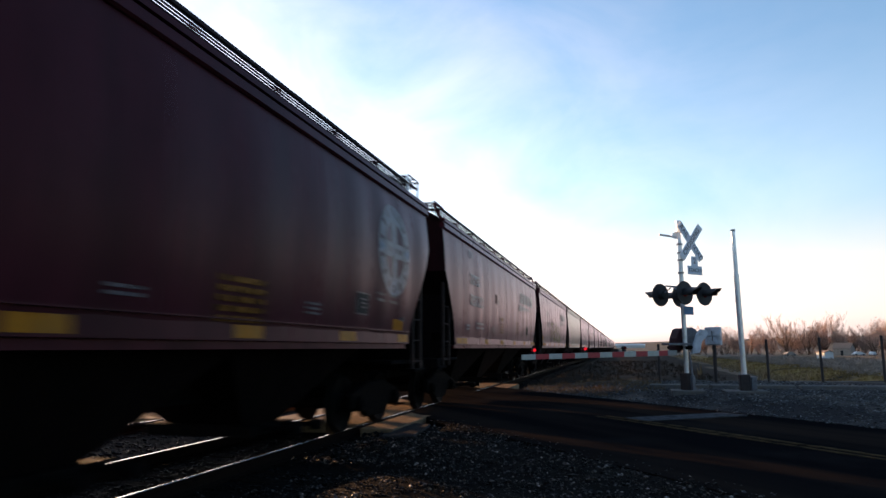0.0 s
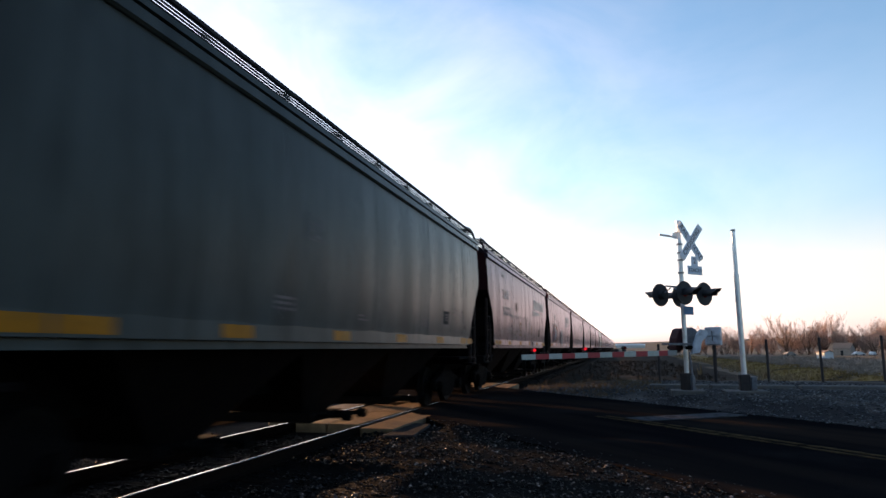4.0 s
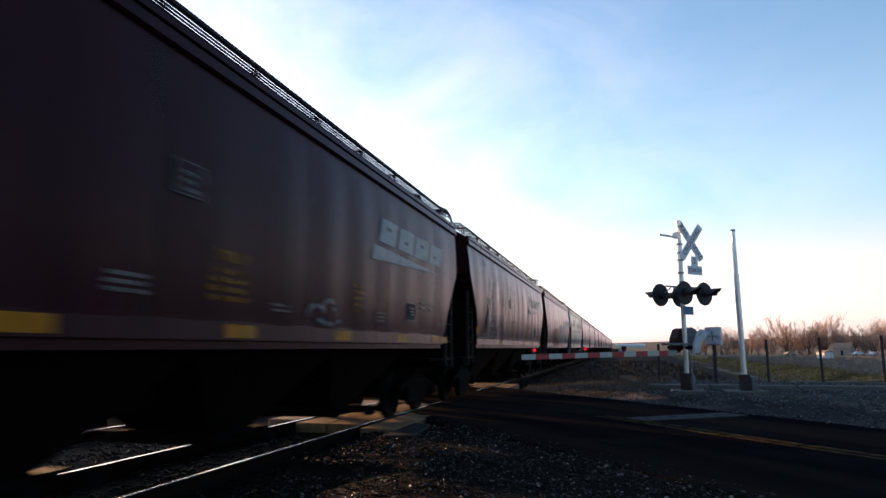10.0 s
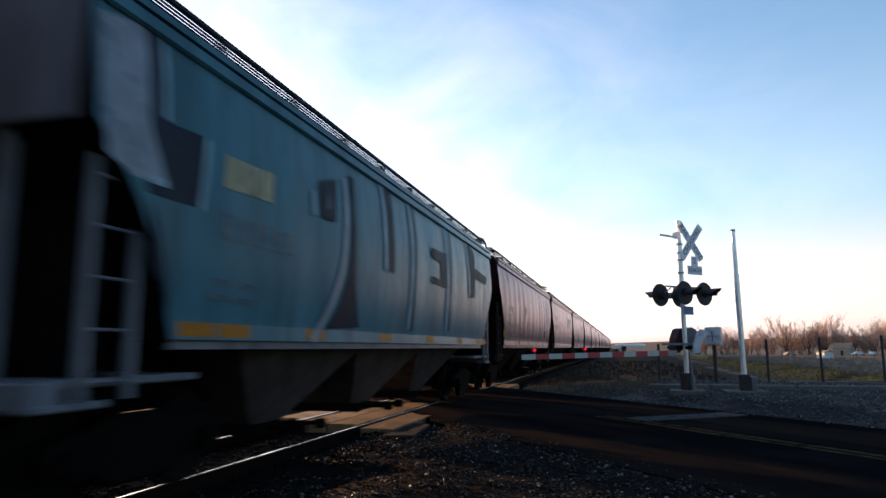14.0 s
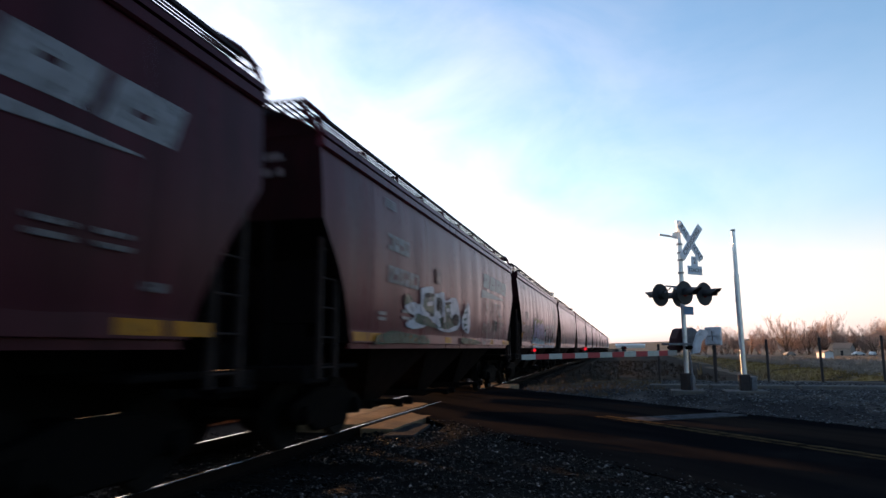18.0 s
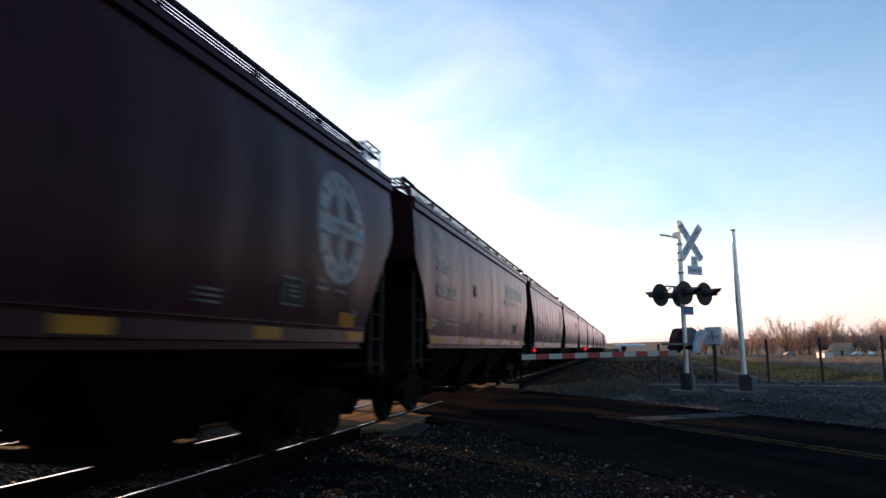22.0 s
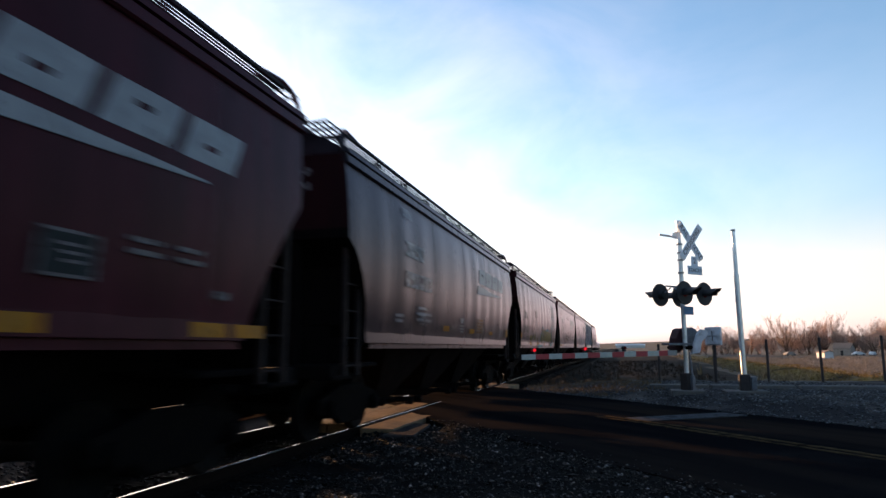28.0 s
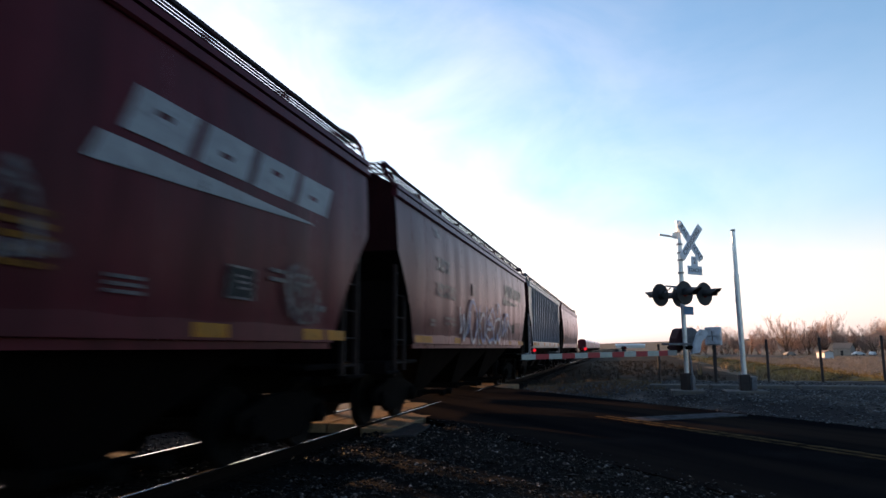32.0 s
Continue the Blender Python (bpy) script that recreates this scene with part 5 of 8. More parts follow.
            for x in (-1, 1):
                ladder = part("ladder", m["ladder_rail"], steps, o, "side ladder at the car's corner", at=end_turn @ Matrix.Translation((x * (HALF - 0.05), h - 0.72, 0)))
                part("ladder_rail", m["ladder_rail"], steps, ladder, at=(0, 0.5, 0))
                for i in range(5):
                    part("rung", m["rung"], steps, ladder, at=(0, 0.25, 1.12 + 0.4 * i))
                part("end_post", m["end_post"], SHADE_DARK if self.frame_mat is self.mat else self.frame_mat, o, at=end_turn @ Matrix.Translation((x * 0.75, h - 0.1, 0)))
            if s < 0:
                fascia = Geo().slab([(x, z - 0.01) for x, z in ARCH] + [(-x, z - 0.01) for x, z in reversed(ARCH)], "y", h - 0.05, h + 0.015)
                part("end_fascia", fascia, END_SHADE if self.mat in (RED_BROWN, BROWN, DARK_BROWN) else self.mat, o, "upright sheet under the end walkway", at=end_turn)
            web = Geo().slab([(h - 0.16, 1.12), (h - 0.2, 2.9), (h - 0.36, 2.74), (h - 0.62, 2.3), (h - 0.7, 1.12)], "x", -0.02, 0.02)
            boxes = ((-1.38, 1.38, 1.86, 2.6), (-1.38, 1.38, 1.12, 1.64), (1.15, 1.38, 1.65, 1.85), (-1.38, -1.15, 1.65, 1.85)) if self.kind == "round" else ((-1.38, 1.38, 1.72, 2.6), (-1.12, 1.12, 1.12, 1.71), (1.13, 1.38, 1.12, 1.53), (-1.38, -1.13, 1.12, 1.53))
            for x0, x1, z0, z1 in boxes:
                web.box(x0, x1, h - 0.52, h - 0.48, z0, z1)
            part("end_web", web, SHADE_DARK, o, "plate under the slope sheet, coloured dark for the shade there", at=end_turn)
            self.bogie(s * (h - 1.52), m)
        part("hatch_cover", m["hatch"], self.mat, o, at=(0, h * 0.48, 0))
        part("hatch_cover", m["hatch"], self.mat, o, at=(0, -h * 0.48, 0))
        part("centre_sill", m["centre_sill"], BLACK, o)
        part("brake_wheel", m["brake_wheel"], DARK_GEAR, o, at=(0.5, -h - 0.14, 2.2))
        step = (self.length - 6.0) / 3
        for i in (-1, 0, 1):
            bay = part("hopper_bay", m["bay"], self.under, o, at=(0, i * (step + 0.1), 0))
            part("outlet_gate", m["gate"], DARK_GEAR, bay, "outlet gate")
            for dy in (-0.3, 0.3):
                part("gate_shaft", m["shaft"], DARK_GEAR, bay, "gate drive shaft", at=(0, dy, 0))
        if self.kind == "round" or self.index in (2, 16):
            s0 = self.length - 1.32
            self.mark("reflector", flat([(s0, 1.76), (s0 + 0.42, 1.76), (s0 + 0.42, 1.97), (s0, 1.97)]), REFLECTOR, "yellow safety square")
        if self.kind == "round":
            self.mark("reflector", flat([(1.56, 1.66), (2.08, 1.66), (2.08, 1.87), (1.56, 1.87)]), REFLECTOR, "yellow safety square")
        # small safety stripes along the sill
        w = 0.57
        if self.kind == "straight":
            places = [0.8, 1.5, 3.7, 6.35, 9.0, 11.65, self.length - 2.42, self.length - 1.8]
        else:
            places = [1.2, 3.7, 6.35, 9.0, 11.65] if self.kind == "round" else []
        for s0 in places:
            if s0 < self.length - 1.3:
                part("reflector", tilted_stripe(s0, w), REFLECTOR, o, "yellow safety stripe", at=(HALF, h, 0))

    def seam(self, y):
        """A flat weld strip that follows the curve of the side."""
        g = Geo()
        zs = [SILL_HI + (EAVE - 0.18 - SILL_HI) * i / 14 for i in range(15)]
        for z in zs:
            x = HALF + skin(y, z, self.length, self.bulge)
            g.v += [(x - 0.004, y - 0.03, z), (x + 0.004, y - 0.012, z), (x + 0.004, y + 0.012, z), (x - 0.004, y + 0.03, z)]
        for i in range(14):
            k = 4 * i
            g.f += [(k + e, k + e + 1, k + e + 5, k + e + 4) for e in range(3)]
        return g

    def end_rail(self, s):
        h = self.length / 2
        z = EAVE + 0.36
        if self.kind == "round" and s < 0:
            return
        for x in (-1, 1):
            g = Geo()
            if self.kind == "straight" and s < 0:
                g.pipe([(x * 1.45, s * (h - 0.35), z - 0.02), (x * 1.45, s * (h + 0.36), z), (x * 1.46, s * (h + 0.44), z - 0.05), (x * 1.47, s * (h + 0.36), z - 0.14), (x * 1.5, s * (h + 0.01), EAVE + 0.03)], 0.034)
            elif self.kind != "round":
                g.pipe([(x * 1.4, s * (h - 0.8), z + 0.01), (x * 1.4, s * (h - 0.3), z + 0.06), (x * 1.42, s * (h - 0.1), z), (x * 1.45, s * (h + 0.02), z - 0.14), (x * 1.48, s * (h + 0.02), EAVE + 0.02)], 0.034)
            else:
                g.pipe([(x * 1.42, s * (h - 0.2), EAVE + 0.52), (x * 1.42, s * (h - 0.2), EAVE + 0.08)], 0.022).pipe([(x * 1.42, s * (h - 0.86), EAVE + 0.5), (x * 1.42, s * (h - 0.86), EAVE + 0.08)], 0.02)
            part("end_handrail", g, self.mat if self.kind != "round" else WHITE_PAINT, self.ob, "roof handrail at the car's end")

    def bogie(self, y, m):
        b = part("bogie", m["bolster"], DARK_GEAR, self.ob, "two-axle bogie", at=(0, y, 0))
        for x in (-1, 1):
            part("side_frame", m["side_frame"], DARK_GEAR, b, at=(x * 1.0, 0, 0))
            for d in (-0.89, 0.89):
                part("bearing", m["bearing"], DARK_GEAR, b, "roller bearing cap", at=pose(x * 1.03, d, 0, 0, 0, 0 if x > 0 else 180))
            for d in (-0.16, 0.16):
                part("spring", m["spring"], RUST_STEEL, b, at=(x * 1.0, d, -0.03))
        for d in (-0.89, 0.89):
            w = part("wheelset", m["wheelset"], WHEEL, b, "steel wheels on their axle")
            w.matrix_parent_inverse = Matrix.Translation((0, d, 0.457))
            self.wheels.append(w)

    # ---- marks on the near side ----
    def emblem_bars(self, mat=STENCIL, s0=1.36, z0=2.98):
        """The road's slanted device: four leaning blocks, each slit across, over a long wedge."""
        pitch = 0.99
        for i in range(4):
            a, lo, hi = s0 + pitch * i, z0 + 0.13, z0 + 0.55
            lean = 0.19
            slit = (lo + hi) / 2 + (0.05 if i % 2 else -0.04)
            for za, zb, ua, ub in ((lo, slit - 0.03, 0.03, 0.87), (slit + 0.03, hi, 0.03, 0.87), (slit - 0.031, slit + 0.031, 0.03, 0.38), (slit - 0.031, slit + 0.031, 0.58, 0.87)):
                la, lb = lean * (hi - za) / (hi - lo), lean * (hi - zb) / (hi - lo)
                self.mark("device_block", flat([(a + la + ua, za), (a + la + ub, za), (a + lb + ub, zb), (a + lb + ua, zb)]), mat, "pale leaning block of a painted device")
        self.mark("device_wedge", flat([(s0 + 0.62, z0 - 0.05), (s0 + 0.66, z0 - 0.03), (s0 + 4.22, z0 + 0.05), (s0 + 4.36, z0 - 0.2)]), mat, "long pale wedge of a painted device")

    def round_emblem(self, mat=STENCIL, s=2.2, z=3.04):
        """A round device: a lettered rim, shown as ticks, about a broad cross."""
        ring = Geo()
        for i in range(48):
            t = 2 * math.pi * i / 48
            ring.v += [(0, -(s + r * math.cos(t)), z + r * math.sin(t)) for r in (0.5, 0.8)]
            ring.f.append((2 * i, (2 * i + 2) % 96, (2 * i + 3) % 96, 2 * i + 1))
        self.mark("emblem_ring", ring, mat, "pale round painted emblem")
        cross = Geo()
        for a, b, c, d in ((-0.54, 0.54, -0.13, 0.13), (-0.13, 0.13, 0.13, 0.54), (-0.13, 0.13, -0.54, -0.13)):
            n = len(cross.v)
            cross.v += [(0, -(s + a), z + c), (0, -(s + b), z + c), (0, -(s + b), z + d), (0, -(s + a), z + d)]
            cross.f.append((n, n + 1, n + 2, n + 3))
        self.mark("emblem_cross", cross, mat)

        def tick(corners):
            self.layer -= 1
            self.mark("emblem_tick", flat(corners), self.mat)

        self.layer += 1
        for i in range(14):
            t = 2 * math.pi * (i + 0.5) / 14
            c, d = math.cos(t), math.sin(t)
            tick([(s + r * c - w * d, z + r * d + w * c) for r, w in ((0.6, 0.035), (0.6, -0.035), (0.73, -0.035), (0.73, 0.035))])
        for i in range(4):
            a = s - 0.34 + 0.19 * i
            tick([(a, z - 0.045), (a + 0.1, z - 0.045), (a + 0.1, z + 0.045), (a, z + 0.045)])

    def rows(self, name, s, z, count, width, height, mat, label, step=None, wobble=0.0, seed=0):
        r = random.Random(seed)
        self.layer += 1
        for i in range(count):
            zz = z - i * (step or height * 1.9)
            w = width * (1 - wobble * r.random())
            outline = [(s + width - w, zz - height), (s + width, zz - height), (s + width, zz), (s + width - w, zz)]
            g = flat(outline)
            self.layer -= 1
            self.mark(name, g, mat, label)

    def block(self, s, z, width, height, mat, turn):
        """One plain block of a row of large marks, with a slot through it."""
        a, b = 0.07, width - 0.07
        c, d = ((0.08, height - 0.06), (0.06, height * 0.55), (height * 0.45, height - 0.05))[turn % 3]
        if turn % 2:
            b = width
        g = Geo()
        for x0, x1, y0, y1 in ((0, width, 0, c), (0, width, d, height), (0, a, c, d)) + (((b, width, c, d),) if b < width else ()):
            n = len(g.v)
            g.v += [(0, -s - x0, z + y0), (0, -s - x1, z + y0), (0, -s - x1, z + y1), (0, -s - x0, z + y1)]
            g.f.append((n, n + 1, n + 2, n + 3))
        self.mark("owner_mark", g, mat, "pale stencilled mark")

    def lettering(self, numbers=True, stripes=True, panel=True, faint=False, shift=0.0):
        """Stencilled data, shown as bars."""
        mat = FADED
        if numbers:
            e = self.length - 2.55 + shift + 0.8 * (self.kind == "round")
            ink = FADED if faint else WORN_STENCIL
            low = 0.48 * (self.kind == "round")
            for i in range(4):
                self.block(e - 1.2 + 0.3 * i, 3.04 - low, 0.24, 0.28, ink, i)
            for i in range(6):
                self.block(e - 1.78 + 0.3 * i, 2.48 - low, 0.23, 0.29, ink, i + 3)
            for s, w, z in ((e - 1.86, 1.02, 2.06), (e - 1.86, 0.42, 1.94), (e - 1.3, 0.46, 1.94), (e, 0.38, 1.97), (e, 0.38, 1.88)):
                self.rows("load_data", s, z - 0.4 * low, 1, w, 0.055, ink, "small stencilled row")
            self.rows("top_mark", e - 0.5, 3.92, 4, 0.56, 0.022, ink, "small stencilled row", 0.045)
            for z in (3.92, 3.7):
                bar = Geo()
                bar.v = [(0.25, -self.length / 2 - 0.004, z), (1.0, -self.length / 2 - 0.004, z), (1.0, -self.length / 2 - 0.004, z + 0.11), (0.25, -self.length / 2 - 0.004, z + 0.11)]
                bar.f = [(0, 1, 2, 3)]
                part("end_mark", bar, FADED, self.ob, "faded stencilled row on the car's end")
        if stripes:
            self.rows("orange_bar", 9.25, 2.34, 1, 0.6, 0.11, ORANGE_MARK, "orange-yellow stencilled bar")
            self.rows("orange_bar", 9.22, 2.16, 4, 0.72, 0.05, ORANGE_MARK, "orange-yellow stencilled bar", 0.09)
            self.rows("orange_bar", 5.95, 2.31, 5, 0.48, 0.045, ORANGE_MARK, "orange-yellow stencilled bar", 0.09)
        self.rows("test_mark", 10.75, 1.98, 3, 0.5, 0.035, mat, "small white stencilled row", 0.065)
        self.rows("test_mark", 8.3, 1.88, 2, 0.42, 0.03, mat, "small white stencilled row", 0.06)
        self.rows("test_mark", 5.0, 1.95, 3, 0.42, 0.03, mat, "small white stencilled row", 0.06)
        if panel:
            self.mark("data_panel", flat([(3.3, 1.87), (3.84, 1.87), (3.84, 2.21), (3.3, 2.21)]), mat, "white-edged data panel")
            self.mark("data_panel_field", flat([(3.33, 1.895), (3.81, 1.895), (3.81, 2.185), (3.33, 2.185)]), DARK_STENCIL)
            self.rows("data_bar", 3.42, 2.12, 3, 0.28, 0.025, FADED, "small stencilled row", 0.06)
            for s in (2.0, 2.6):
                self.rows("test_mark", s, 2.27, 2, 0.4, 0.045, mat, "small white stencilled row", 0.1)
            self.rows("test_mark", 1.55, 1.92, 1, 0.3, 0.08, mat, "small white stencilled block")
            self.mark("notice_panel", flat([(10.1, 2.74), (10.55, 2.74), (10.55, 3.06), (10.1, 3.06)]), mat, "white-edged notice panel")
            self.mark("notice_field", flat([(10.12, 2.755), (10.53, 2.755), (10.53, 3.045), (10.12, 3.045)]), self.mat)
            self.rows("notice_bar", 10.2, 2.97, 3, 0.25, 0.04, FADED, "small stencilled row", 0.075)

    def stroke(self, colour, width, ctrl):
        """One spray stroke along a smooth line of (distance from the rear end, height)."""
        g = Geo()
        ribbon(g, curve_points(ctrl, 6), width, 0.12)
        self.mark("spray_stroke", g, SPRAY[colour], colour.replace("_", " ") + " spray-painted stroke")

    def patch(self, colour, corners):
        """A filled spray shape with a soft, slightly ragged rim."""
        pts = curve_points(list(corners) + [corners[0]], 5)[:-1]
        pts = [(s + 0.025 * noise.noise((s * 9, z * 9, 1)), z + 0.025 * noise.noise((s * 9, z * 9, 5))) for s, z in pts]
        self.mark("spray_fill", flat(pts), SPRAY[colour], colour.replace("_", " ") + " spray-painted shape")

    def panel(self, colour, corners):
        """A filled shape with straight edges."""
        self.mark("painted_shape", flat(list(corners)), SPRAY[colour], colour.replace("_", " ") + " painted shape")

    def scrawl(self, word, s_right, s_left, z0, z1, colour, width, slant=0.0, label="", heavy=False, seed=0):
        """Spray strokes, one cell after another from left to right."""
        r = random.Random(seed + self.index)
        n = len(word)
        cell = (s_left - s_right) / n
        for i, key in enumerate(word):
            pts = curve_points(STROKES[key], 6)
            jig, lean = r.uniform(-0.08, 0.08), r.uniform(-0.35, 0.35)
            flip_u, flip_v = r.random() < 0.5, r.random() < 0.4
            pts = [(1 - u if flip_u else u, 1 - v if flip_v else v) for u, v in pts]
            pts = [(u + lean * (v - 0.5) + 0.1 * math.sin(5 * v + i), v + 0.08 * math.sin(7 * u + 2 * i)) for u, v in pts]
            pts = [(s_left - cell * (i + u * 0.92 + slant * v), z0 + (z1 - z0) * (v + jig)) for u, v in pts]
            g = Geo()
            ribbon(g, pts, width * r.uniform(0.85, 1.15))
            self.mark("spray_stroke", g, SPRAY[colour], label or colour.replace("_", " ") + " spray-painted stroke")

    def blobs(self, s_right, s_left, z0, z1, count, colour, seed=0, rough=0.16, label=""):
        """Filled spray shapes with ragged rims, side by side."""
        r = random.Random(seed * 7 + self.index)
        cell = (s_left - s_right) / count
        for i in range(count):
            cs, cz = s_right + cell * (i + 0.5), (z0 + z1) / 2
            a, b = cell * 0.56, (z1 - z0) / 2
            pts = []
            for k in range(22):
                t = 2 * math.pi * k / 22
                rr = 1 + r.uniform(-rough, rough)
                pts.append((cs + a * rr * math.copysign(abs(math.cos(t)) ** 0.7, math.cos(t)), cz + b * rr * math.copysign(abs(math.sin(t)) ** 0.7, math.sin(t))))
            self.mark("spray_fill", flat(pts), SPRAY[colour], label or colour.replace("_", " ") + " spray-painted shape")


def length_of(car):
    return car.length


def build_train():
    """Every car that comes past, first to last, with its own paint and marks."""
    cars = []

    def car(i, kind, mat, label, **k):
        c = Car(i, kind, mat, label, **k)
        cars.append(c)
        return c

    c = car(0, "round", BROWN, "red-brown covered grain hopper car with a faded round emblem")
    c.round_emblem(WORN_STENCIL)
    c.lettering(numbers=False, stripes=False)
    c.rows("orange_bar", 6.4, 2.1, 5, 0.9, 0.06, ORANGE_MARK, "orange-yellow stencilled notice", 0.1)
    c = car(1, "straight", RED_BROWN, "red-brown covered grain hopper car, its device worn away")
    c.emblem_bars(WORN_STENCIL)
    c.lettering()
    c = car(2, "straight", BROWN, "brown covered grain hopper car with tall lime-yellow graffiti")
    c.emblem_bars(WORN_STENCIL)
    c.lettering()
    c.stroke("lime", 0.155, [(11.94, 2.72), (11.79, 2.37), (11.75, 2.03), (11.72, 1.81)])
    c.stroke("lime", 0.155, [(11.97, 2.7), (11.6, 2.73), (11.31, 2.63), (11.31, 2.38), (11.52, 2.2), (11.73, 2.15)])
    c.stroke("lime", 0.155, [(11.01, 2.75), (10.95, 2.43), (10.93, 2.08), (11.0, 1.88)])
    c.stroke("lime", 0.155, [(10.95, 2.74), (10.46, 2.76), (10.32, 2.55), (10.54, 2.28), (10.85, 2.14)])
    c.stroke("lime", 0.155, [(10.01, 2.49), (10.14, 2.61), (10.36, 2.51), (10.44, 2.16), (10.44, 1.85), (10.24, 1.78), (10.0, 1.91)])
    c.stroke("lime", 0.155, [(9.44, 2.75), (9.42, 2.33), (9.39, 1.88)])
    c.stroke("lime", 0.155, [(9.45, 2.33), (9.75, 2.37), (9.85, 2.14), (9.79, 1.85), (9.6, 1.79), (9.4, 1.95)])
    c.stroke("lime", 0.155, [(8.62, 2.58), (8.72, 2.75), (8.99, 2.78), (9.17, 2.59), (9.01, 2.41), (8.66, 2.33), (8.48, 2.09), (8.67, 1.87), (9.0, 1.82), (9.09, 1.93)])
    c.stroke("lime", 0.155, [(8.42, 2.43), (8.16, 2.59), (7.86, 2.54), (7.68, 2.15), (7.46, 1.79)])
    c.stroke("lime", 0.155, [(7.78, 2.14), (8.2, 2.28), (8.38, 2.06), (8.21, 1.81), (7.82, 1.78), (7.61, 1.92)])
    c.stroke("lime", 0.155, [(7.37, 2.62), (7.32, 2.17), (7.25, 1.78), (6.96, 1.77)])
    c.stroke("lime", 0.155, [(7.06, 2.62), (6.92, 2.2), (6.7, 1.77), (6.6, 2.12), (6.45, 2.64)])
    c.stroke("lime", 0.155, [(6.09, 2.46), (6.27, 2.55), (6.5, 2.33), (6.48, 1.93), (6.25, 1.76), (5.92, 1.83)])
    c.patch("grey", [(5.93, 2.16), (5.43, 2.06), (5.42, 1.82), (5.84, 1.8)])
    c = car(3, "straight", PALE_GREY, "pale grey-green covered grain hopper car, lightly rusted")
    c.lettering(numbers=False, stripes=False, faint=True)
    c = car(4, "straight", CHARCOAL, "charcoal covered grain hopper car with white outline graffiti")
    c.emblem_bars()
    c.lettering()
    c.stroke("grey", 0.1, [(12.03, 2.48), (11.82, 2.56), (11.62, 2.64)])
    c.stroke("grey", 0.1, [(11.72, 2.31), (11.66, 2.44), (11.51, 2.52), (11.34, 2.47), (11.23, 2.25), (11.23, 2.01)])
    c.stroke("grey", 0.1, [(11.23, 2.52), (11.19, 2.4), (11.08, 2.03)])
    c.stroke("grey", 0.1, [(11.08, 2.44), (10.86, 2.54), (10.68, 2.49), (10.65, 2.23), (10.73, 2.02)])
    c.stroke("grey", 0.1, [(10.66, 2.55), (10.49, 2.62), (10.32, 2.56), (10.25, 2.29), (10.33, 2.0)])
    c.stroke("grey", 0.1, [(10.31, 2.47), (9.93, 2.51), (9.52, 2.61)])
    c.stroke("grey", 0.1, [(10.28, 1.98), (9.96, 2.07), (9.43, 2.21)])
    c.stroke("grey", 0.1, [(11.97, 2.14), (11.82, 2.18), (11.67, 2.19), (11.6, 2.1), (11.71, 1.96)])
    c.stroke("grey", 0.1, [(11.93, 1.91), (11.71, 1.96), (11.47, 1.94), (11.28, 1.82), (11.18, 1.64)])
    c.stroke("grey", 0.1, [(11.18, 1.83), (10.91, 1.95), (10.68, 1.97), (10.33, 1.98)])
    c.stroke("grey", 0.1, [(11.14, 1.76), (10.88, 1.8)])
    c.stroke("grey", 0.1, [(10.2, 1.68), (10.11, 1.88), (9.83, 1.99), (9.56, 1.99), (9.24, 1.82), (9.05, 1.64)])
    c.stroke("grey", 0.1, [(10.85, 1.7), (10.71, 1.76), (10.52, 1.7)])
    c.stroke("grey", 0.1, [(11.69, 1.62), (11.65, 1.79)])
    c.stroke("grey", 0.07, [(8.8, 1.68), (8.93, 2.14), (8.89, 2.47), (8.77, 2.59), (8.57, 2.52), (8.4, 2.19), (8.29, 1.77)])
    c.stroke("grey", 0.07, [(8.41, 2.33), (8.35, 2.53), (8.19, 2.57), (8.03, 2.37), (7.96, 1.93)])
    c.stroke("grey", 0.07, [(7.9, 2.08), (7.87, 2.46), (7.74, 2.59), (7.55, 2.5), (7.36, 2.13), (7.31, 1.81)])
    c.stroke("grey", 0.07, [(7.39, 2.28), (7.28, 2.53), (7.09, 2.39), (6.93, 1.91)])
    c.stroke("grey", 0.07, [(6.96, 2.16), (6.86, 2.52), (6.67, 2.43), (6.53, 2.19)])
    c.stroke("grey", 0.07, [(7.76, 1.68), (7.64, 1.88), (7.5, 2.0), (7.27, 1.93), (7.03, 1.71)])
    c.stroke("grey", 0.07, [(6.8, 1.71), (6.66, 1.94), (6.45, 1.98), (6.24, 1.86), (6.11, 1.69)])
    c.stroke("grey", 0.07, [(8.58, 1.76), (8.69, 1.95)])
    c.stroke("grey", 0.07, [(8.6, 1.8), (8.25, 1.82)])
    c.patch("grey", [(6.07, 1.61), (5.67, 1.69), (5.29, 1.62), (5.3, 1.47), (5.89, 1.46)])
    c = car(5, "straight", RED_BROWN, "red-brown covered grain hopper car with a white throw-up")
    c.emblem_bars()
    c.lettering(shift=-0.17)
    c.patch("red", [(14.1, 2.54), (13.88, 2.72), (13.52, 2.74), (12.86, 2.64), (12.12, 2.69), (11.96, 2.31), (12.01, 2.04), (11.99, 1.76), (12.8, 1.73), (13.52, 1.73), (14.02, 1.75), (14.04, 2.09)])
    c.patch("crimson", [(14.05, 2.03), (13.61, 2.15), (13.01, 2.17), (12.28, 2.25), (12.05, 2.13), (11.99, 1.76), (12.8, 1.73), (13.52, 1.73), (14.01, 1.76)])
    c.stroke("worn", 0.2, [(13.75, 2.71), (13.61, 2.71)])
    c.stroke("worn", 0.2, [(13.57, 2.72), (13.42, 2.72)])
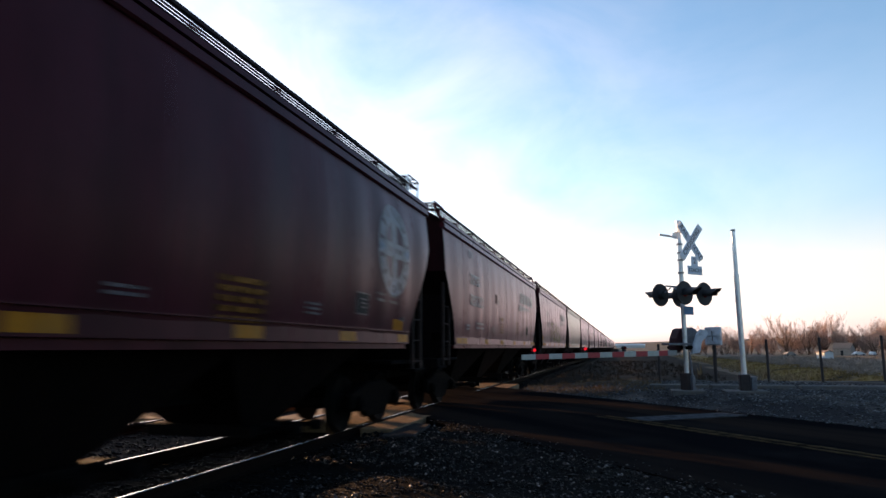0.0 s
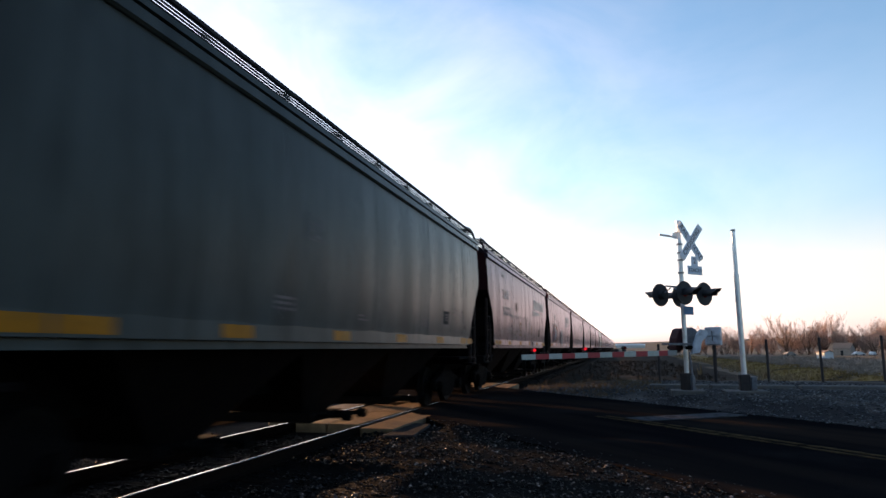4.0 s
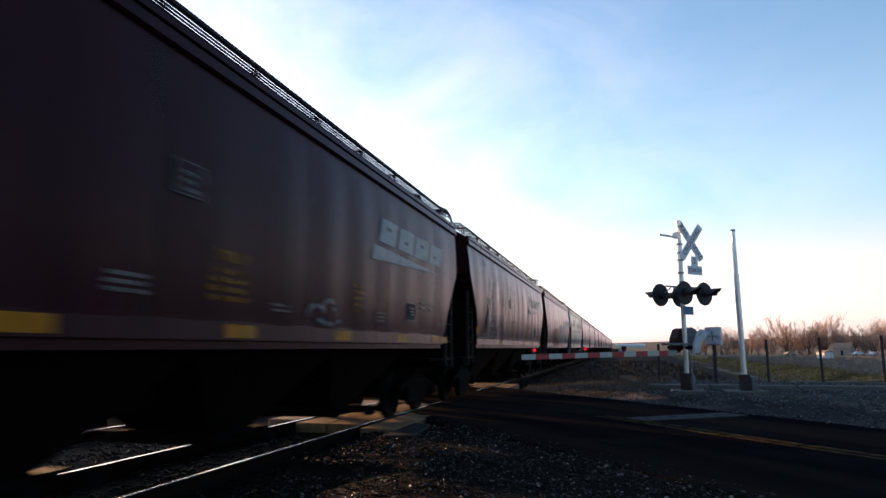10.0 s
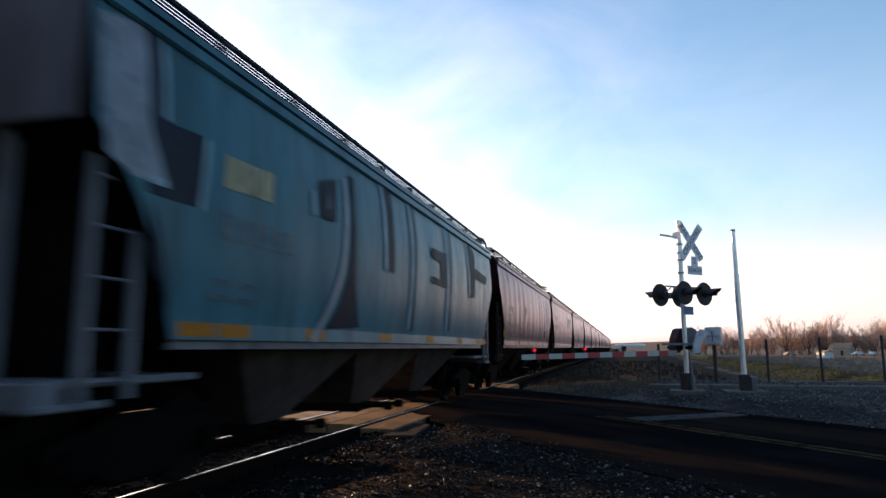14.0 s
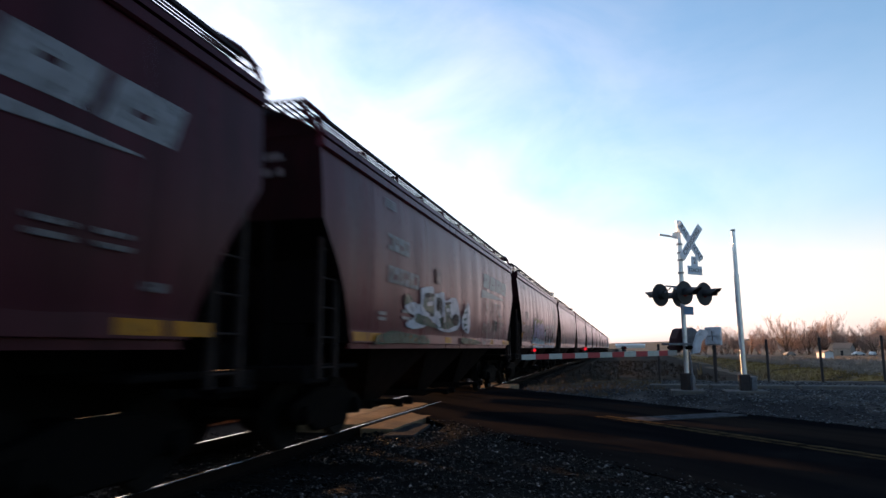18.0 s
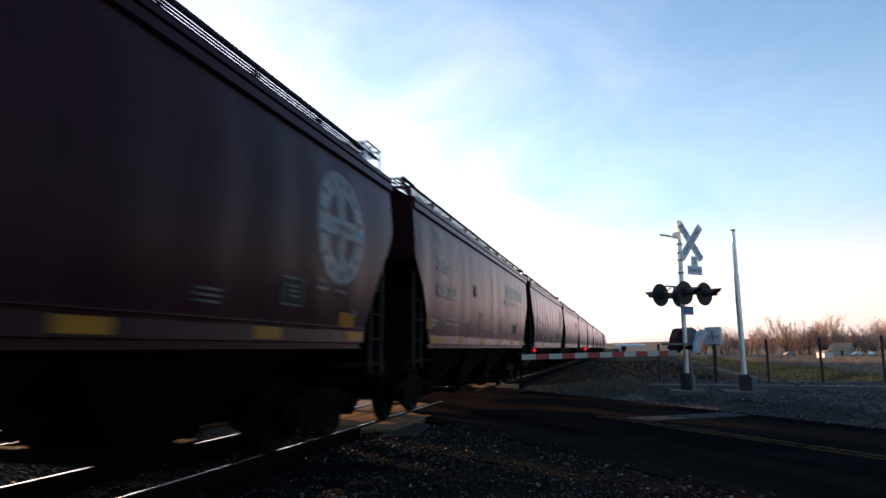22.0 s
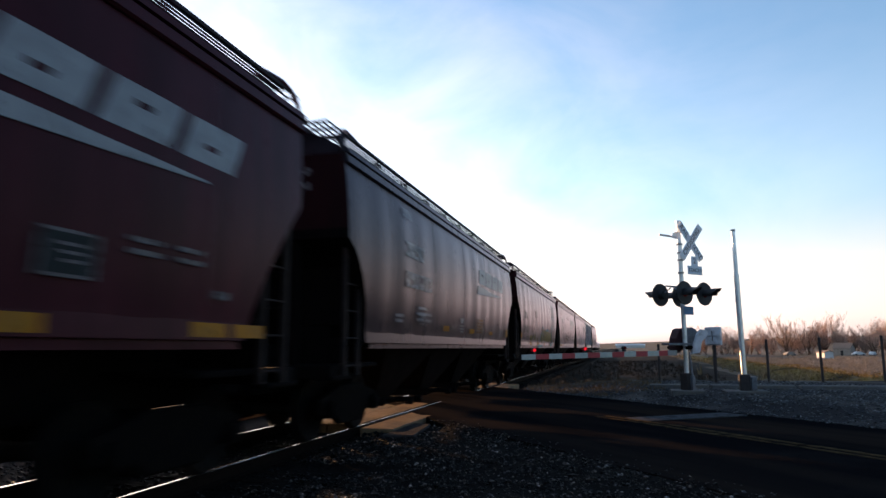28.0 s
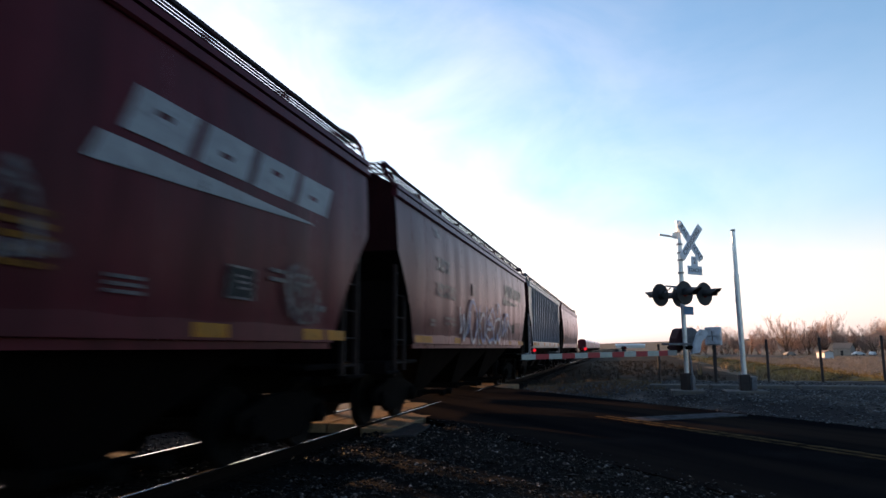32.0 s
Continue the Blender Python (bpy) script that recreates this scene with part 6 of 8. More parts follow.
    c.stroke("worn", 0.2, [(13.34, 2.72), (13.17, 2.72)])
    c.stroke("worn", 0.2, [(13.14, 2.68), (12.96, 2.68)])
    c.stroke("worn", 0.2, [(12.84, 2.7), (12.64, 2.7)])
    c.stroke("worn", 0.2, [(12.56, 2.69), (12.34, 2.7)])
    c.stroke("worn", 0.2, [(12.37, 2.65), (12.13, 2.65)])
    c.stroke("rose", 0.12, [(12.11, 2.58), (12.01, 2.39), (12.0, 2.17)])
    c.stroke("white", 0.2, [(13.74, 1.85), (13.74, 2.13), (13.7, 2.43), (13.49, 2.51), (13.25, 2.42), (13.18, 2.14), (13.38, 1.91), (13.73, 1.82)])
    c.stroke("white", 0.2, [(12.98, 1.84), (12.98, 2.1), (12.98, 2.35)])
    c.stroke("white", 0.2, [(13.0, 2.32), (12.8, 2.41), (12.63, 2.29), (12.65, 2.1), (12.84, 1.98), (12.98, 2.01)])
    c.stroke("white", 0.3, [(14.55, 2.2), (14.52, 2.2)])
    c.patch("slate", [(11.87, 1.91), (11.66, 1.99), (11.34, 2.01), (11.12, 1.92), (11.1, 1.78), (11.4, 1.75), (11.68, 1.75)])
    c.patch("slate", [(11.61, 1.65), (11.42, 1.68), (11.22, 1.63), (11.24, 1.51), (11.47, 1.49)])
    c.patch("worn", [(10.16, 2.22), (9.95, 2.26), (9.65, 2.14), (9.53, 1.85), (9.78, 1.77), (10.03, 1.92)])
    c.patch("worn", [(9.84, 1.61), (9.5, 1.61), (9.49, 1.51), (9.83, 1.51)])
    c.panel("pale", [(9.41, 2.48), (9.17, 2.55), (9.1, 2.48), (8.32, 2.46), (8.2, 2.05), (8.18, 1.73), (8.02, 1.49), (8.8, 1.49), (8.9, 1.67), (9.44, 1.72), (9.43, 2.1)])
    c.stroke("black", 0.08, [(9.21, 2.15), (8.88, 2.13)])
    c.stroke("black", 0.08, [(8.75, 1.93), (8.38, 2.01)])
    c.stroke("black", 0.08, [(9.08, 2.06), (8.86, 2.09)])
    c.stroke("worn", 0.06, [(7.93, 1.82), (7.86, 2.31), (7.75, 2.45), (7.74, 2.16), (7.8, 1.81)])
    c.stroke("worn", 0.06, [(7.55, 2.18), (7.24, 2.33), (6.81, 2.41), (6.21, 2.42)])
    c.stroke("worn", 0.06, [(7.19, 2.12), (6.78, 2.28), (6.44, 2.17), (6.46, 1.89)])
    c.stroke("worn", 0.06, [(6.21, 2.42), (5.94, 2.11), (6.0, 1.85)])
    c.stroke("worn", 0.06, [(7.32, 1.81), (6.67, 1.88)])
    c.stroke("worn", 0.05, [(5.42, 2.24), (4.88, 2.12), (4.37, 2.26)])
    c.stroke("worn", 0.05, [(4.02, 2.0), (3.56, 2.25), (3.19, 2.04)])
    c.stroke("worn", 0.05, [(4.59, 1.81), (3.61, 1.79)])
    c = car(6, "straight", BROWN, "brown covered grain hopper car with small white scribbles")
    c.emblem_bars()
    c.lettering(shift=0.4)
    c.stroke("grey", 0.07, [(8.73, 2.19), (8.46, 2.12), (8.23, 2.29), (7.96, 2.36)])
    c.stroke("grey", 0.07, [(8.5, 1.93), (8.19, 2.11), (7.77, 1.98), (7.32, 1.88)])
    c.stroke("grey", 0.07, [(8.4, 2.24), (8.02, 2.2), (8.15, 1.96)])
    c.stroke("grey", 0.07, [(7.97, 2.4), (7.71, 2.14), (7.95, 1.93)])
    c.stroke("grey", 0.07, [(7.66, 2.35), (7.24, 2.43), (7.51, 2.16)])
    c.stroke("grey", 0.07, [(8.68, 1.99), (7.98, 2.04), (6.91, 2.03)])
    c.stroke("grey", 0.07, [(7.51, 2.16), (7.13, 1.98), (6.81, 2.08)])
    c.stroke("grey", 0.07, [(8.55, 2.11), (8.04, 2.27), (7.53, 2.24)])
    c.stroke("grey", 0.13, [(12.49, 2.27), (12.36, 2.21), (12.09, 2.2), (11.77, 2.25)])
    c.stroke("grey", 0.13, [(12.48, 2.23), (12.51, 1.97), (12.44, 1.69)])
    c.stroke("grey", 0.13, [(11.85, 2.31), (11.68, 2.17), (11.47, 2.05), (11.41, 1.96)])
    c.stroke("grey", 0.13, [(11.77, 2.25), (11.85, 2.05), (11.84, 1.87)])
    c.stroke("grey", 0.13, [(12.32, 2.13), (12.21, 1.88)])
    c.stroke("grey", 0.13, [(12.08, 2.16), (11.99, 1.88)])
    c.patch("grey", [(11.72, 1.74), (11.28, 1.76), (11.33, 1.66), (10.89, 1.61), (11.14, 1.5), (11.46, 1.56)])
    c.patch("grey", [(10.75, 2.18), (10.51, 2.24), (10.42, 2.05), (10.5, 1.75), (10.61, 1.64)])
    c.stroke("grey", 0.06, [(10.74, 1.91), (10.38, 1.91), (9.77, 1.79)])
    c.stroke("grey", 0.06, [(10.65, 1.77), (10.33, 1.7), (10.19, 1.62)])
    c.stroke("grey", 0.06, [(12.44, 1.67), (12.04, 1.69), (11.5, 1.71)])
    c = car(7, "straight", DARK_BROWN, "dark brown covered grain hopper car with a white device")
    c.emblem_bars()
    c.lettering(numbers=False)
    c.stroke("grey", 0.06, [(7.81, 1.77), (7.76, 1.88), (7.61, 1.92), (7.4, 1.9)])
    c.stroke("grey", 0.06, [(7.41, 1.83), (7.37, 1.98), (7.11, 1.99), (6.91, 1.85)])
    c.stroke("grey", 0.06, [(7.56, 1.75), (7.19, 1.69), (6.84, 1.75)])
    c.stroke("grey", 0.06, [(7.12, 1.92), (6.98, 1.81)])
    c = car(8, "round", DARK_BROWN, "dark brown covered grain hopper car with dripping grey paint")
    c.emblem_bars(WORN_STENCIL)
    c.lettering(shift=-0.4)
    c.stroke("grey", 0.26, [(13.98, 3.67), (14.06, 3.32), (14.22, 2.93), (14.29, 2.57)])
    c.stroke("grey", 0.26, [(14.59, 2.42), (14.16, 2.41), (14.35, 2.22), (14.6, 2.13), (14.56, 1.87), (14.51, 1.55)])
    c.stroke("worn", 0.2, [(13.07, 3.59), (12.84, 3.52), (12.91, 3.34)])
    c.stroke("worn", 0.2, [(13.28, 3.5), (13.57, 3.05), (13.77, 2.64), (13.57, 2.22), (13.46, 1.94), (13.55, 1.57)])
    c.stroke("worn", 0.2, [(13.28, 1.8), (12.96, 1.97), (12.76, 1.66)])
    c.stroke("worn", 0.2, [(12.82, 2.86), (12.65, 2.31), (12.75, 1.9)])
    c.stroke("worn", 0.2, [(10.89, 3.75), (11.28, 3.19), (11.25, 2.44)])
    c.stroke("worn", 0.2, [(12.25, 2.52), (11.91, 2.03), (12.03, 1.68)])
    c.stroke("worn", 0.2, [(11.49, 2.33), (11.5, 1.88), (11.78, 1.65)])
    c.stroke("worn", 0.2, [(8.68, 3.62), (8.59, 2.93), (8.77, 2.0), (8.9, 1.66)])
    c.stroke("worn", 0.2, [(10.24, 3.05), (10.3, 2.13), (10.12, 1.79)])
    c.stroke("worn", 0.2, [(7.81, 2.04), (7.88, 1.68)])
    c.stroke("worn", 0.2, [(6.66, 2.35), (6.84, 1.7)])
    c.stroke("worn", 0.2, [(5.53, 3.13), (5.76, 2.14)])
    c.stroke("worn", 0.2, [(4.24, 2.8), (4.24, 2.05)])
    c.stroke("black", 0.12, [(12.16, 3.23), (12.27, 2.69)])
    c.stroke("black", 0.12, [(11.76, 3.02), (11.8, 2.39)])
    c.stroke("black", 0.12, [(9.68, 3.45), (9.76, 2.37)])
    c.stroke("black", 0.12, [(7.63, 3.41), (7.83, 2.28)])
    c.stroke("black", 0.12, [(10.65, 3.5), (10.77, 2.78)])
    c = car(9, "round", BROWN, "brown covered grain hopper car with red, green and blue graffiti")
    c.emblem_bars(z0=2.7)
    c.lettering(numbers=False, stripes=False)
    c.stroke("worn", 0.07, [(15.96, 3.37), (15.67, 3.42), (15.72, 3.29)])
    c.stroke("worn", 0.07, [(15.63, 3.57), (15.54, 3.38), (15.36, 3.32)])
    c.stroke("worn", 0.07, [(15.44, 3.61), (15.15, 3.62), (15.26, 3.41)])
    c.stroke("worn", 0.07, [(15.2, 3.73), (15.0, 3.55), (15.11, 3.36)])
    c.stroke("worn", 0.07, [(15.67, 3.18), (15.36, 3.26), (15.06, 3.22)])
    c.stroke("worn", 0.07, [(15.75, 2.96), (15.64, 2.7)])
    c.stroke("worn", 0.07, [(15.62, 2.92), (15.44, 2.9), (15.51, 2.67)])
    c.stroke("worn", 0.07, [(15.4, 2.94), (15.2, 2.88), (15.23, 2.67)])
    c.stroke("worn", 0.07, [(15.06, 3.05), (14.89, 2.8), (14.71, 2.68)])
    c.stroke("worn", 0.07, [(14.95, 2.93), (14.68, 2.96), (14.72, 2.71)])
    c.stroke("worn", 0.07, [(15.35, 2.51), (15.12, 2.57), (14.8, 2.52)])
    c.patch("red", [(12.39, 2.27), (12.02, 2.37), (11.56, 2.42), (11.41, 2.02), (11.35, 1.63), (11.57, 1.54), (12.44, 1.64), (12.42, 1.92)])
    c.patch("red", [(11.48, 2.38), (10.36, 2.51), (10.2, 2.0), (10.52, 1.54), (11.24, 1.55)])
    c.patch("red", [(10.06, 2.35), (9.5, 2.43), (9.27, 1.93), (8.86, 1.73), (8.9, 1.56), (10.4, 1.54), (10.24, 1.93)])
    c.patch("black", [(12.11, 2.1), (11.9, 2.17), (11.79, 1.98), (12.01, 1.91)])
    c.patch("black", [(11.38, 2.14), (11.03, 2.2), (10.83, 1.89), (11.15, 1.81)])
    c.patch("black", [(12.01, 1.68), (11.72, 1.78), (11.59, 1.6), (11.83, 1.52)])
    c.patch("black", [(10.79, 2.45), (10.4, 2.56), (10.35, 2.45), (10.66, 2.37)])
    c.patch("black", [(9.78, 1.79), (9.57, 1.84), (9.44, 1.56), (9.68, 1.56)])
    c.patch("green", [(12.8, 2.16), (12.57, 2.21), (12.54, 1.91), (12.55, 1.64), (12.91, 1.53), (12.76, 1.8)])
    c.patch("green", [(10.33, 2.29), (10.16, 2.27), (10.06, 2.01), (10.31, 1.94)])
    c.patch("green", [(9.19, 2.3), (8.73, 2.27), (8.62, 1.73), (8.89, 1.84), (9.3, 2.04)])
    c.patch("green", [(11.97, 1.64), (11.79, 1.57), (11.95, 1.52)])
    c.patch("white", [(13.05, 1.55), (12.48, 1.6), (12.4, 1.52), (12.39, 1.4), (13.14, 1.4)])
    c.stroke("grey", 0.06, [(10.22, 1.84), (9.8, 1.86)])
    c.stroke("grey", 0.06, [(11.35, 1.8), (11.32, 1.69)])
    c.stroke("grey", 0.06, [(12.55, 2.19), (12.45, 2.06)])
    c.patch("pale_blue", [(8.15, 2.8), (7.57, 2.81), (6.73, 2.78), (6.49, 2.47), (6.36, 2.15), (6.95, 2.41), (7.41, 2.41), (7.47, 2.16), (7.78, 2.41), (8.16, 2.19), (8.34, 2.27), (8.25, 2.5)])
    c.stroke("pale_blue", 0.24, [(8.24, 2.21), (8.28, 1.82), (8.31, 1.46)])
    c.stroke("pale_blue", 0.24, [(7.83, 2.18), (7.88, 1.79), (8.0, 1.46)])
    c.stroke("pale_blue", 0.24, [(6.96, 2.47), (7.11, 2.02), (7.31, 1.47)])
    c.stroke("pale_blue", 0.24, [(6.36, 2.15), (6.35, 1.82), (6.41, 1.5)])
    c.stroke("sky", 0.08, [(6.11, 1.76), (5.92, 2.05), (5.72, 2.18), (5.66, 1.93), (5.75, 1.56)])
    c.stroke("sky", 0.08, [(6.29, 1.89), (5.86, 1.7), (5.15, 1.88), (5.16, 2.03), (5.54, 1.97), (5.66, 1.56)])
    c.stroke("sky", 0.08, [(7.59, 2.21), (7.75, 2.02), (7.62, 1.92)])
    c.stroke("black", 0.12, [(8.02, 1.99), (7.96, 1.57)])
    c.stroke("black", 0.12, [(7.6, 2.03), (7.58, 1.58)])
    c.stroke("black", 0.12, [(6.7, 2.12), (6.68, 1.61)])
    c.stroke("black", 0.12, [(7.31, 2.18), (7.34, 2.06)])
    c.patch("worn", [(4.69, 1.95), (4.18, 2.06), (4.12, 1.85), (4.57, 1.76)])
    c.patch("worn", [(4.03, 1.94), (3.37, 1.96), (3.38, 1.7), (4.06, 1.68)])
    c.stroke("grey", 0.05, [(3.38, 1.97), (2.89, 1.98)])
    c.stroke("grey", 0.05, [(3.26, 1.65), (2.76, 1.64)])
    c.stroke("grey", 0.05, [(1.8, 2.01), (1.34, 2.02)])
    c.patch("cyan", [(0.77, 3.37), (0.12, 3.4), (-0.03, 2.88), (0.62, 2.87), (1.1, 3.04)])
    c = car(10, "straight", BLUE, "teal-blue covered grain hopper car with huge dark letters", frame_mat=BLUE_GREY, under=PALE_BAY, bulge=BULGE)
    blue_letters(c)
    part("end_sheet", Geo().box(-1.5, 1.5, -c.length / 2 - 0.035, -c.length / 2 - 0.018, 3.1, EAVE - 0.02), BLUE_GREY, c.ob, "pale grey end sheet")
    c = car(11, "round", BROWN, "brown covered grain hopper car with a bold white round emblem")
    c.round_emblem()
    c.lettering(stripes=False)
    c = car(12, "straight", BROWN, "brown covered grain hopper car, its device half rubbed off")
    c.emblem_bars(WORN_STENCIL)
    c.lettering(shift=1.0)
    c = car(13, "straight", RED_BROWN, "red-brown covered grain hopper car with green and white graffiti")
    c.emblem_bars()
    c.lettering(stripes=False)
    c.patch("white", [(11.69, 2.53), (10.87, 2.62), (10.68, 2.49), (9.94, 2.59), (9.8, 2.41), (8.89, 2.54), (8.48, 2.25), (8.32, 1.91), (9.05, 1.74), (10.07, 1.75), (10.88, 1.85), (11.6, 1.75), (12.31, 1.74), (12.51, 1.83), (12.03, 1.96), (12.64, 2.1), (12.13, 2.23), (11.7, 2.22)])
    c.patch("dark_green", [(11.48, 2.37), (10.8, 2.47), (10.68, 2.23), (10.72, 2.02), (11.37, 2.13), (11.54, 2.2)])
    c.patch("dark_green", [(11.89, 2.02), (11.35, 2.04), (10.74, 1.91), (10.08, 1.8), (10.7, 1.79), (11.62, 1.84), (12.01, 1.88)])
    c.patch("dark_green", [(10.32, 2.0), (9.39, 2.09), (8.96, 1.87), (9.88, 1.78)])
    c.patch("dark_green", [(9.83, 2.28), (9.45, 2.36), (9.27, 2.1), (9.72, 2.0)])
    c.patch("dark_green", [(12.68, 2.3), (12.44, 2.37), (12.19, 2.26), (12.41, 2.18), (12.65, 2.16)])
    c.patch("black", [(11.46, 2.44), (10.77, 2.5), (10.72, 2.43), (11.41, 2.38)])
    c.patch("black", [(10.54, 2.43), (10.31, 2.42), (10.31, 2.17), (10.54, 2.17)])
    c.patch("black", [(10.27, 2.42), (10.12, 2.42), (10.08, 2.11), (10.24, 2.12)])
    c.patch("black", [(9.09, 2.12), (8.68, 2.16), (8.45, 2.01), (8.75, 1.88), (9.11, 1.96)])
    c.patch("black", [(9.8, 2.38), (9.34, 2.41), (9.35, 2.36), (9.79, 2.32)])
    c.patch("black", [(11.33, 2.12), (10.77, 2.06), (10.8, 2.01), (11.35, 2.04)])
    c.patch("black", [(10.14, 2.02), (9.94, 2.04), (9.93, 1.81), (10.12, 1.85)])
    c.stroke("white", 0.09, [(11.26, 2.24), (10.81, 2.29)])
    c.stroke("white", 0.09, [(10.51, 2.04), (10.26, 1.76)])
    c.stroke("white", 0.09, [(9.96, 2.38), (9.81, 1.93)])
    c.stroke("white", 0.09, [(9.71, 2.21), (9.36, 2.22)])
    c.stroke("white", 0.09, [(11.66, 2.05), (11.07, 2.03)])
    c.patch("white", [(7.6, 2.53), (7.33, 2.29), (7.33, 1.81), (7.59, 1.74), (8.06, 1.85), (8.2, 2.06), (7.92, 2.3)])
    c.stroke("dark_green", 0.06, [(7.91, 2.23), (7.65, 2.27)])
    c.stroke("dark_green", 0.06, [(8.02, 2.06), (7.7, 2.1)])
    c.stroke("dark_green", 0.06, [(7.98, 1.93), (7.64, 1.95)])
    c.stroke("dark_green", 0.06, [(7.81, 1.82), (7.57, 1.83)])
    c.patch("dark_green", [(13.98, 1.58), (13.29, 1.66), (12.39, 1.64), (11.23, 1.6), (11.05, 1.46), (12.84, 1.47), (13.97, 1.43)])
    c.patch("dark_green", [(8.1, 1.63), (5.94, 1.56), (6.15, 1.47), (8.08, 1.48)])
    c.stroke("grey", 0.1, [(5.24, 2.73), (5.15, 2.49), (5.24, 2.29)])
    c.stroke("grey", 0.1, [(4.97, 2.65), (5.01, 2.45)])
    c.stroke("grey", 0.1, [(4.78, 2.78), (4.54, 2.58), (4.64, 2.29)])
    c.stroke("grey", 0.1, [(4.33, 2.75), (4.14, 2.53), (4.26, 2.26)])
    c.stroke("grey", 0.1, [(3.91, 2.67), (3.64, 2.67), (3.74, 2.39)])
    c.stroke("grey", 0.1, [(3.45, 2.66), (2.95, 2.69), (3.23, 2.45), (2.79, 2.33)])
    c.stroke("grey", 0.1, [(3.65, 2.79), (3.54, 2.26)])
    c.stroke("grey", 0.1, [(5.64, 1.76), (5.63, 1.94), (5.38, 2.05), (5.2, 1.85), (5.24, 1.54), (5.53, 1.53), (5.68, 1.7)])
    c.stroke("grey", 0.1, [(4.99, 1.54), (5.03, 1.93), (4.88, 2.1), (4.68, 1.88), (4.66, 1.52)])
    c.stroke("grey", 0.1, [(4.45, 1.55), (4.47, 1.9), (4.29, 2.05), (4.13, 1.77), (4.14, 1.53)])
    c.stroke("grey", 0.1, [(3.82, 1.57), (3.87, 2.01), (3.65, 2.17), (3.47, 1.88), (3.47, 1.54)])
    c.stroke("grey", 0.1, [(3.09, 1.58), (3.1, 1.9), (2.73, 2.09), (2.68, 1.59)])
    c = car(14, "round", DARK_BROWN, "dark brown covered grain hopper car with lilac and lime graffiti")
    c.round_emblem(WORN_STENCIL)
    c.lettering(stripes=False, shift=0.15)
    for z in (2.02, 2.38):
        c.rows("orange_bar", 15.08, z, 1, 0.55, 0.085, ORANGE_MARK, "orange-yellow stencilled bar")
    c.panel("lime", [(12.7, 1.87), (12.46, 1.93), (12.28, 1.91), (12.29, 1.77), (12.39, 1.66), (12.51, 1.53), (12.62, 1.55), (12.61, 1.72)])
    c.stroke("lime", 0.15, [(12.3, 1.93), (12.22, 2.06), (12.18, 2.19), (12.07, 2.37), (12.0, 2.52), (11.85, 2.64), (11.63, 2.66), (11.4, 2.59), (11.33, 2.48)])
    c.stroke("lime", 0.13, [(11.34, 2.39), (11.2, 2.49), (10.99, 2.57), (10.74, 2.63), (10.57, 2.6), (10.48, 2.53)])
    c.stroke("lime", 0.12, [(10.42, 2.53), (10.2, 2.6), (9.98, 2.65), (9.91, 2.56)])
    c.stroke("lime", 0.12, [(9.83, 2.48), (9.55, 2.61), (9.33, 2.64), (9.14, 2.6)])
    c.stroke("lime", 0.12, [(9.09, 2.67), (8.96, 2.73), (8.71, 2.65), (8.48, 2.57), (8.35, 2.43)])
    c.stroke("lime", 0.1, [(8.27, 1.97), (8.35, 1.82), (8.47, 1.67)])
    c.stroke("lime", 0.09, [(9.57, 1.9), (9.64, 1.81)])
    c.patch("sky", [(12.39, 1.65), (12.22, 1.82), (12.06, 1.89), (11.77, 1.83), (11.69, 1.71), (11.3, 1.83), (10.95, 1.8), (10.28, 1.78), (9.67, 1.78), (8.94, 1.74), (8.09, 1.72), (7.56, 1.59), (8.04, 1.53), (9.6, 1.54), (11.23, 1.56), (12.11, 1.58), (12.44, 1.57)])
    c.panel("white", [(12.19, 1.45), (12.02, 1.47), (11.22, 1.47), (9.92, 1.46), (8.37, 1.45), (8.03, 1.36), (10.21, 1.36), (11.83, 1.37), (12.14, 1.41)])
    c.panel("sky", [(11.69, 1.43), (11.22, 1.45), (10.21, 1.44), (9.59, 1.41), (10.21, 1.36), (11.73, 1.37)])
    # thin white stroke that paints the sheen line along the sill
    c.stroke("white", 0.035, [(12.36, 1.56), (11.34, 1.55), (9.92, 1.53), (8.04, 1.52), (6.46, 1.51), (2.94, 1.5)])
    c.patch("lilac", [(12.09, 2.31), (12.0, 2.46), (11.82, 2.58), (11.57, 2.61), (11.36, 2.55), (11.42, 2.35), (11.43, 2.17), (11.45, 2.05), (11.32, 1.88), (11.53, 1.87), (11.79, 1.9), (11.96, 1.85), (12.2, 1.75), (12.31, 1.7), (12.19, 1.88), (11.95, 2.0), (12.01, 2.16)])
    c.patch("lilac", [(11.27, 2.28), (11.1, 2.36), (10.91, 2.43), (10.58, 2.46), (10.42, 2.32), (10.24, 2.16), (10.24, 1.89), (10.5, 1.8), (10.84, 1.85), (11.03, 1.87), (11.02, 2.06), (11.21, 2.13)])
    c.patch("lilac", [(10.28, 2.37), (10.08, 2.5), (9.87, 2.47), (9.77, 2.32), (9.75, 2.07), (9.61, 1.93), (9.71, 1.81), (10.04, 1.85), (10.21, 2.03), (10.19, 2.2)])
    c.patch("lilac", [(9.75, 2.37), (9.5, 2.52), (9.17, 2.52), (9.02, 2.32), (9.04, 2.08), (9.34, 1.95), (9.59, 2.08), (9.55, 2.23)])
    c.patch("lilac", [(9.0, 2.44), (8.86, 2.57), (8.51, 2.48), (8.26, 2.31), (8.32, 2.01), (8.46, 1.82), (8.87, 1.82), (8.96, 2.05), (8.85, 2.26)])
    c.patch("sky", [(11.29, 1.8), (10.96, 1.85), (10.55, 1.74), (10.23, 1.62), (10.76, 1.58), (11.14, 1.65)])
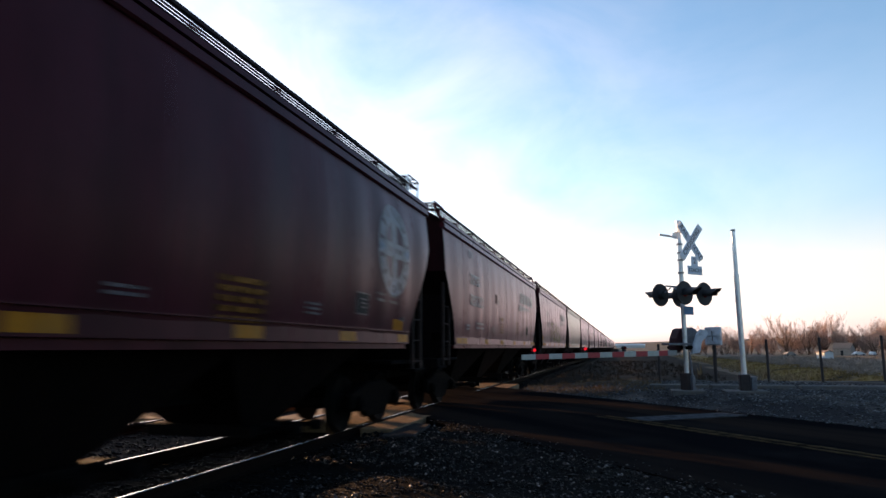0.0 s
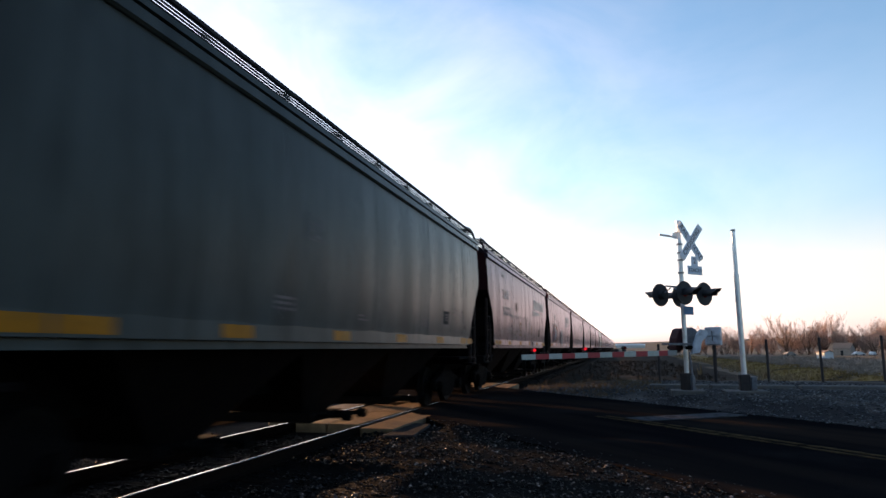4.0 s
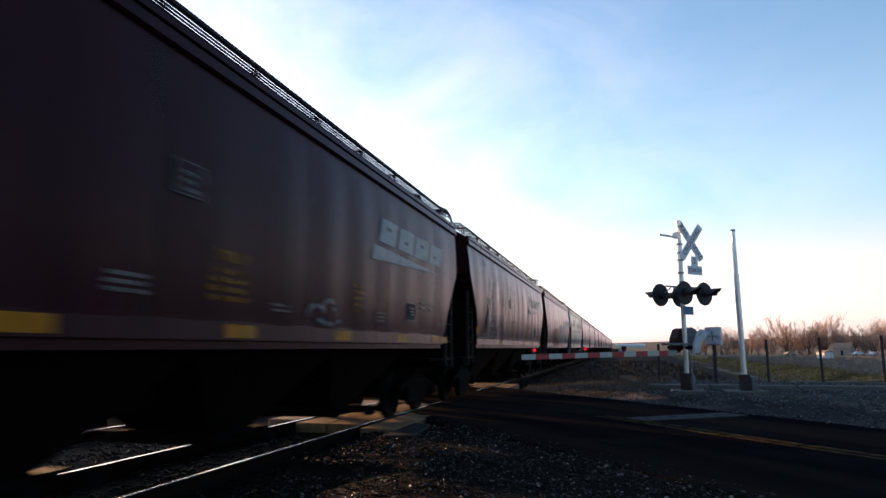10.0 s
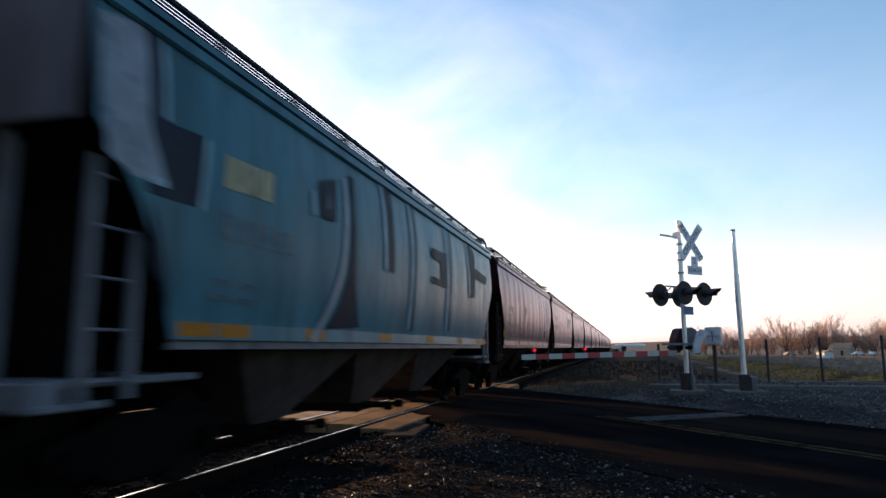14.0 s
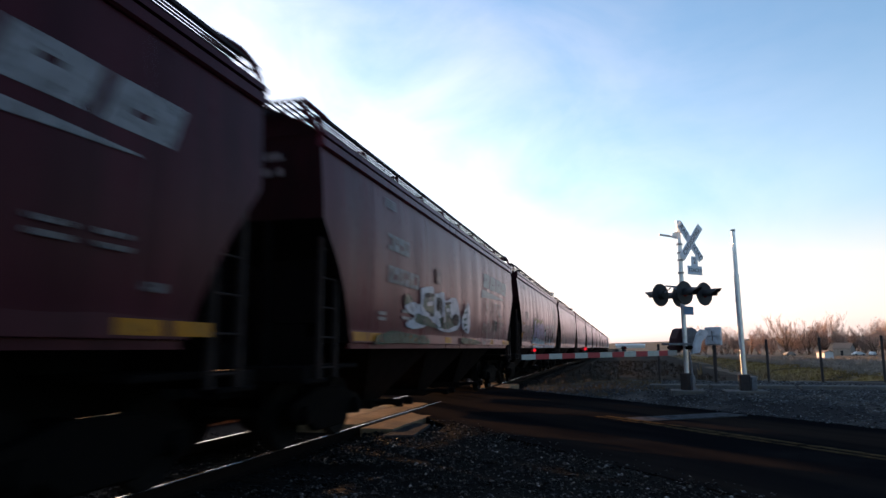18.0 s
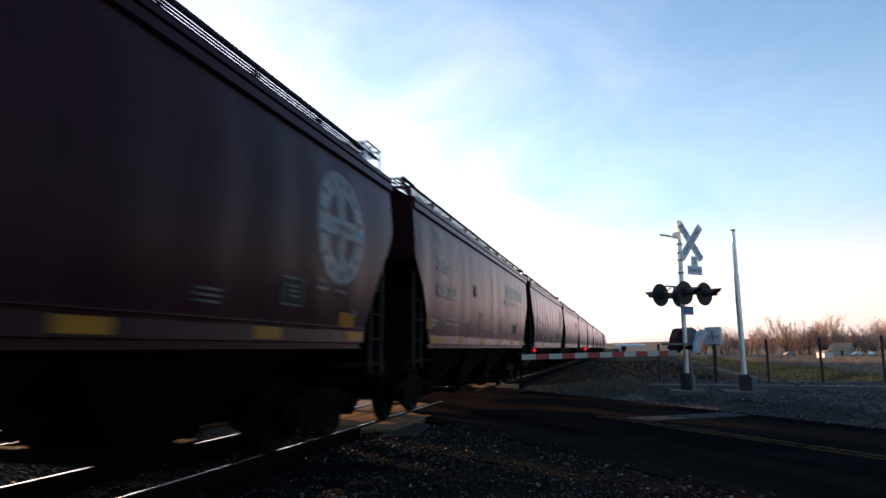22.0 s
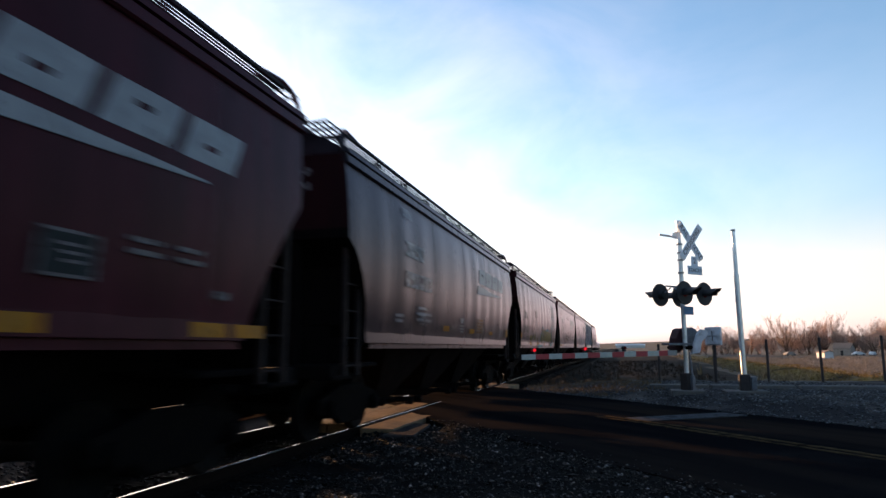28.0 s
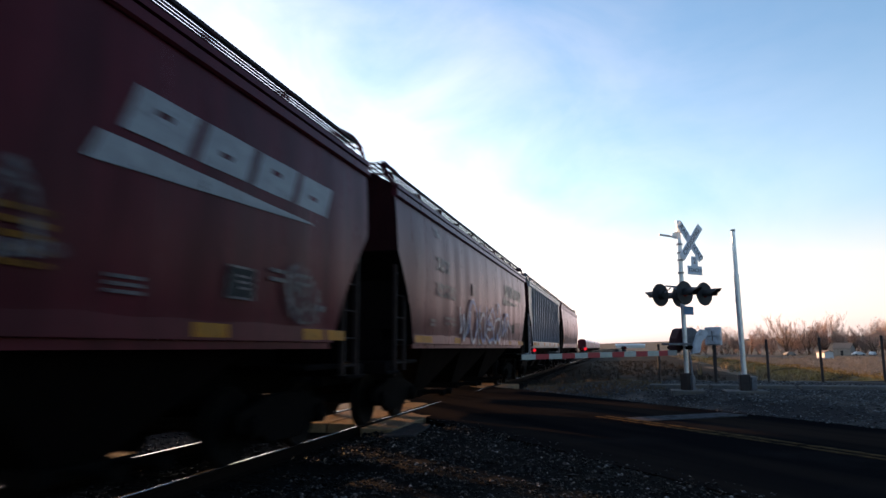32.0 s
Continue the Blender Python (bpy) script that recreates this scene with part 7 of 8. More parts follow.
    c.stroke("plum", 0.06, [(10.95, 2.19), (10.74, 2.23)])
    c.stroke("plum", 0.06, [(10.09, 2.18), (9.84, 2.19)])
    c.stroke("plum", 0.06, [(8.81, 2.1), (8.57, 2.13)])
    c.stroke("plum", 0.06, [(11.21, 1.98), (10.99, 1.97)])
    c.stroke("plum", 0.06, [(10.37, 2.09), (10.14, 2.05)])
    c.stroke("plum", 0.06, [(9.45, 2.24), (9.23, 2.24)])
    c.stroke("plum", 0.06, [(11.83, 2.06), (11.66, 2.06)])
    c.patch("black", [(11.91, 1.76), (11.75, 1.85), (11.57, 1.82), (11.42, 1.78), (11.69, 1.72)])
    c.stroke("navy", 0.1, [(10.52, 1.64), (10.48, 1.74)])
    c.stroke("navy", 0.1, [(9.88, 1.7), (9.81, 1.8)])
    c.stroke("navy", 0.09, [(9.02, 1.69), (8.96, 1.81)])
    c.stroke("navy", 0.08, [(11.18, 1.86), (10.95, 1.82)])
    c.stroke("pale_blue", 0.05, [(12.18, 1.67), (12.02, 1.74), (11.82, 1.68)])
    c.stroke("white", 0.04, [(12.28, 1.61), (12.1, 1.59)])
    c.stroke("white", 0.04, [(10.9, 1.63), (10.78, 1.73)])
    c.stroke("white", 0.035, [(9.61, 1.6), (9.4, 1.73)])
    c.stroke("white", 0.12, [(7.69, 2.3), (7.58, 2.41), (7.37, 2.4), (7.31, 2.26), (7.34, 2.14)])
    c.stroke("grey", 0.15, [(7.41, 2.12), (7.46, 1.93), (7.46, 1.59)])
    c.stroke("cream", 0.07, [(7.61, 2.29), (7.52, 2.37), (7.4, 2.29)])
    c.stroke("navy", 0.1, [(7.19, 2.08), (7.16, 1.89)])
    c.stroke("white", 0.12, [(6.94, 2.33), (6.82, 2.45), (6.57, 2.44), (6.51, 2.29), (6.55, 2.17)])
    c.stroke("grey", 0.15, [(6.63, 2.14), (6.69, 1.93), (6.7, 1.59)])
    c.stroke("cream", 0.07, [(6.85, 2.32), (6.75, 2.41), (6.61, 2.32)])
    c.stroke("navy", 0.1, [(6.37, 2.1), (6.34, 1.9)])
    c.stroke("white", 0.12, [(6.37, 2.35), (6.23, 2.47), (5.96, 2.46), (5.9, 2.3), (5.94, 2.18)])
    c.stroke("grey", 0.15, [(6.03, 2.15), (6.09, 1.93), (6.12, 1.58)])
    c.stroke("cream", 0.07, [(6.27, 2.34), (6.16, 2.43), (6.01, 2.34)])
    c.stroke("navy", 0.1, [(5.75, 2.1), (5.71, 1.9)])
    c.stroke("white", 0.12, [(5.49, 2.38), (5.33, 2.51), (5.02, 2.5), (4.95, 2.33), (5.0, 2.19)])
    c.stroke("grey", 0.15, [(5.11, 2.16), (5.18, 1.93), (5.22, 1.57)])
    c.stroke("cream", 0.07, [(5.38, 2.36), (5.25, 2.46), (5.08, 2.36)])
    c.stroke("navy", 0.1, [(4.78, 2.11), (4.74, 1.89)])
    c.stroke("white", 0.12, [(4.76, 2.38), (4.58, 2.52), (4.24, 2.51), (4.16, 2.32), (4.21, 2.18)])
    c.stroke("grey", 0.15, [(4.33, 2.15), (4.42, 1.9), (4.48, 1.56)])
    c.stroke("cream", 0.07, [(4.64, 2.36), (4.49, 2.46), (4.3, 2.36)])
    c.stroke("navy", 0.1, [(3.96, 2.1), (3.92, 1.86)])
    c.stroke("white", 0.12, [(3.99, 2.19), (3.8, 2.34), (3.42, 2.32), (3.32, 2.13), (3.36, 1.98)])
    c.stroke("grey", 0.15, [(3.49, 1.95), (3.57, 1.69), (3.75, 1.57)])
    c.stroke("cream", 0.07, [(3.85, 2.18), (3.69, 2.28), (3.47, 2.17)])
    c.stroke("navy", 0.1, [(3.08, 1.89), (3.01, 1.64)])
    c.patch("navy", [(8.14, 2.28), (7.8, 2.35), (7.7, 2.14), (8.0, 1.99)])
    c.patch("navy", [(6.59, 1.92), (5.99, 2.03), (5.82, 1.75), (6.35, 1.63)])
    c.patch("navy", [(7.92, 1.9), (7.51, 2.01), (7.32, 1.75), (7.71, 1.65)])
    c.patch("navy", [(5.18, 1.93), (4.66, 2.01), (4.55, 1.73), (4.99, 1.66)])
    c.patch("grey", [(7.47, 1.88), (6.91, 1.98), (6.7, 1.61), (7.25, 1.6)])
    c.patch("sky", [(8.2, 2.06), (7.96, 2.21), (7.72, 2.05), (7.91, 1.86)])
    c.patch("sky", [(5.82, 1.75), (5.42, 1.87), (5.2, 1.63), (5.69, 1.6)])
    c.panel("white", [(7.69, 1.52), (7.12, 1.51), (7.17, 1.38), (7.75, 1.38)])
    c.panel("white", [(7.04, 1.52), (6.4, 1.51), (6.46, 1.38), (7.11, 1.38)])
    c.panel("white", [(6.31, 1.51), (5.58, 1.51), (5.65, 1.38), (6.4, 1.38)])
    c.panel("white", [(5.3, 1.51), (4.44, 1.51), (4.53, 1.37), (5.4, 1.38)])
    c.panel("white", [(4.32, 1.51), (3.33, 1.51), (3.43, 1.37), (4.44, 1.37)])
    c.patch("plum", [(13.14, 2.56), (12.99, 2.53), (12.82, 2.51), (12.76, 2.43), (12.85, 2.38), (12.97, 2.42), (13.03, 2.48)])
    c.patch("plum", [(13.44, 2.2), (13.34, 2.29), (13.16, 2.29), (12.96, 2.35), (12.76, 2.31), (12.79, 2.21), (13.01, 2.2), (13.19, 2.13), (13.37, 2.14)])
    c.patch("plum", [(13.44, 2.05), (13.27, 2.1), (13.06, 2.12), (12.76, 2.14), (12.8, 2.02), (13.04, 2.01), (13.18, 1.92), (13.36, 1.96)])
    c.patch("plum", [(13.42, 1.89), (13.21, 1.94), (12.88, 1.95), (12.99, 1.81), (13.23, 1.76), (13.36, 1.81)])
    c.patch("plum", [(13.41, 1.7), (13.22, 1.73), (13.02, 1.68), (12.76, 1.68), (12.65, 1.6), (13.0, 1.58), (13.27, 1.55), (13.42, 1.61)])
    c.stroke("lilac", 0.045, [(12.97, 2.56), (12.85, 2.53)])
    c.stroke("lilac", 0.045, [(13.33, 2.24), (13.12, 2.25)])
    c.stroke("lilac", 0.045, [(13.32, 2.05), (13.02, 2.07)])
    c.stroke("lilac", 0.045, [(13.34, 1.85), (13.11, 1.89)])
    c.stroke("lilac", 0.045, [(13.27, 1.67), (12.98, 1.65)])
    c = car(15, "round", DARK_BROWN, "dark brown covered grain hopper car with faint grey tags")
    c.round_emblem(WORN_STENCIL)
    c.lettering(stripes=False, faint=True, shift=0.15)
    c.scrawl(["bowl", "ring", "arch", "loop", "snake"], 8.8, 12.4, 1.75, 2.3, "slate", 0.05)
    c = car(16, "straight", BROWN, "clean brown covered grain hopper car with a white device")
    c.emblem_bars()
    c.lettering(shift=1.0)
    c = car(17, "round", BROWN, "brown covered grain hopper car with light blue scrawls")
    c.round_emblem()
    c.lettering(stripes=False, shift=0.5)
    c.stroke("azure", 0.11, [(15.13, 1.51), (15.24, 1.66), (15.16, 1.81), (14.97, 1.87), (14.73, 1.81), (14.78, 1.65), (15.01, 1.51), (15.13, 1.51)])
    c.stroke("azure", 0.11, [(14.73, 1.81), (14.39, 1.81), (14.11, 1.91), (13.91, 2.02)])
    c.stroke("azure", 0.11, [(14.26, 1.87), (14.24, 2.02), (14.04, 2.1), (13.91, 2.05)])
    c.stroke("azure", 0.11, [(13.87, 1.96), (13.9, 2.27), (13.76, 2.5), (13.52, 2.61), (13.24, 2.58), (12.93, 2.49), (12.98, 2.31), (13.15, 2.09)])
    c.stroke("azure", 0.11, [(12.59, 2.35), (12.45, 2.48), (11.9, 2.43), (11.61, 2.5), (11.19, 2.51), (10.92, 2.28), (10.63, 2.04)])
    c.stroke("azure", 0.11, [(12.12, 1.5), (11.93, 1.8), (11.83, 1.96)])
    c.stroke("azure", 0.11, [(10.41, 2.14), (10.35, 2.51), (9.81, 2.54), (9.46, 2.5)])
    c.stroke("azure", 0.11, [(9.79, 2.38), (9.52, 2.54), (9.31, 2.22), (9.66, 1.91)])
    c.stroke("azure", 0.11, [(9.63, 1.81), (9.15, 1.73), (8.67, 1.74)])
    c.stroke("azure", 0.11, [(13.05, 1.75), (12.76, 2.01), (12.45, 2.07)])
    c.patch("slate", [(13.67, 1.82), (13.27, 2.01), (12.77, 2.05), (12.55, 1.85), (13.01, 1.62), (13.54, 1.61)])
    c.patch("slate", [(11.49, 1.66), (11.35, 1.83), (10.7, 1.9), (10.63, 1.69), (11.05, 1.58)])
    c.patch("slate", [(8.89, 1.89), (8.05, 1.98), (7.95, 1.71), (8.62, 1.64)])
    c.stroke("azure", 0.08, [(3.95, 1.81), (3.8, 1.91), (3.37, 1.97)])
    c.stroke("azure", 0.08, [(3.19, 1.62), (3.24, 1.85), (2.97, 1.83)])
    c.stroke("azure", 0.08, [(2.91, 1.62), (2.94, 1.97), (2.21, 1.98), (2.06, 1.65)])
    c.stroke("azure", 0.08, [(3.86, 1.72), (3.37, 1.74)])
    c.patch("black", [(3.9, 1.78), (3.53, 1.83), (3.37, 1.74), (3.73, 1.66)])
    c.stroke("azure", 0.11, [(5.93, 2.43), (5.75, 2.46), (5.57, 2.44), (5.43, 2.35)])
    c.stroke("azure", 0.09, [(5.85, 2.33), (5.67, 2.39), (5.58, 2.27)])
    c.stroke("azure", 0.1, [(5.46, 2.21), (5.4, 1.91), (5.28, 1.66), (5.15, 1.61), (5.08, 1.76), (5.04, 2.07), (4.99, 2.3)])
    c.stroke("azure", 0.08, [(5.37, 2.13), (5.18, 2.25), (4.95, 2.34)])
    c.stroke("azure", 0.07, [(5.19, 1.69), (5.19, 1.97), (5.12, 2.15)])
    c.stroke("azure", 0.1, [(4.69, 1.79), (4.69, 2.12), (4.6, 2.37), (4.39, 2.5), (4.08, 2.48), (3.8, 2.32), (3.55, 2.0)])
    c.stroke("azure", 0.06, [(4.3, 2.44), (4.01, 2.37), (3.72, 2.09)])
    c.stroke("azure", 0.07, [(4.64, 1.99), (4.41, 2.09), (4.23, 2.04), (4.24, 1.82)])
    c.stroke("azure", 0.06, [(4.85, 1.86), (4.68, 1.73), (4.51, 1.71)])
    c.stroke("azure", 0.05, [(3.62, 2.13), (3.48, 2.01), (3.29, 2.01)])
    c.patch("slate", [(5.89, 2.28), (5.65, 2.28), (5.51, 2.17), (5.45, 1.79), (5.63, 1.72), (5.79, 1.79)])
    c.patch("slate", [(5.08, 2.07), (4.93, 2.2), (4.76, 2.11), (4.74, 1.78), (4.93, 1.72)])
    c.patch("slate", [(4.58, 2.23), (4.29, 2.34), (4.02, 2.18), (4.04, 1.91), (4.45, 1.9)])
    c = car(18, "round", BROWN, "brown covered grain hopper car with pale lettering")
    c.emblem_bars(FADED)
    c.lettering(shift=0.5)
    c = car(19, "straight", BROWN, "brown covered grain hopper car with a white device and data panel")
    c.emblem_bars()
    c.lettering()
    c = car(20, "arch", CHARCOAL, "dark grey covered grain hopper car with yellow marks")
    c.emblem_bars(s0=1.7, z0=3.01)
    c.lettering(stripes=False, panel=False)
    c.rows("yellow_bar", 5.2, 2.14, 5, 0.85, 0.05, ORANGE_MARK, "yellow stencilled notice", 0.08)
    c.rows("white_block", 7.55, 2.09, 1, 0.34, 0.12, WORN_STENCIL, "white data block")
    c.rows("white_bar", 7.5, 1.92, 3, 0.44, 0.035, WORN_STENCIL, "small white stencilled row", 0.07)
    c.rows("white_bar", 2.15, 1.98, 4, 0.42, 0.03, WORN_STENCIL, "small white stencilled row", 0.07)
    c.rows("notice_row", 10.9, 2.16, 2, 0.5, 0.05, STENCIL, "small white stencilled row", 0.12)
    for s0, w, z0, z1 in ((6.27, 0.55, 1.74, 1.86), (3.64, 0.48, 1.75, 1.85), (0.95, 0.42, 1.72, 1.98), (8.95, 0.5, 1.74, 1.86)):
        c.mark("yellow_square", flat([(s0, z0), (s0 + w, z0), (s0 + w, z1), (s0, z1)]), REFLECTOR, "yellow safety stripe")
    c = car(21, "round", DARK_BROWN, "dark brown covered grain hopper car with mustard and cyan graffiti")
    c.round_emblem(WORN_STENCIL, s=2.74, z=3.02)
    c.lettering(stripes=False, faint=True, shift=0.3)
    c.patch("yellow", [(12.56, 1.78), (12.34, 1.92), (12.02, 1.89), (11.71, 1.89), (11.58, 1.74), (11.95, 1.64), (12.27, 1.65)])
    c.patch("yellow", [(11.28, 1.93), (10.98, 2.01), (10.61, 1.95), (10.43, 1.77), (10.9, 1.71), (11.14, 1.79)])
    c.patch("yellow", [(9.96, 1.82), (9.68, 1.87), (9.55, 1.63), (9.9, 1.62)])
    c.patch("yellow", [(8.17, 2.09), (7.99, 2.27), (7.0, 2.26), (5.08, 2.19), (3.61, 2.1), (3.7, 1.74), (6.8, 1.64), (8.55, 1.66)])
    c.stroke("cyan", 0.1, [(9.0, 1.57), (8.7, 1.81), (8.36, 1.99)])
    c.stroke("cyan", 0.1, [(8.01, 2.35), (7.54, 2.35)])
    c.stroke("cyan", 0.1, [(6.7, 2.19), (5.81, 2.3), (5.09, 2.25)])
    c.stroke("cyan", 0.1, [(3.93, 2.5), (3.53, 2.29), (4.03, 2.02)])
    c.stroke("cyan", 0.1, [(7.88, 1.85), (7.49, 2.13)])
    c.stroke("cyan", 0.1, [(8.7, 1.81), (7.98, 2.18)])
    c.patch("cyan", [(9.26, 1.53), (7.78, 1.51), (7.78, 1.39), (9.33, 1.38)])
    c.patch("cyan", [(4.07, 1.62), (3.16, 1.59), (3.17, 1.47), (4.06, 1.47)])
    c.stroke("black", 0.07, [(7.36, 1.74), (7.27, 2.06)])
    c.stroke("black", 0.07, [(6.28, 1.78), (6.21, 2.02)])
    c.stroke("black", 0.07, [(5.11, 1.76), (5.1, 2.03)])
    c.stroke("black", 0.07, [(12.38, 1.79), (12.05, 1.71)])
    c.stroke("black", 0.07, [(7.69, 1.99), (7.53, 1.87)])
    c.patch("slate", [(2.5, 2.1), (2.3, 2.3), (2.02, 2.5), (1.75, 2.36), (1.4, 2.32), (1.62, 2.12), (2.1, 2.06)])
    c.rows("white_bar", 2.0, 2.0, 3, 0.62, 0.045, WORN_STENCIL, "small white stencilled row", 0.1)
    c.panel("slate", [(3.72, 1.97), (3.18, 1.97), (3.2, 1.66), (3.66, 1.65)])
    c.panel("black", [(3.68, 1.94), (3.22, 1.94), (3.24, 1.69), (3.62, 1.68)])
    c.rows("data_bar", 3.28, 1.9, 3, 0.32, 0.03, WORN_STENCIL, "small white stencilled row", 0.07)
    c.patch("cyan", [(3.8, 2.42), (3.55, 2.43), (3.5, 2.05), (3.72, 1.98)])
    c.patch("cyan", [(3.22, 1.8), (3.0, 1.79), (2.79, 1.7), (2.76, 1.52), (3.3, 1.52)])
    c = car(22, "straight", RED_BROWN, "red-brown covered grain hopper car with pale throw-ups")
    c.emblem_bars()
    c.lettering(shift=0.43)
    c.stroke("plum", 0.2, [(12.61, 2.4), (12.42, 2.29), (12.27, 2.21)])
    c.stroke("plum", 0.2, [(12.63, 2.07), (12.43, 2.1), (12.23, 2.21), (11.89, 2.32)])
    c.stroke("plum", 0.2, [(12.47, 1.87), (12.3, 2.08), (11.95, 2.1), (11.77, 1.99)])
    c.stroke("plum", 0.2, [(12.15, 1.83), (11.97, 1.93), (11.84, 1.82)])
    c.stroke("worn", 0.12, [(11.12, 1.64), (10.75, 1.66), (10.41, 1.65)])
    c.stroke("worn", 0.12, [(10.98, 2.34), (10.83, 2.36), (10.57, 2.35)])
    c.stroke("worn", 0.12, [(10.83, 2.36), (10.82, 2.11), (10.98, 1.94), (11.17, 1.83)])
    c.stroke("worn", 0.12, [(10.98, 1.94), (10.67, 1.97)])
    c.stroke("worn", 0.12, [(10.66, 2.34), (10.63, 1.97)])
    c.stroke("worn", 0.12, [(10.26, 2.4), (10.19, 2.24), (9.79, 2.32), (9.45, 2.39)])
    c.stroke("worn", 0.12, [(9.57, 2.38), (9.55, 2.01), (9.81, 1.93)])
    c.stroke("worn", 0.12, [(9.11, 2.64), (9.1, 2.38)])
    c.stroke("worn", 0.12, [(8.94, 2.4), (8.51, 2.42), (8.11, 2.43)])
    c.stroke("worn", 0.12, [(8.78, 2.28), (8.68, 1.95)])
    c.stroke("worn", 0.12, [(8.27, 2.41), (8.15, 2.21), (7.61, 2.11), (6.94, 2.2)])
    c.stroke("worn", 0.12, [(7.61, 2.11), (7.81, 1.87)])
    c.stroke("worn", 0.12, [(10.04, 2.03), (9.93, 1.7)])
    c.stroke("worn", 0.12, [(10.62, 1.77), (10.52, 1.57)])
    c.stroke("worn", 0.12, [(9.27, 2.1), (9.09, 1.67)])
    c.stroke("worn", 0.12, [(6.58, 2.1), (6.32, 2.56), (6.09, 2.05)])
    c.stroke("worn", 0.12, [(6.77, 1.96), (5.85, 2.06)])
    c.patch("black", [(10.63, 2.18), (10.28, 2.23), (10.17, 1.96), (10.48, 1.88)])
    c.patch("black", [(10.08, 2.2), (9.77, 2.23), (9.72, 2.0), (9.98, 1.98)])
    c.patch("black", [(9.05, 2.25), (8.85, 2.28), (8.75, 1.88), (8.98, 1.87)])
    c.patch("black", [(8.46, 2.18), (8.14, 2.14), (8.14, 1.85), (8.45, 1.83)])
    c.patch("black", [(10.95, 1.85), (10.72, 1.84), (10.72, 1.69), (10.91, 1.7)])
    c.patch("worn", [(2.73, 2.25), (2.32, 2.4), (1.76, 2.06), (1.75, 1.69), (2.54, 1.74)])
    c = car(23, "straight", BROWN, "brown covered grain hopper car with white graffiti along its sill")
    c.emblem_bars(FADED)
    c.lettering(faint=True)
    c.scrawl(["peak", "arch", "bowl", "snake", "ring", "peak", "arch"], 4.0, 12.0, 1.55, 2.3, "white", 0.1)
    c.scrawl(["bowl", "arch", "snake", "hook", "loop"], 4.5, 11.0, 1.6, 2.5, "pale_blue", 0.12)
    c = car(24, "straight", STEEL_GREY, "pale grey hopper car with upright side ribs", frame_mat=BLUE_GREY, bulge=0.0)
    rib = Geo().box(0, 0.07, -0.045, 0.045, 1.66, EAVE - 0.1).mesh("side_rib", bevel=0.012)
    for i in range(16):
        part("side_rib", rib, STEEL_GREY, c.ob, at=(HALF, -c.length / 2 + 1.3 + (c.length - 2.6) * i / 15, 0))
    c.blobs(4.0, 5.2, 1.9, 2.6, 1, "navy", 1, 0.2)
    c = car(25, "round", BROWN, "brown covered grain hopper car at the train's end")
    c.lettering(faint=True)
    return cars


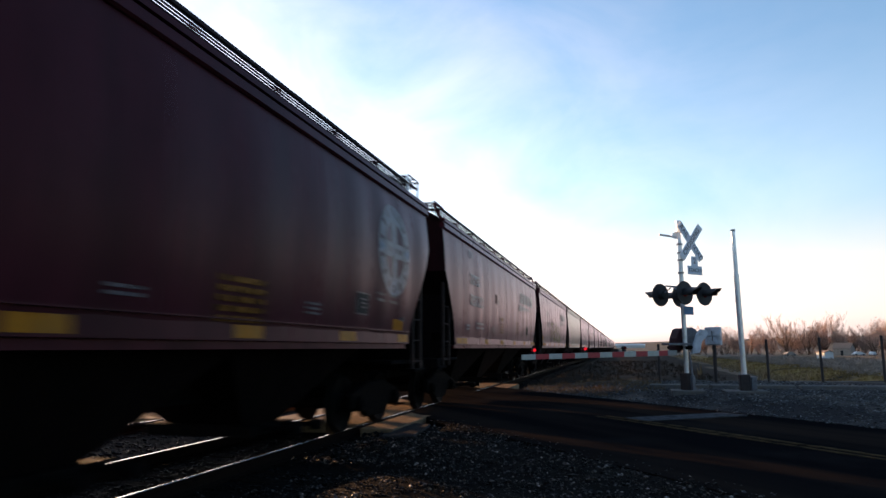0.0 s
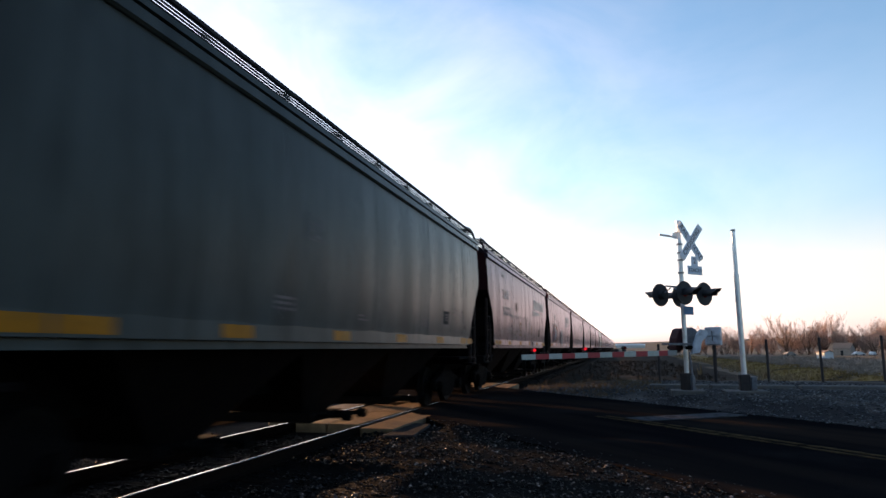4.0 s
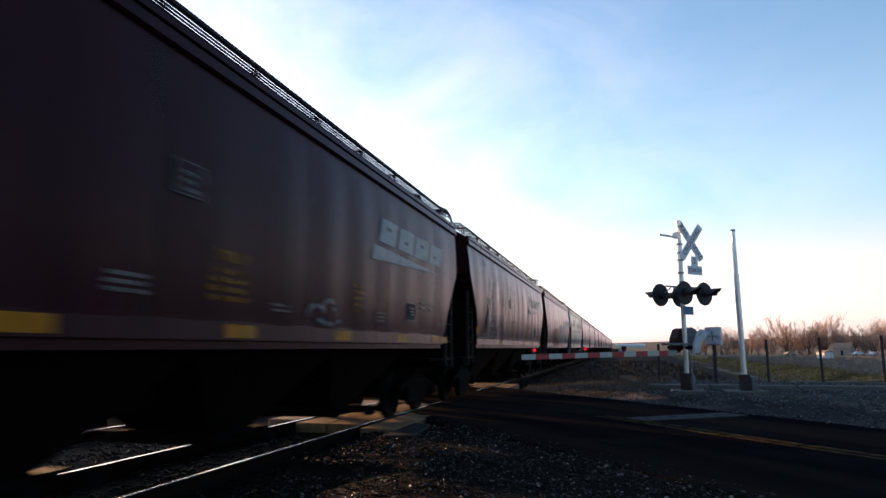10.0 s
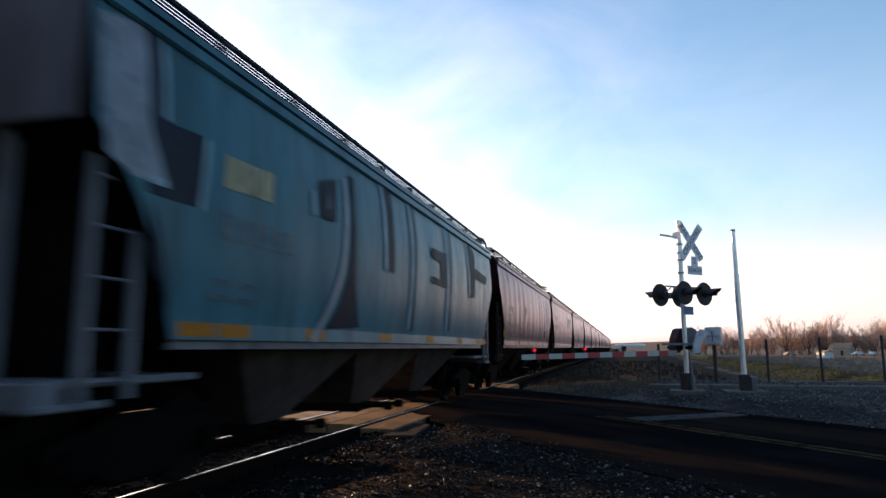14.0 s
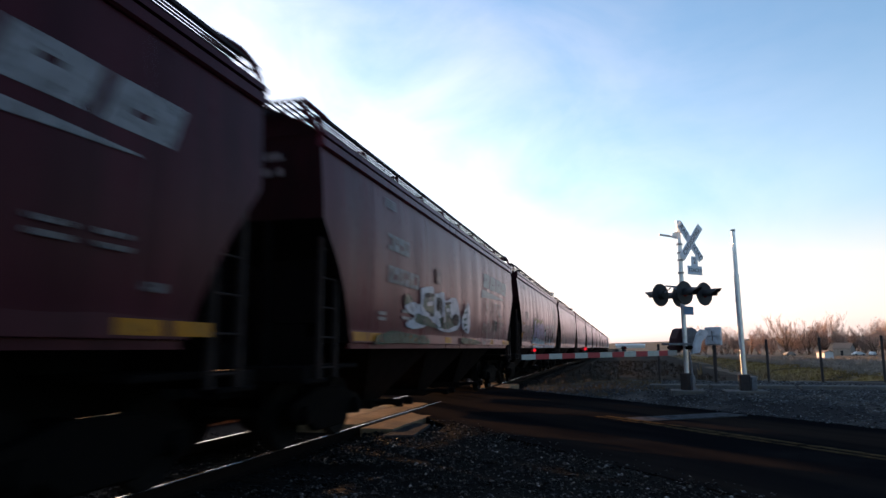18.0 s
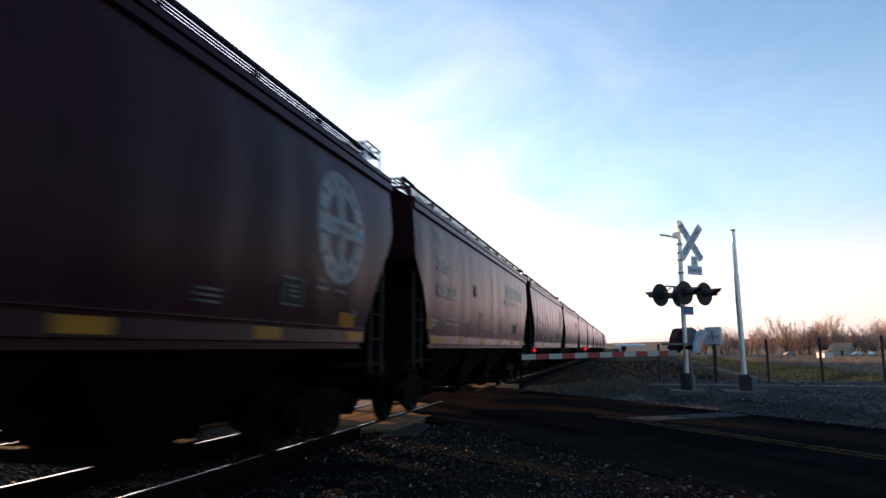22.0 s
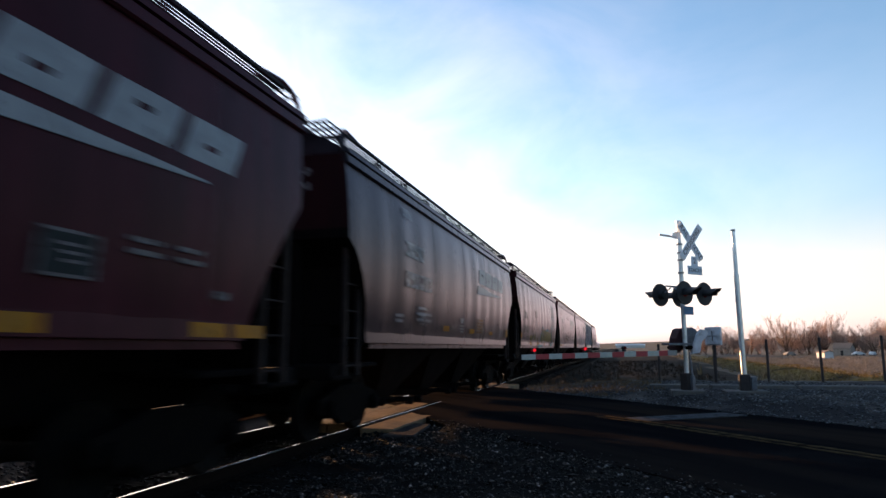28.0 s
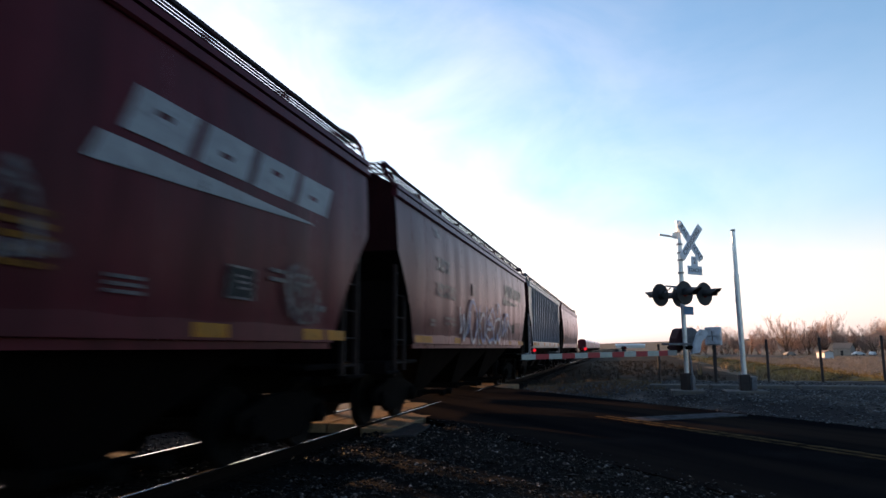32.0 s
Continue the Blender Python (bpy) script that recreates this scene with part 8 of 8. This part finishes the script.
def blue_letters(c):
    """Dark letter shapes over the whole height, with pale edges."""
    c.panel("pale", [(15.86, 3.97), (15.34, 4.11), (15.33, 3.23), (15.08, 2.78), (15.47, 2.73), (15.77, 2.85), (15.86, 3.36)])
    c.panel("navy", [(15.34, 4.11), (15.15, 4.15), (15.14, 3.32), (14.52, 3.36), (14.61, 2.66), (15.32, 2.64), (15.35, 2.76), (15.08, 2.78), (15.33, 3.23)])
    c.panel("navy", [(15.3, 2.63), (15.12, 2.36), (14.85, 1.72), (15.16, 2.06)])
    c.stroke("sky", 0.07, [(15.12, 4.14), (15.12, 3.34)])
    c.stroke("sky", 0.07, [(14.5, 3.35), (14.58, 2.65)])
    c.stroke("sky", 0.07, [(15.08, 2.77), (15.31, 2.76)])
    c.panel("cream", [(14.2, 3.28), (14.02, 3.29), (14.04, 2.95), (14.24, 2.94)])
    c.panel("cream", [(13.97, 3.29), (13.79, 3.3), (13.8, 2.97), (14.02, 2.95)])
    c.panel("cream", [(13.73, 3.3), (13.53, 3.31), (13.55, 2.98), (13.79, 2.96)])
    c.panel("cream", [(13.47, 3.32), (13.26, 3.33), (13.29, 2.99), (13.54, 2.97)])
    c.panel("faded", [(14.25, 2.7), (14.1, 2.7), (14.09, 2.42), (14.24, 2.43)])
    c.panel("faded", [(14.04, 2.7), (13.87, 2.7), (13.86, 2.43), (14.02, 2.43)])
    c.panel("faded", [(13.8, 2.7), (13.63, 2.7), (13.62, 2.43), (13.79, 2.43)])
    c.panel("faded", [(13.56, 2.7), (13.37, 2.7), (13.37, 2.43), (13.55, 2.44)])
    c.panel("faded", [(13.29, 2.7), (13.09, 2.7), (13.09, 2.44), (13.28, 2.44)])
    c.panel("faded", [(13.01, 2.7), (12.79, 2.7), (12.79, 2.44), (13.0, 2.44)])
    c.panel("faded", [(14.33, 2.04), (13.92, 2.04), (13.92, 1.97), (14.32, 1.98)])
    c.panel("faded", [(14.37, 1.9), (13.97, 1.89), (13.96, 1.83), (14.36, 1.84)])
    c.panel("faded", [(13.87, 2.04), (13.41, 2.03), (13.4, 1.96), (13.87, 1.97)])
    c.panel("faded", [(13.92, 1.89), (13.46, 1.88), (13.45, 1.81), (13.91, 1.82)])
    c.panel("navy", [(12.09, 3.54), (11.52, 3.71), (11.59, 3.08), (12.04, 3.05)])
    c.panel("navy", [(11.08, 3.87), (10.85, 3.9), (10.87, 3.27), (10.81, 2.25), (10.53, 1.68), (11.65, 1.63), (11.33, 1.98), (11.14, 2.35), (11.04, 2.89), (11.01, 3.39)])
    c.panel("navy", [(9.58, 4.14), (9.17, 4.11), (9.14, 3.51), (9.13, 2.64), (9.49, 2.65), (9.51, 3.41)])
    c.panel("navy", [(6.75, 3.44), (5.35, 3.47), (5.4, 2.69), (6.73, 2.7), (6.78, 2.84), (6.03, 2.82), (6.02, 3.18), (6.78, 3.24)])
    c.panel("navy", [(3.16, 4.19), (2.38, 3.9), (2.53, 3.5), (0.87, 3.4), (1.03, 3.18), (2.6, 3.2), (2.67, 2.69), (3.19, 2.64), (3.19, 3.53)])
    c.panel("slate", [(11.98, 3.49), (11.74, 3.55), (11.77, 3.21), (11.96, 3.22)])
    c.stroke("pale", 0.17, [(11.23, 3.8), (11.2, 3.33), (11.23, 2.9), (11.31, 2.48), (11.5, 2.11), (11.75, 1.76), (12.04, 1.47)])
    c.stroke("sky", 0.14, [(12.26, 3.38), (12.2, 3.06)])
    c.stroke("sky", 0.14, [(9.64, 4.08), (9.59, 3.39), (9.57, 2.64)])
    c.stroke("sky", 0.14, [(8.22, 4.23), (8.11, 3.55), (8.13, 2.61), (8.17, 1.71)])
    c.stroke("sky", 0.14, [(5.52, 4.17), (5.47, 3.27), (5.49, 2.49), (5.48, 1.72)])
    c.stroke("sky", 0.14, [(3.37, 4.21), (3.26, 3.4), (3.24, 2.7)])
    c.stroke("sky", 0.14, [(1.15, 3.16), (1.19, 2.36), (1.11, 1.71)])
    c.stroke("navy", 0.11, [(8.0, 4.3), (7.9, 3.6), (7.96, 2.64), (7.97, 1.68)])
    c.stroke("navy", 0.11, [(5.16, 4.26), (5.19, 3.32), (5.26, 2.51), (5.22, 1.73)])


TRAIN = build_train()


def standing_cars():
    """A row of cars left on a siding far down the line."""
    body = Geo().slab([(-1.5, 1.2), (1.5, 1.2), (1.55, 3.6), (1.2, 4.3), (0.5, 4.55), (-0.5, 4.55), (-1.2, 4.3), (-1.55, 3.6)], "y", -7.9, 7.9).mesh("body", bevel=0.12)
    frame_mesh = Geo().box(-1.3, 1.3, -8.3, 8.3, 0.85, 1.2).mesh("frame")
    truck = Geo().box(-1.1, 1.1, -1.15, 1.15, 0.35, 0.75).mesh("bogie", bevel=0.05)
    wheel = Geo().tube((-0.8, 0, 0.46), (0.8, 0, 0.46), 0.46, sides=16).mesh("wheelset")
    mats = (RED_BROWN, STEEL_GREY, DARK_BROWN, BROWN, PALE_GREY, BROWN, DARK_BROWN, RED_BROWN, BROWN, STEEL_GREY)
    for i, m in enumerate(mats):
        c = thing("standing_railcar", "brown or grey railcar standing idle on a siding", "railcar", "standing railcars", at=pose(-13.9, 262 + 17.4 * i, 0))
        part("body", body, m, c)
        part("frame", frame_mesh, BLACK, c)
        for y in (-5.8, 5.8):
            t = part("bogie", truck, DARK_GEAR, c, at=(0, y, 0))
            for d in (-0.9, 0.9):
                part("wheelset", wheel, WHEEL, t, at=(0, d, 0))
    siding = thing("siding_track", "rusty siding track under the standing cars", "track", kind="structure", at=(-13.9, 0, 0))
    short = Geo().slab(rail_outline, "y", 220, 620).mesh("rail")
    for side in (-0.75, 0.75):
        part("rail", short, RAIL, siding, at=(side, 0, 0))
    part("siding_bed", Geo().slab([(-4.2, -3.0), (-2.2, -0.16), (2.2, -0.16), (4.2, -3.0)], "y", 200, 640), BALLAST, siding)


standing_cars()


def motions():
    """The train rolls towards and past the camera at an even pace."""
    for c in TRAIN:
        walk(c.ob, [(t, pose(TRACK_X[0], c.start - SPEED * t, 0)) for t in (0, 8, 16, 24, 32)])
    first = TRAIN[0].wheels[0]
    turn = SPEED / 0.457 / FPS
    walk(first, [(k / FPS, pose(0, 0, 0, math.degrees(turn * k))) for k in range(32 * FPS + 1)])
    action, slot = first.animation_data.action, first.animation_data.action_slot
    for c in TRAIN:
        for w in c.wheels:
            if w is not first:
                w.rotation_mode = "QUATERNION"
                keys = w.animation_data_create()
                keys.action = action
                keys.action_slot = slot


motions()
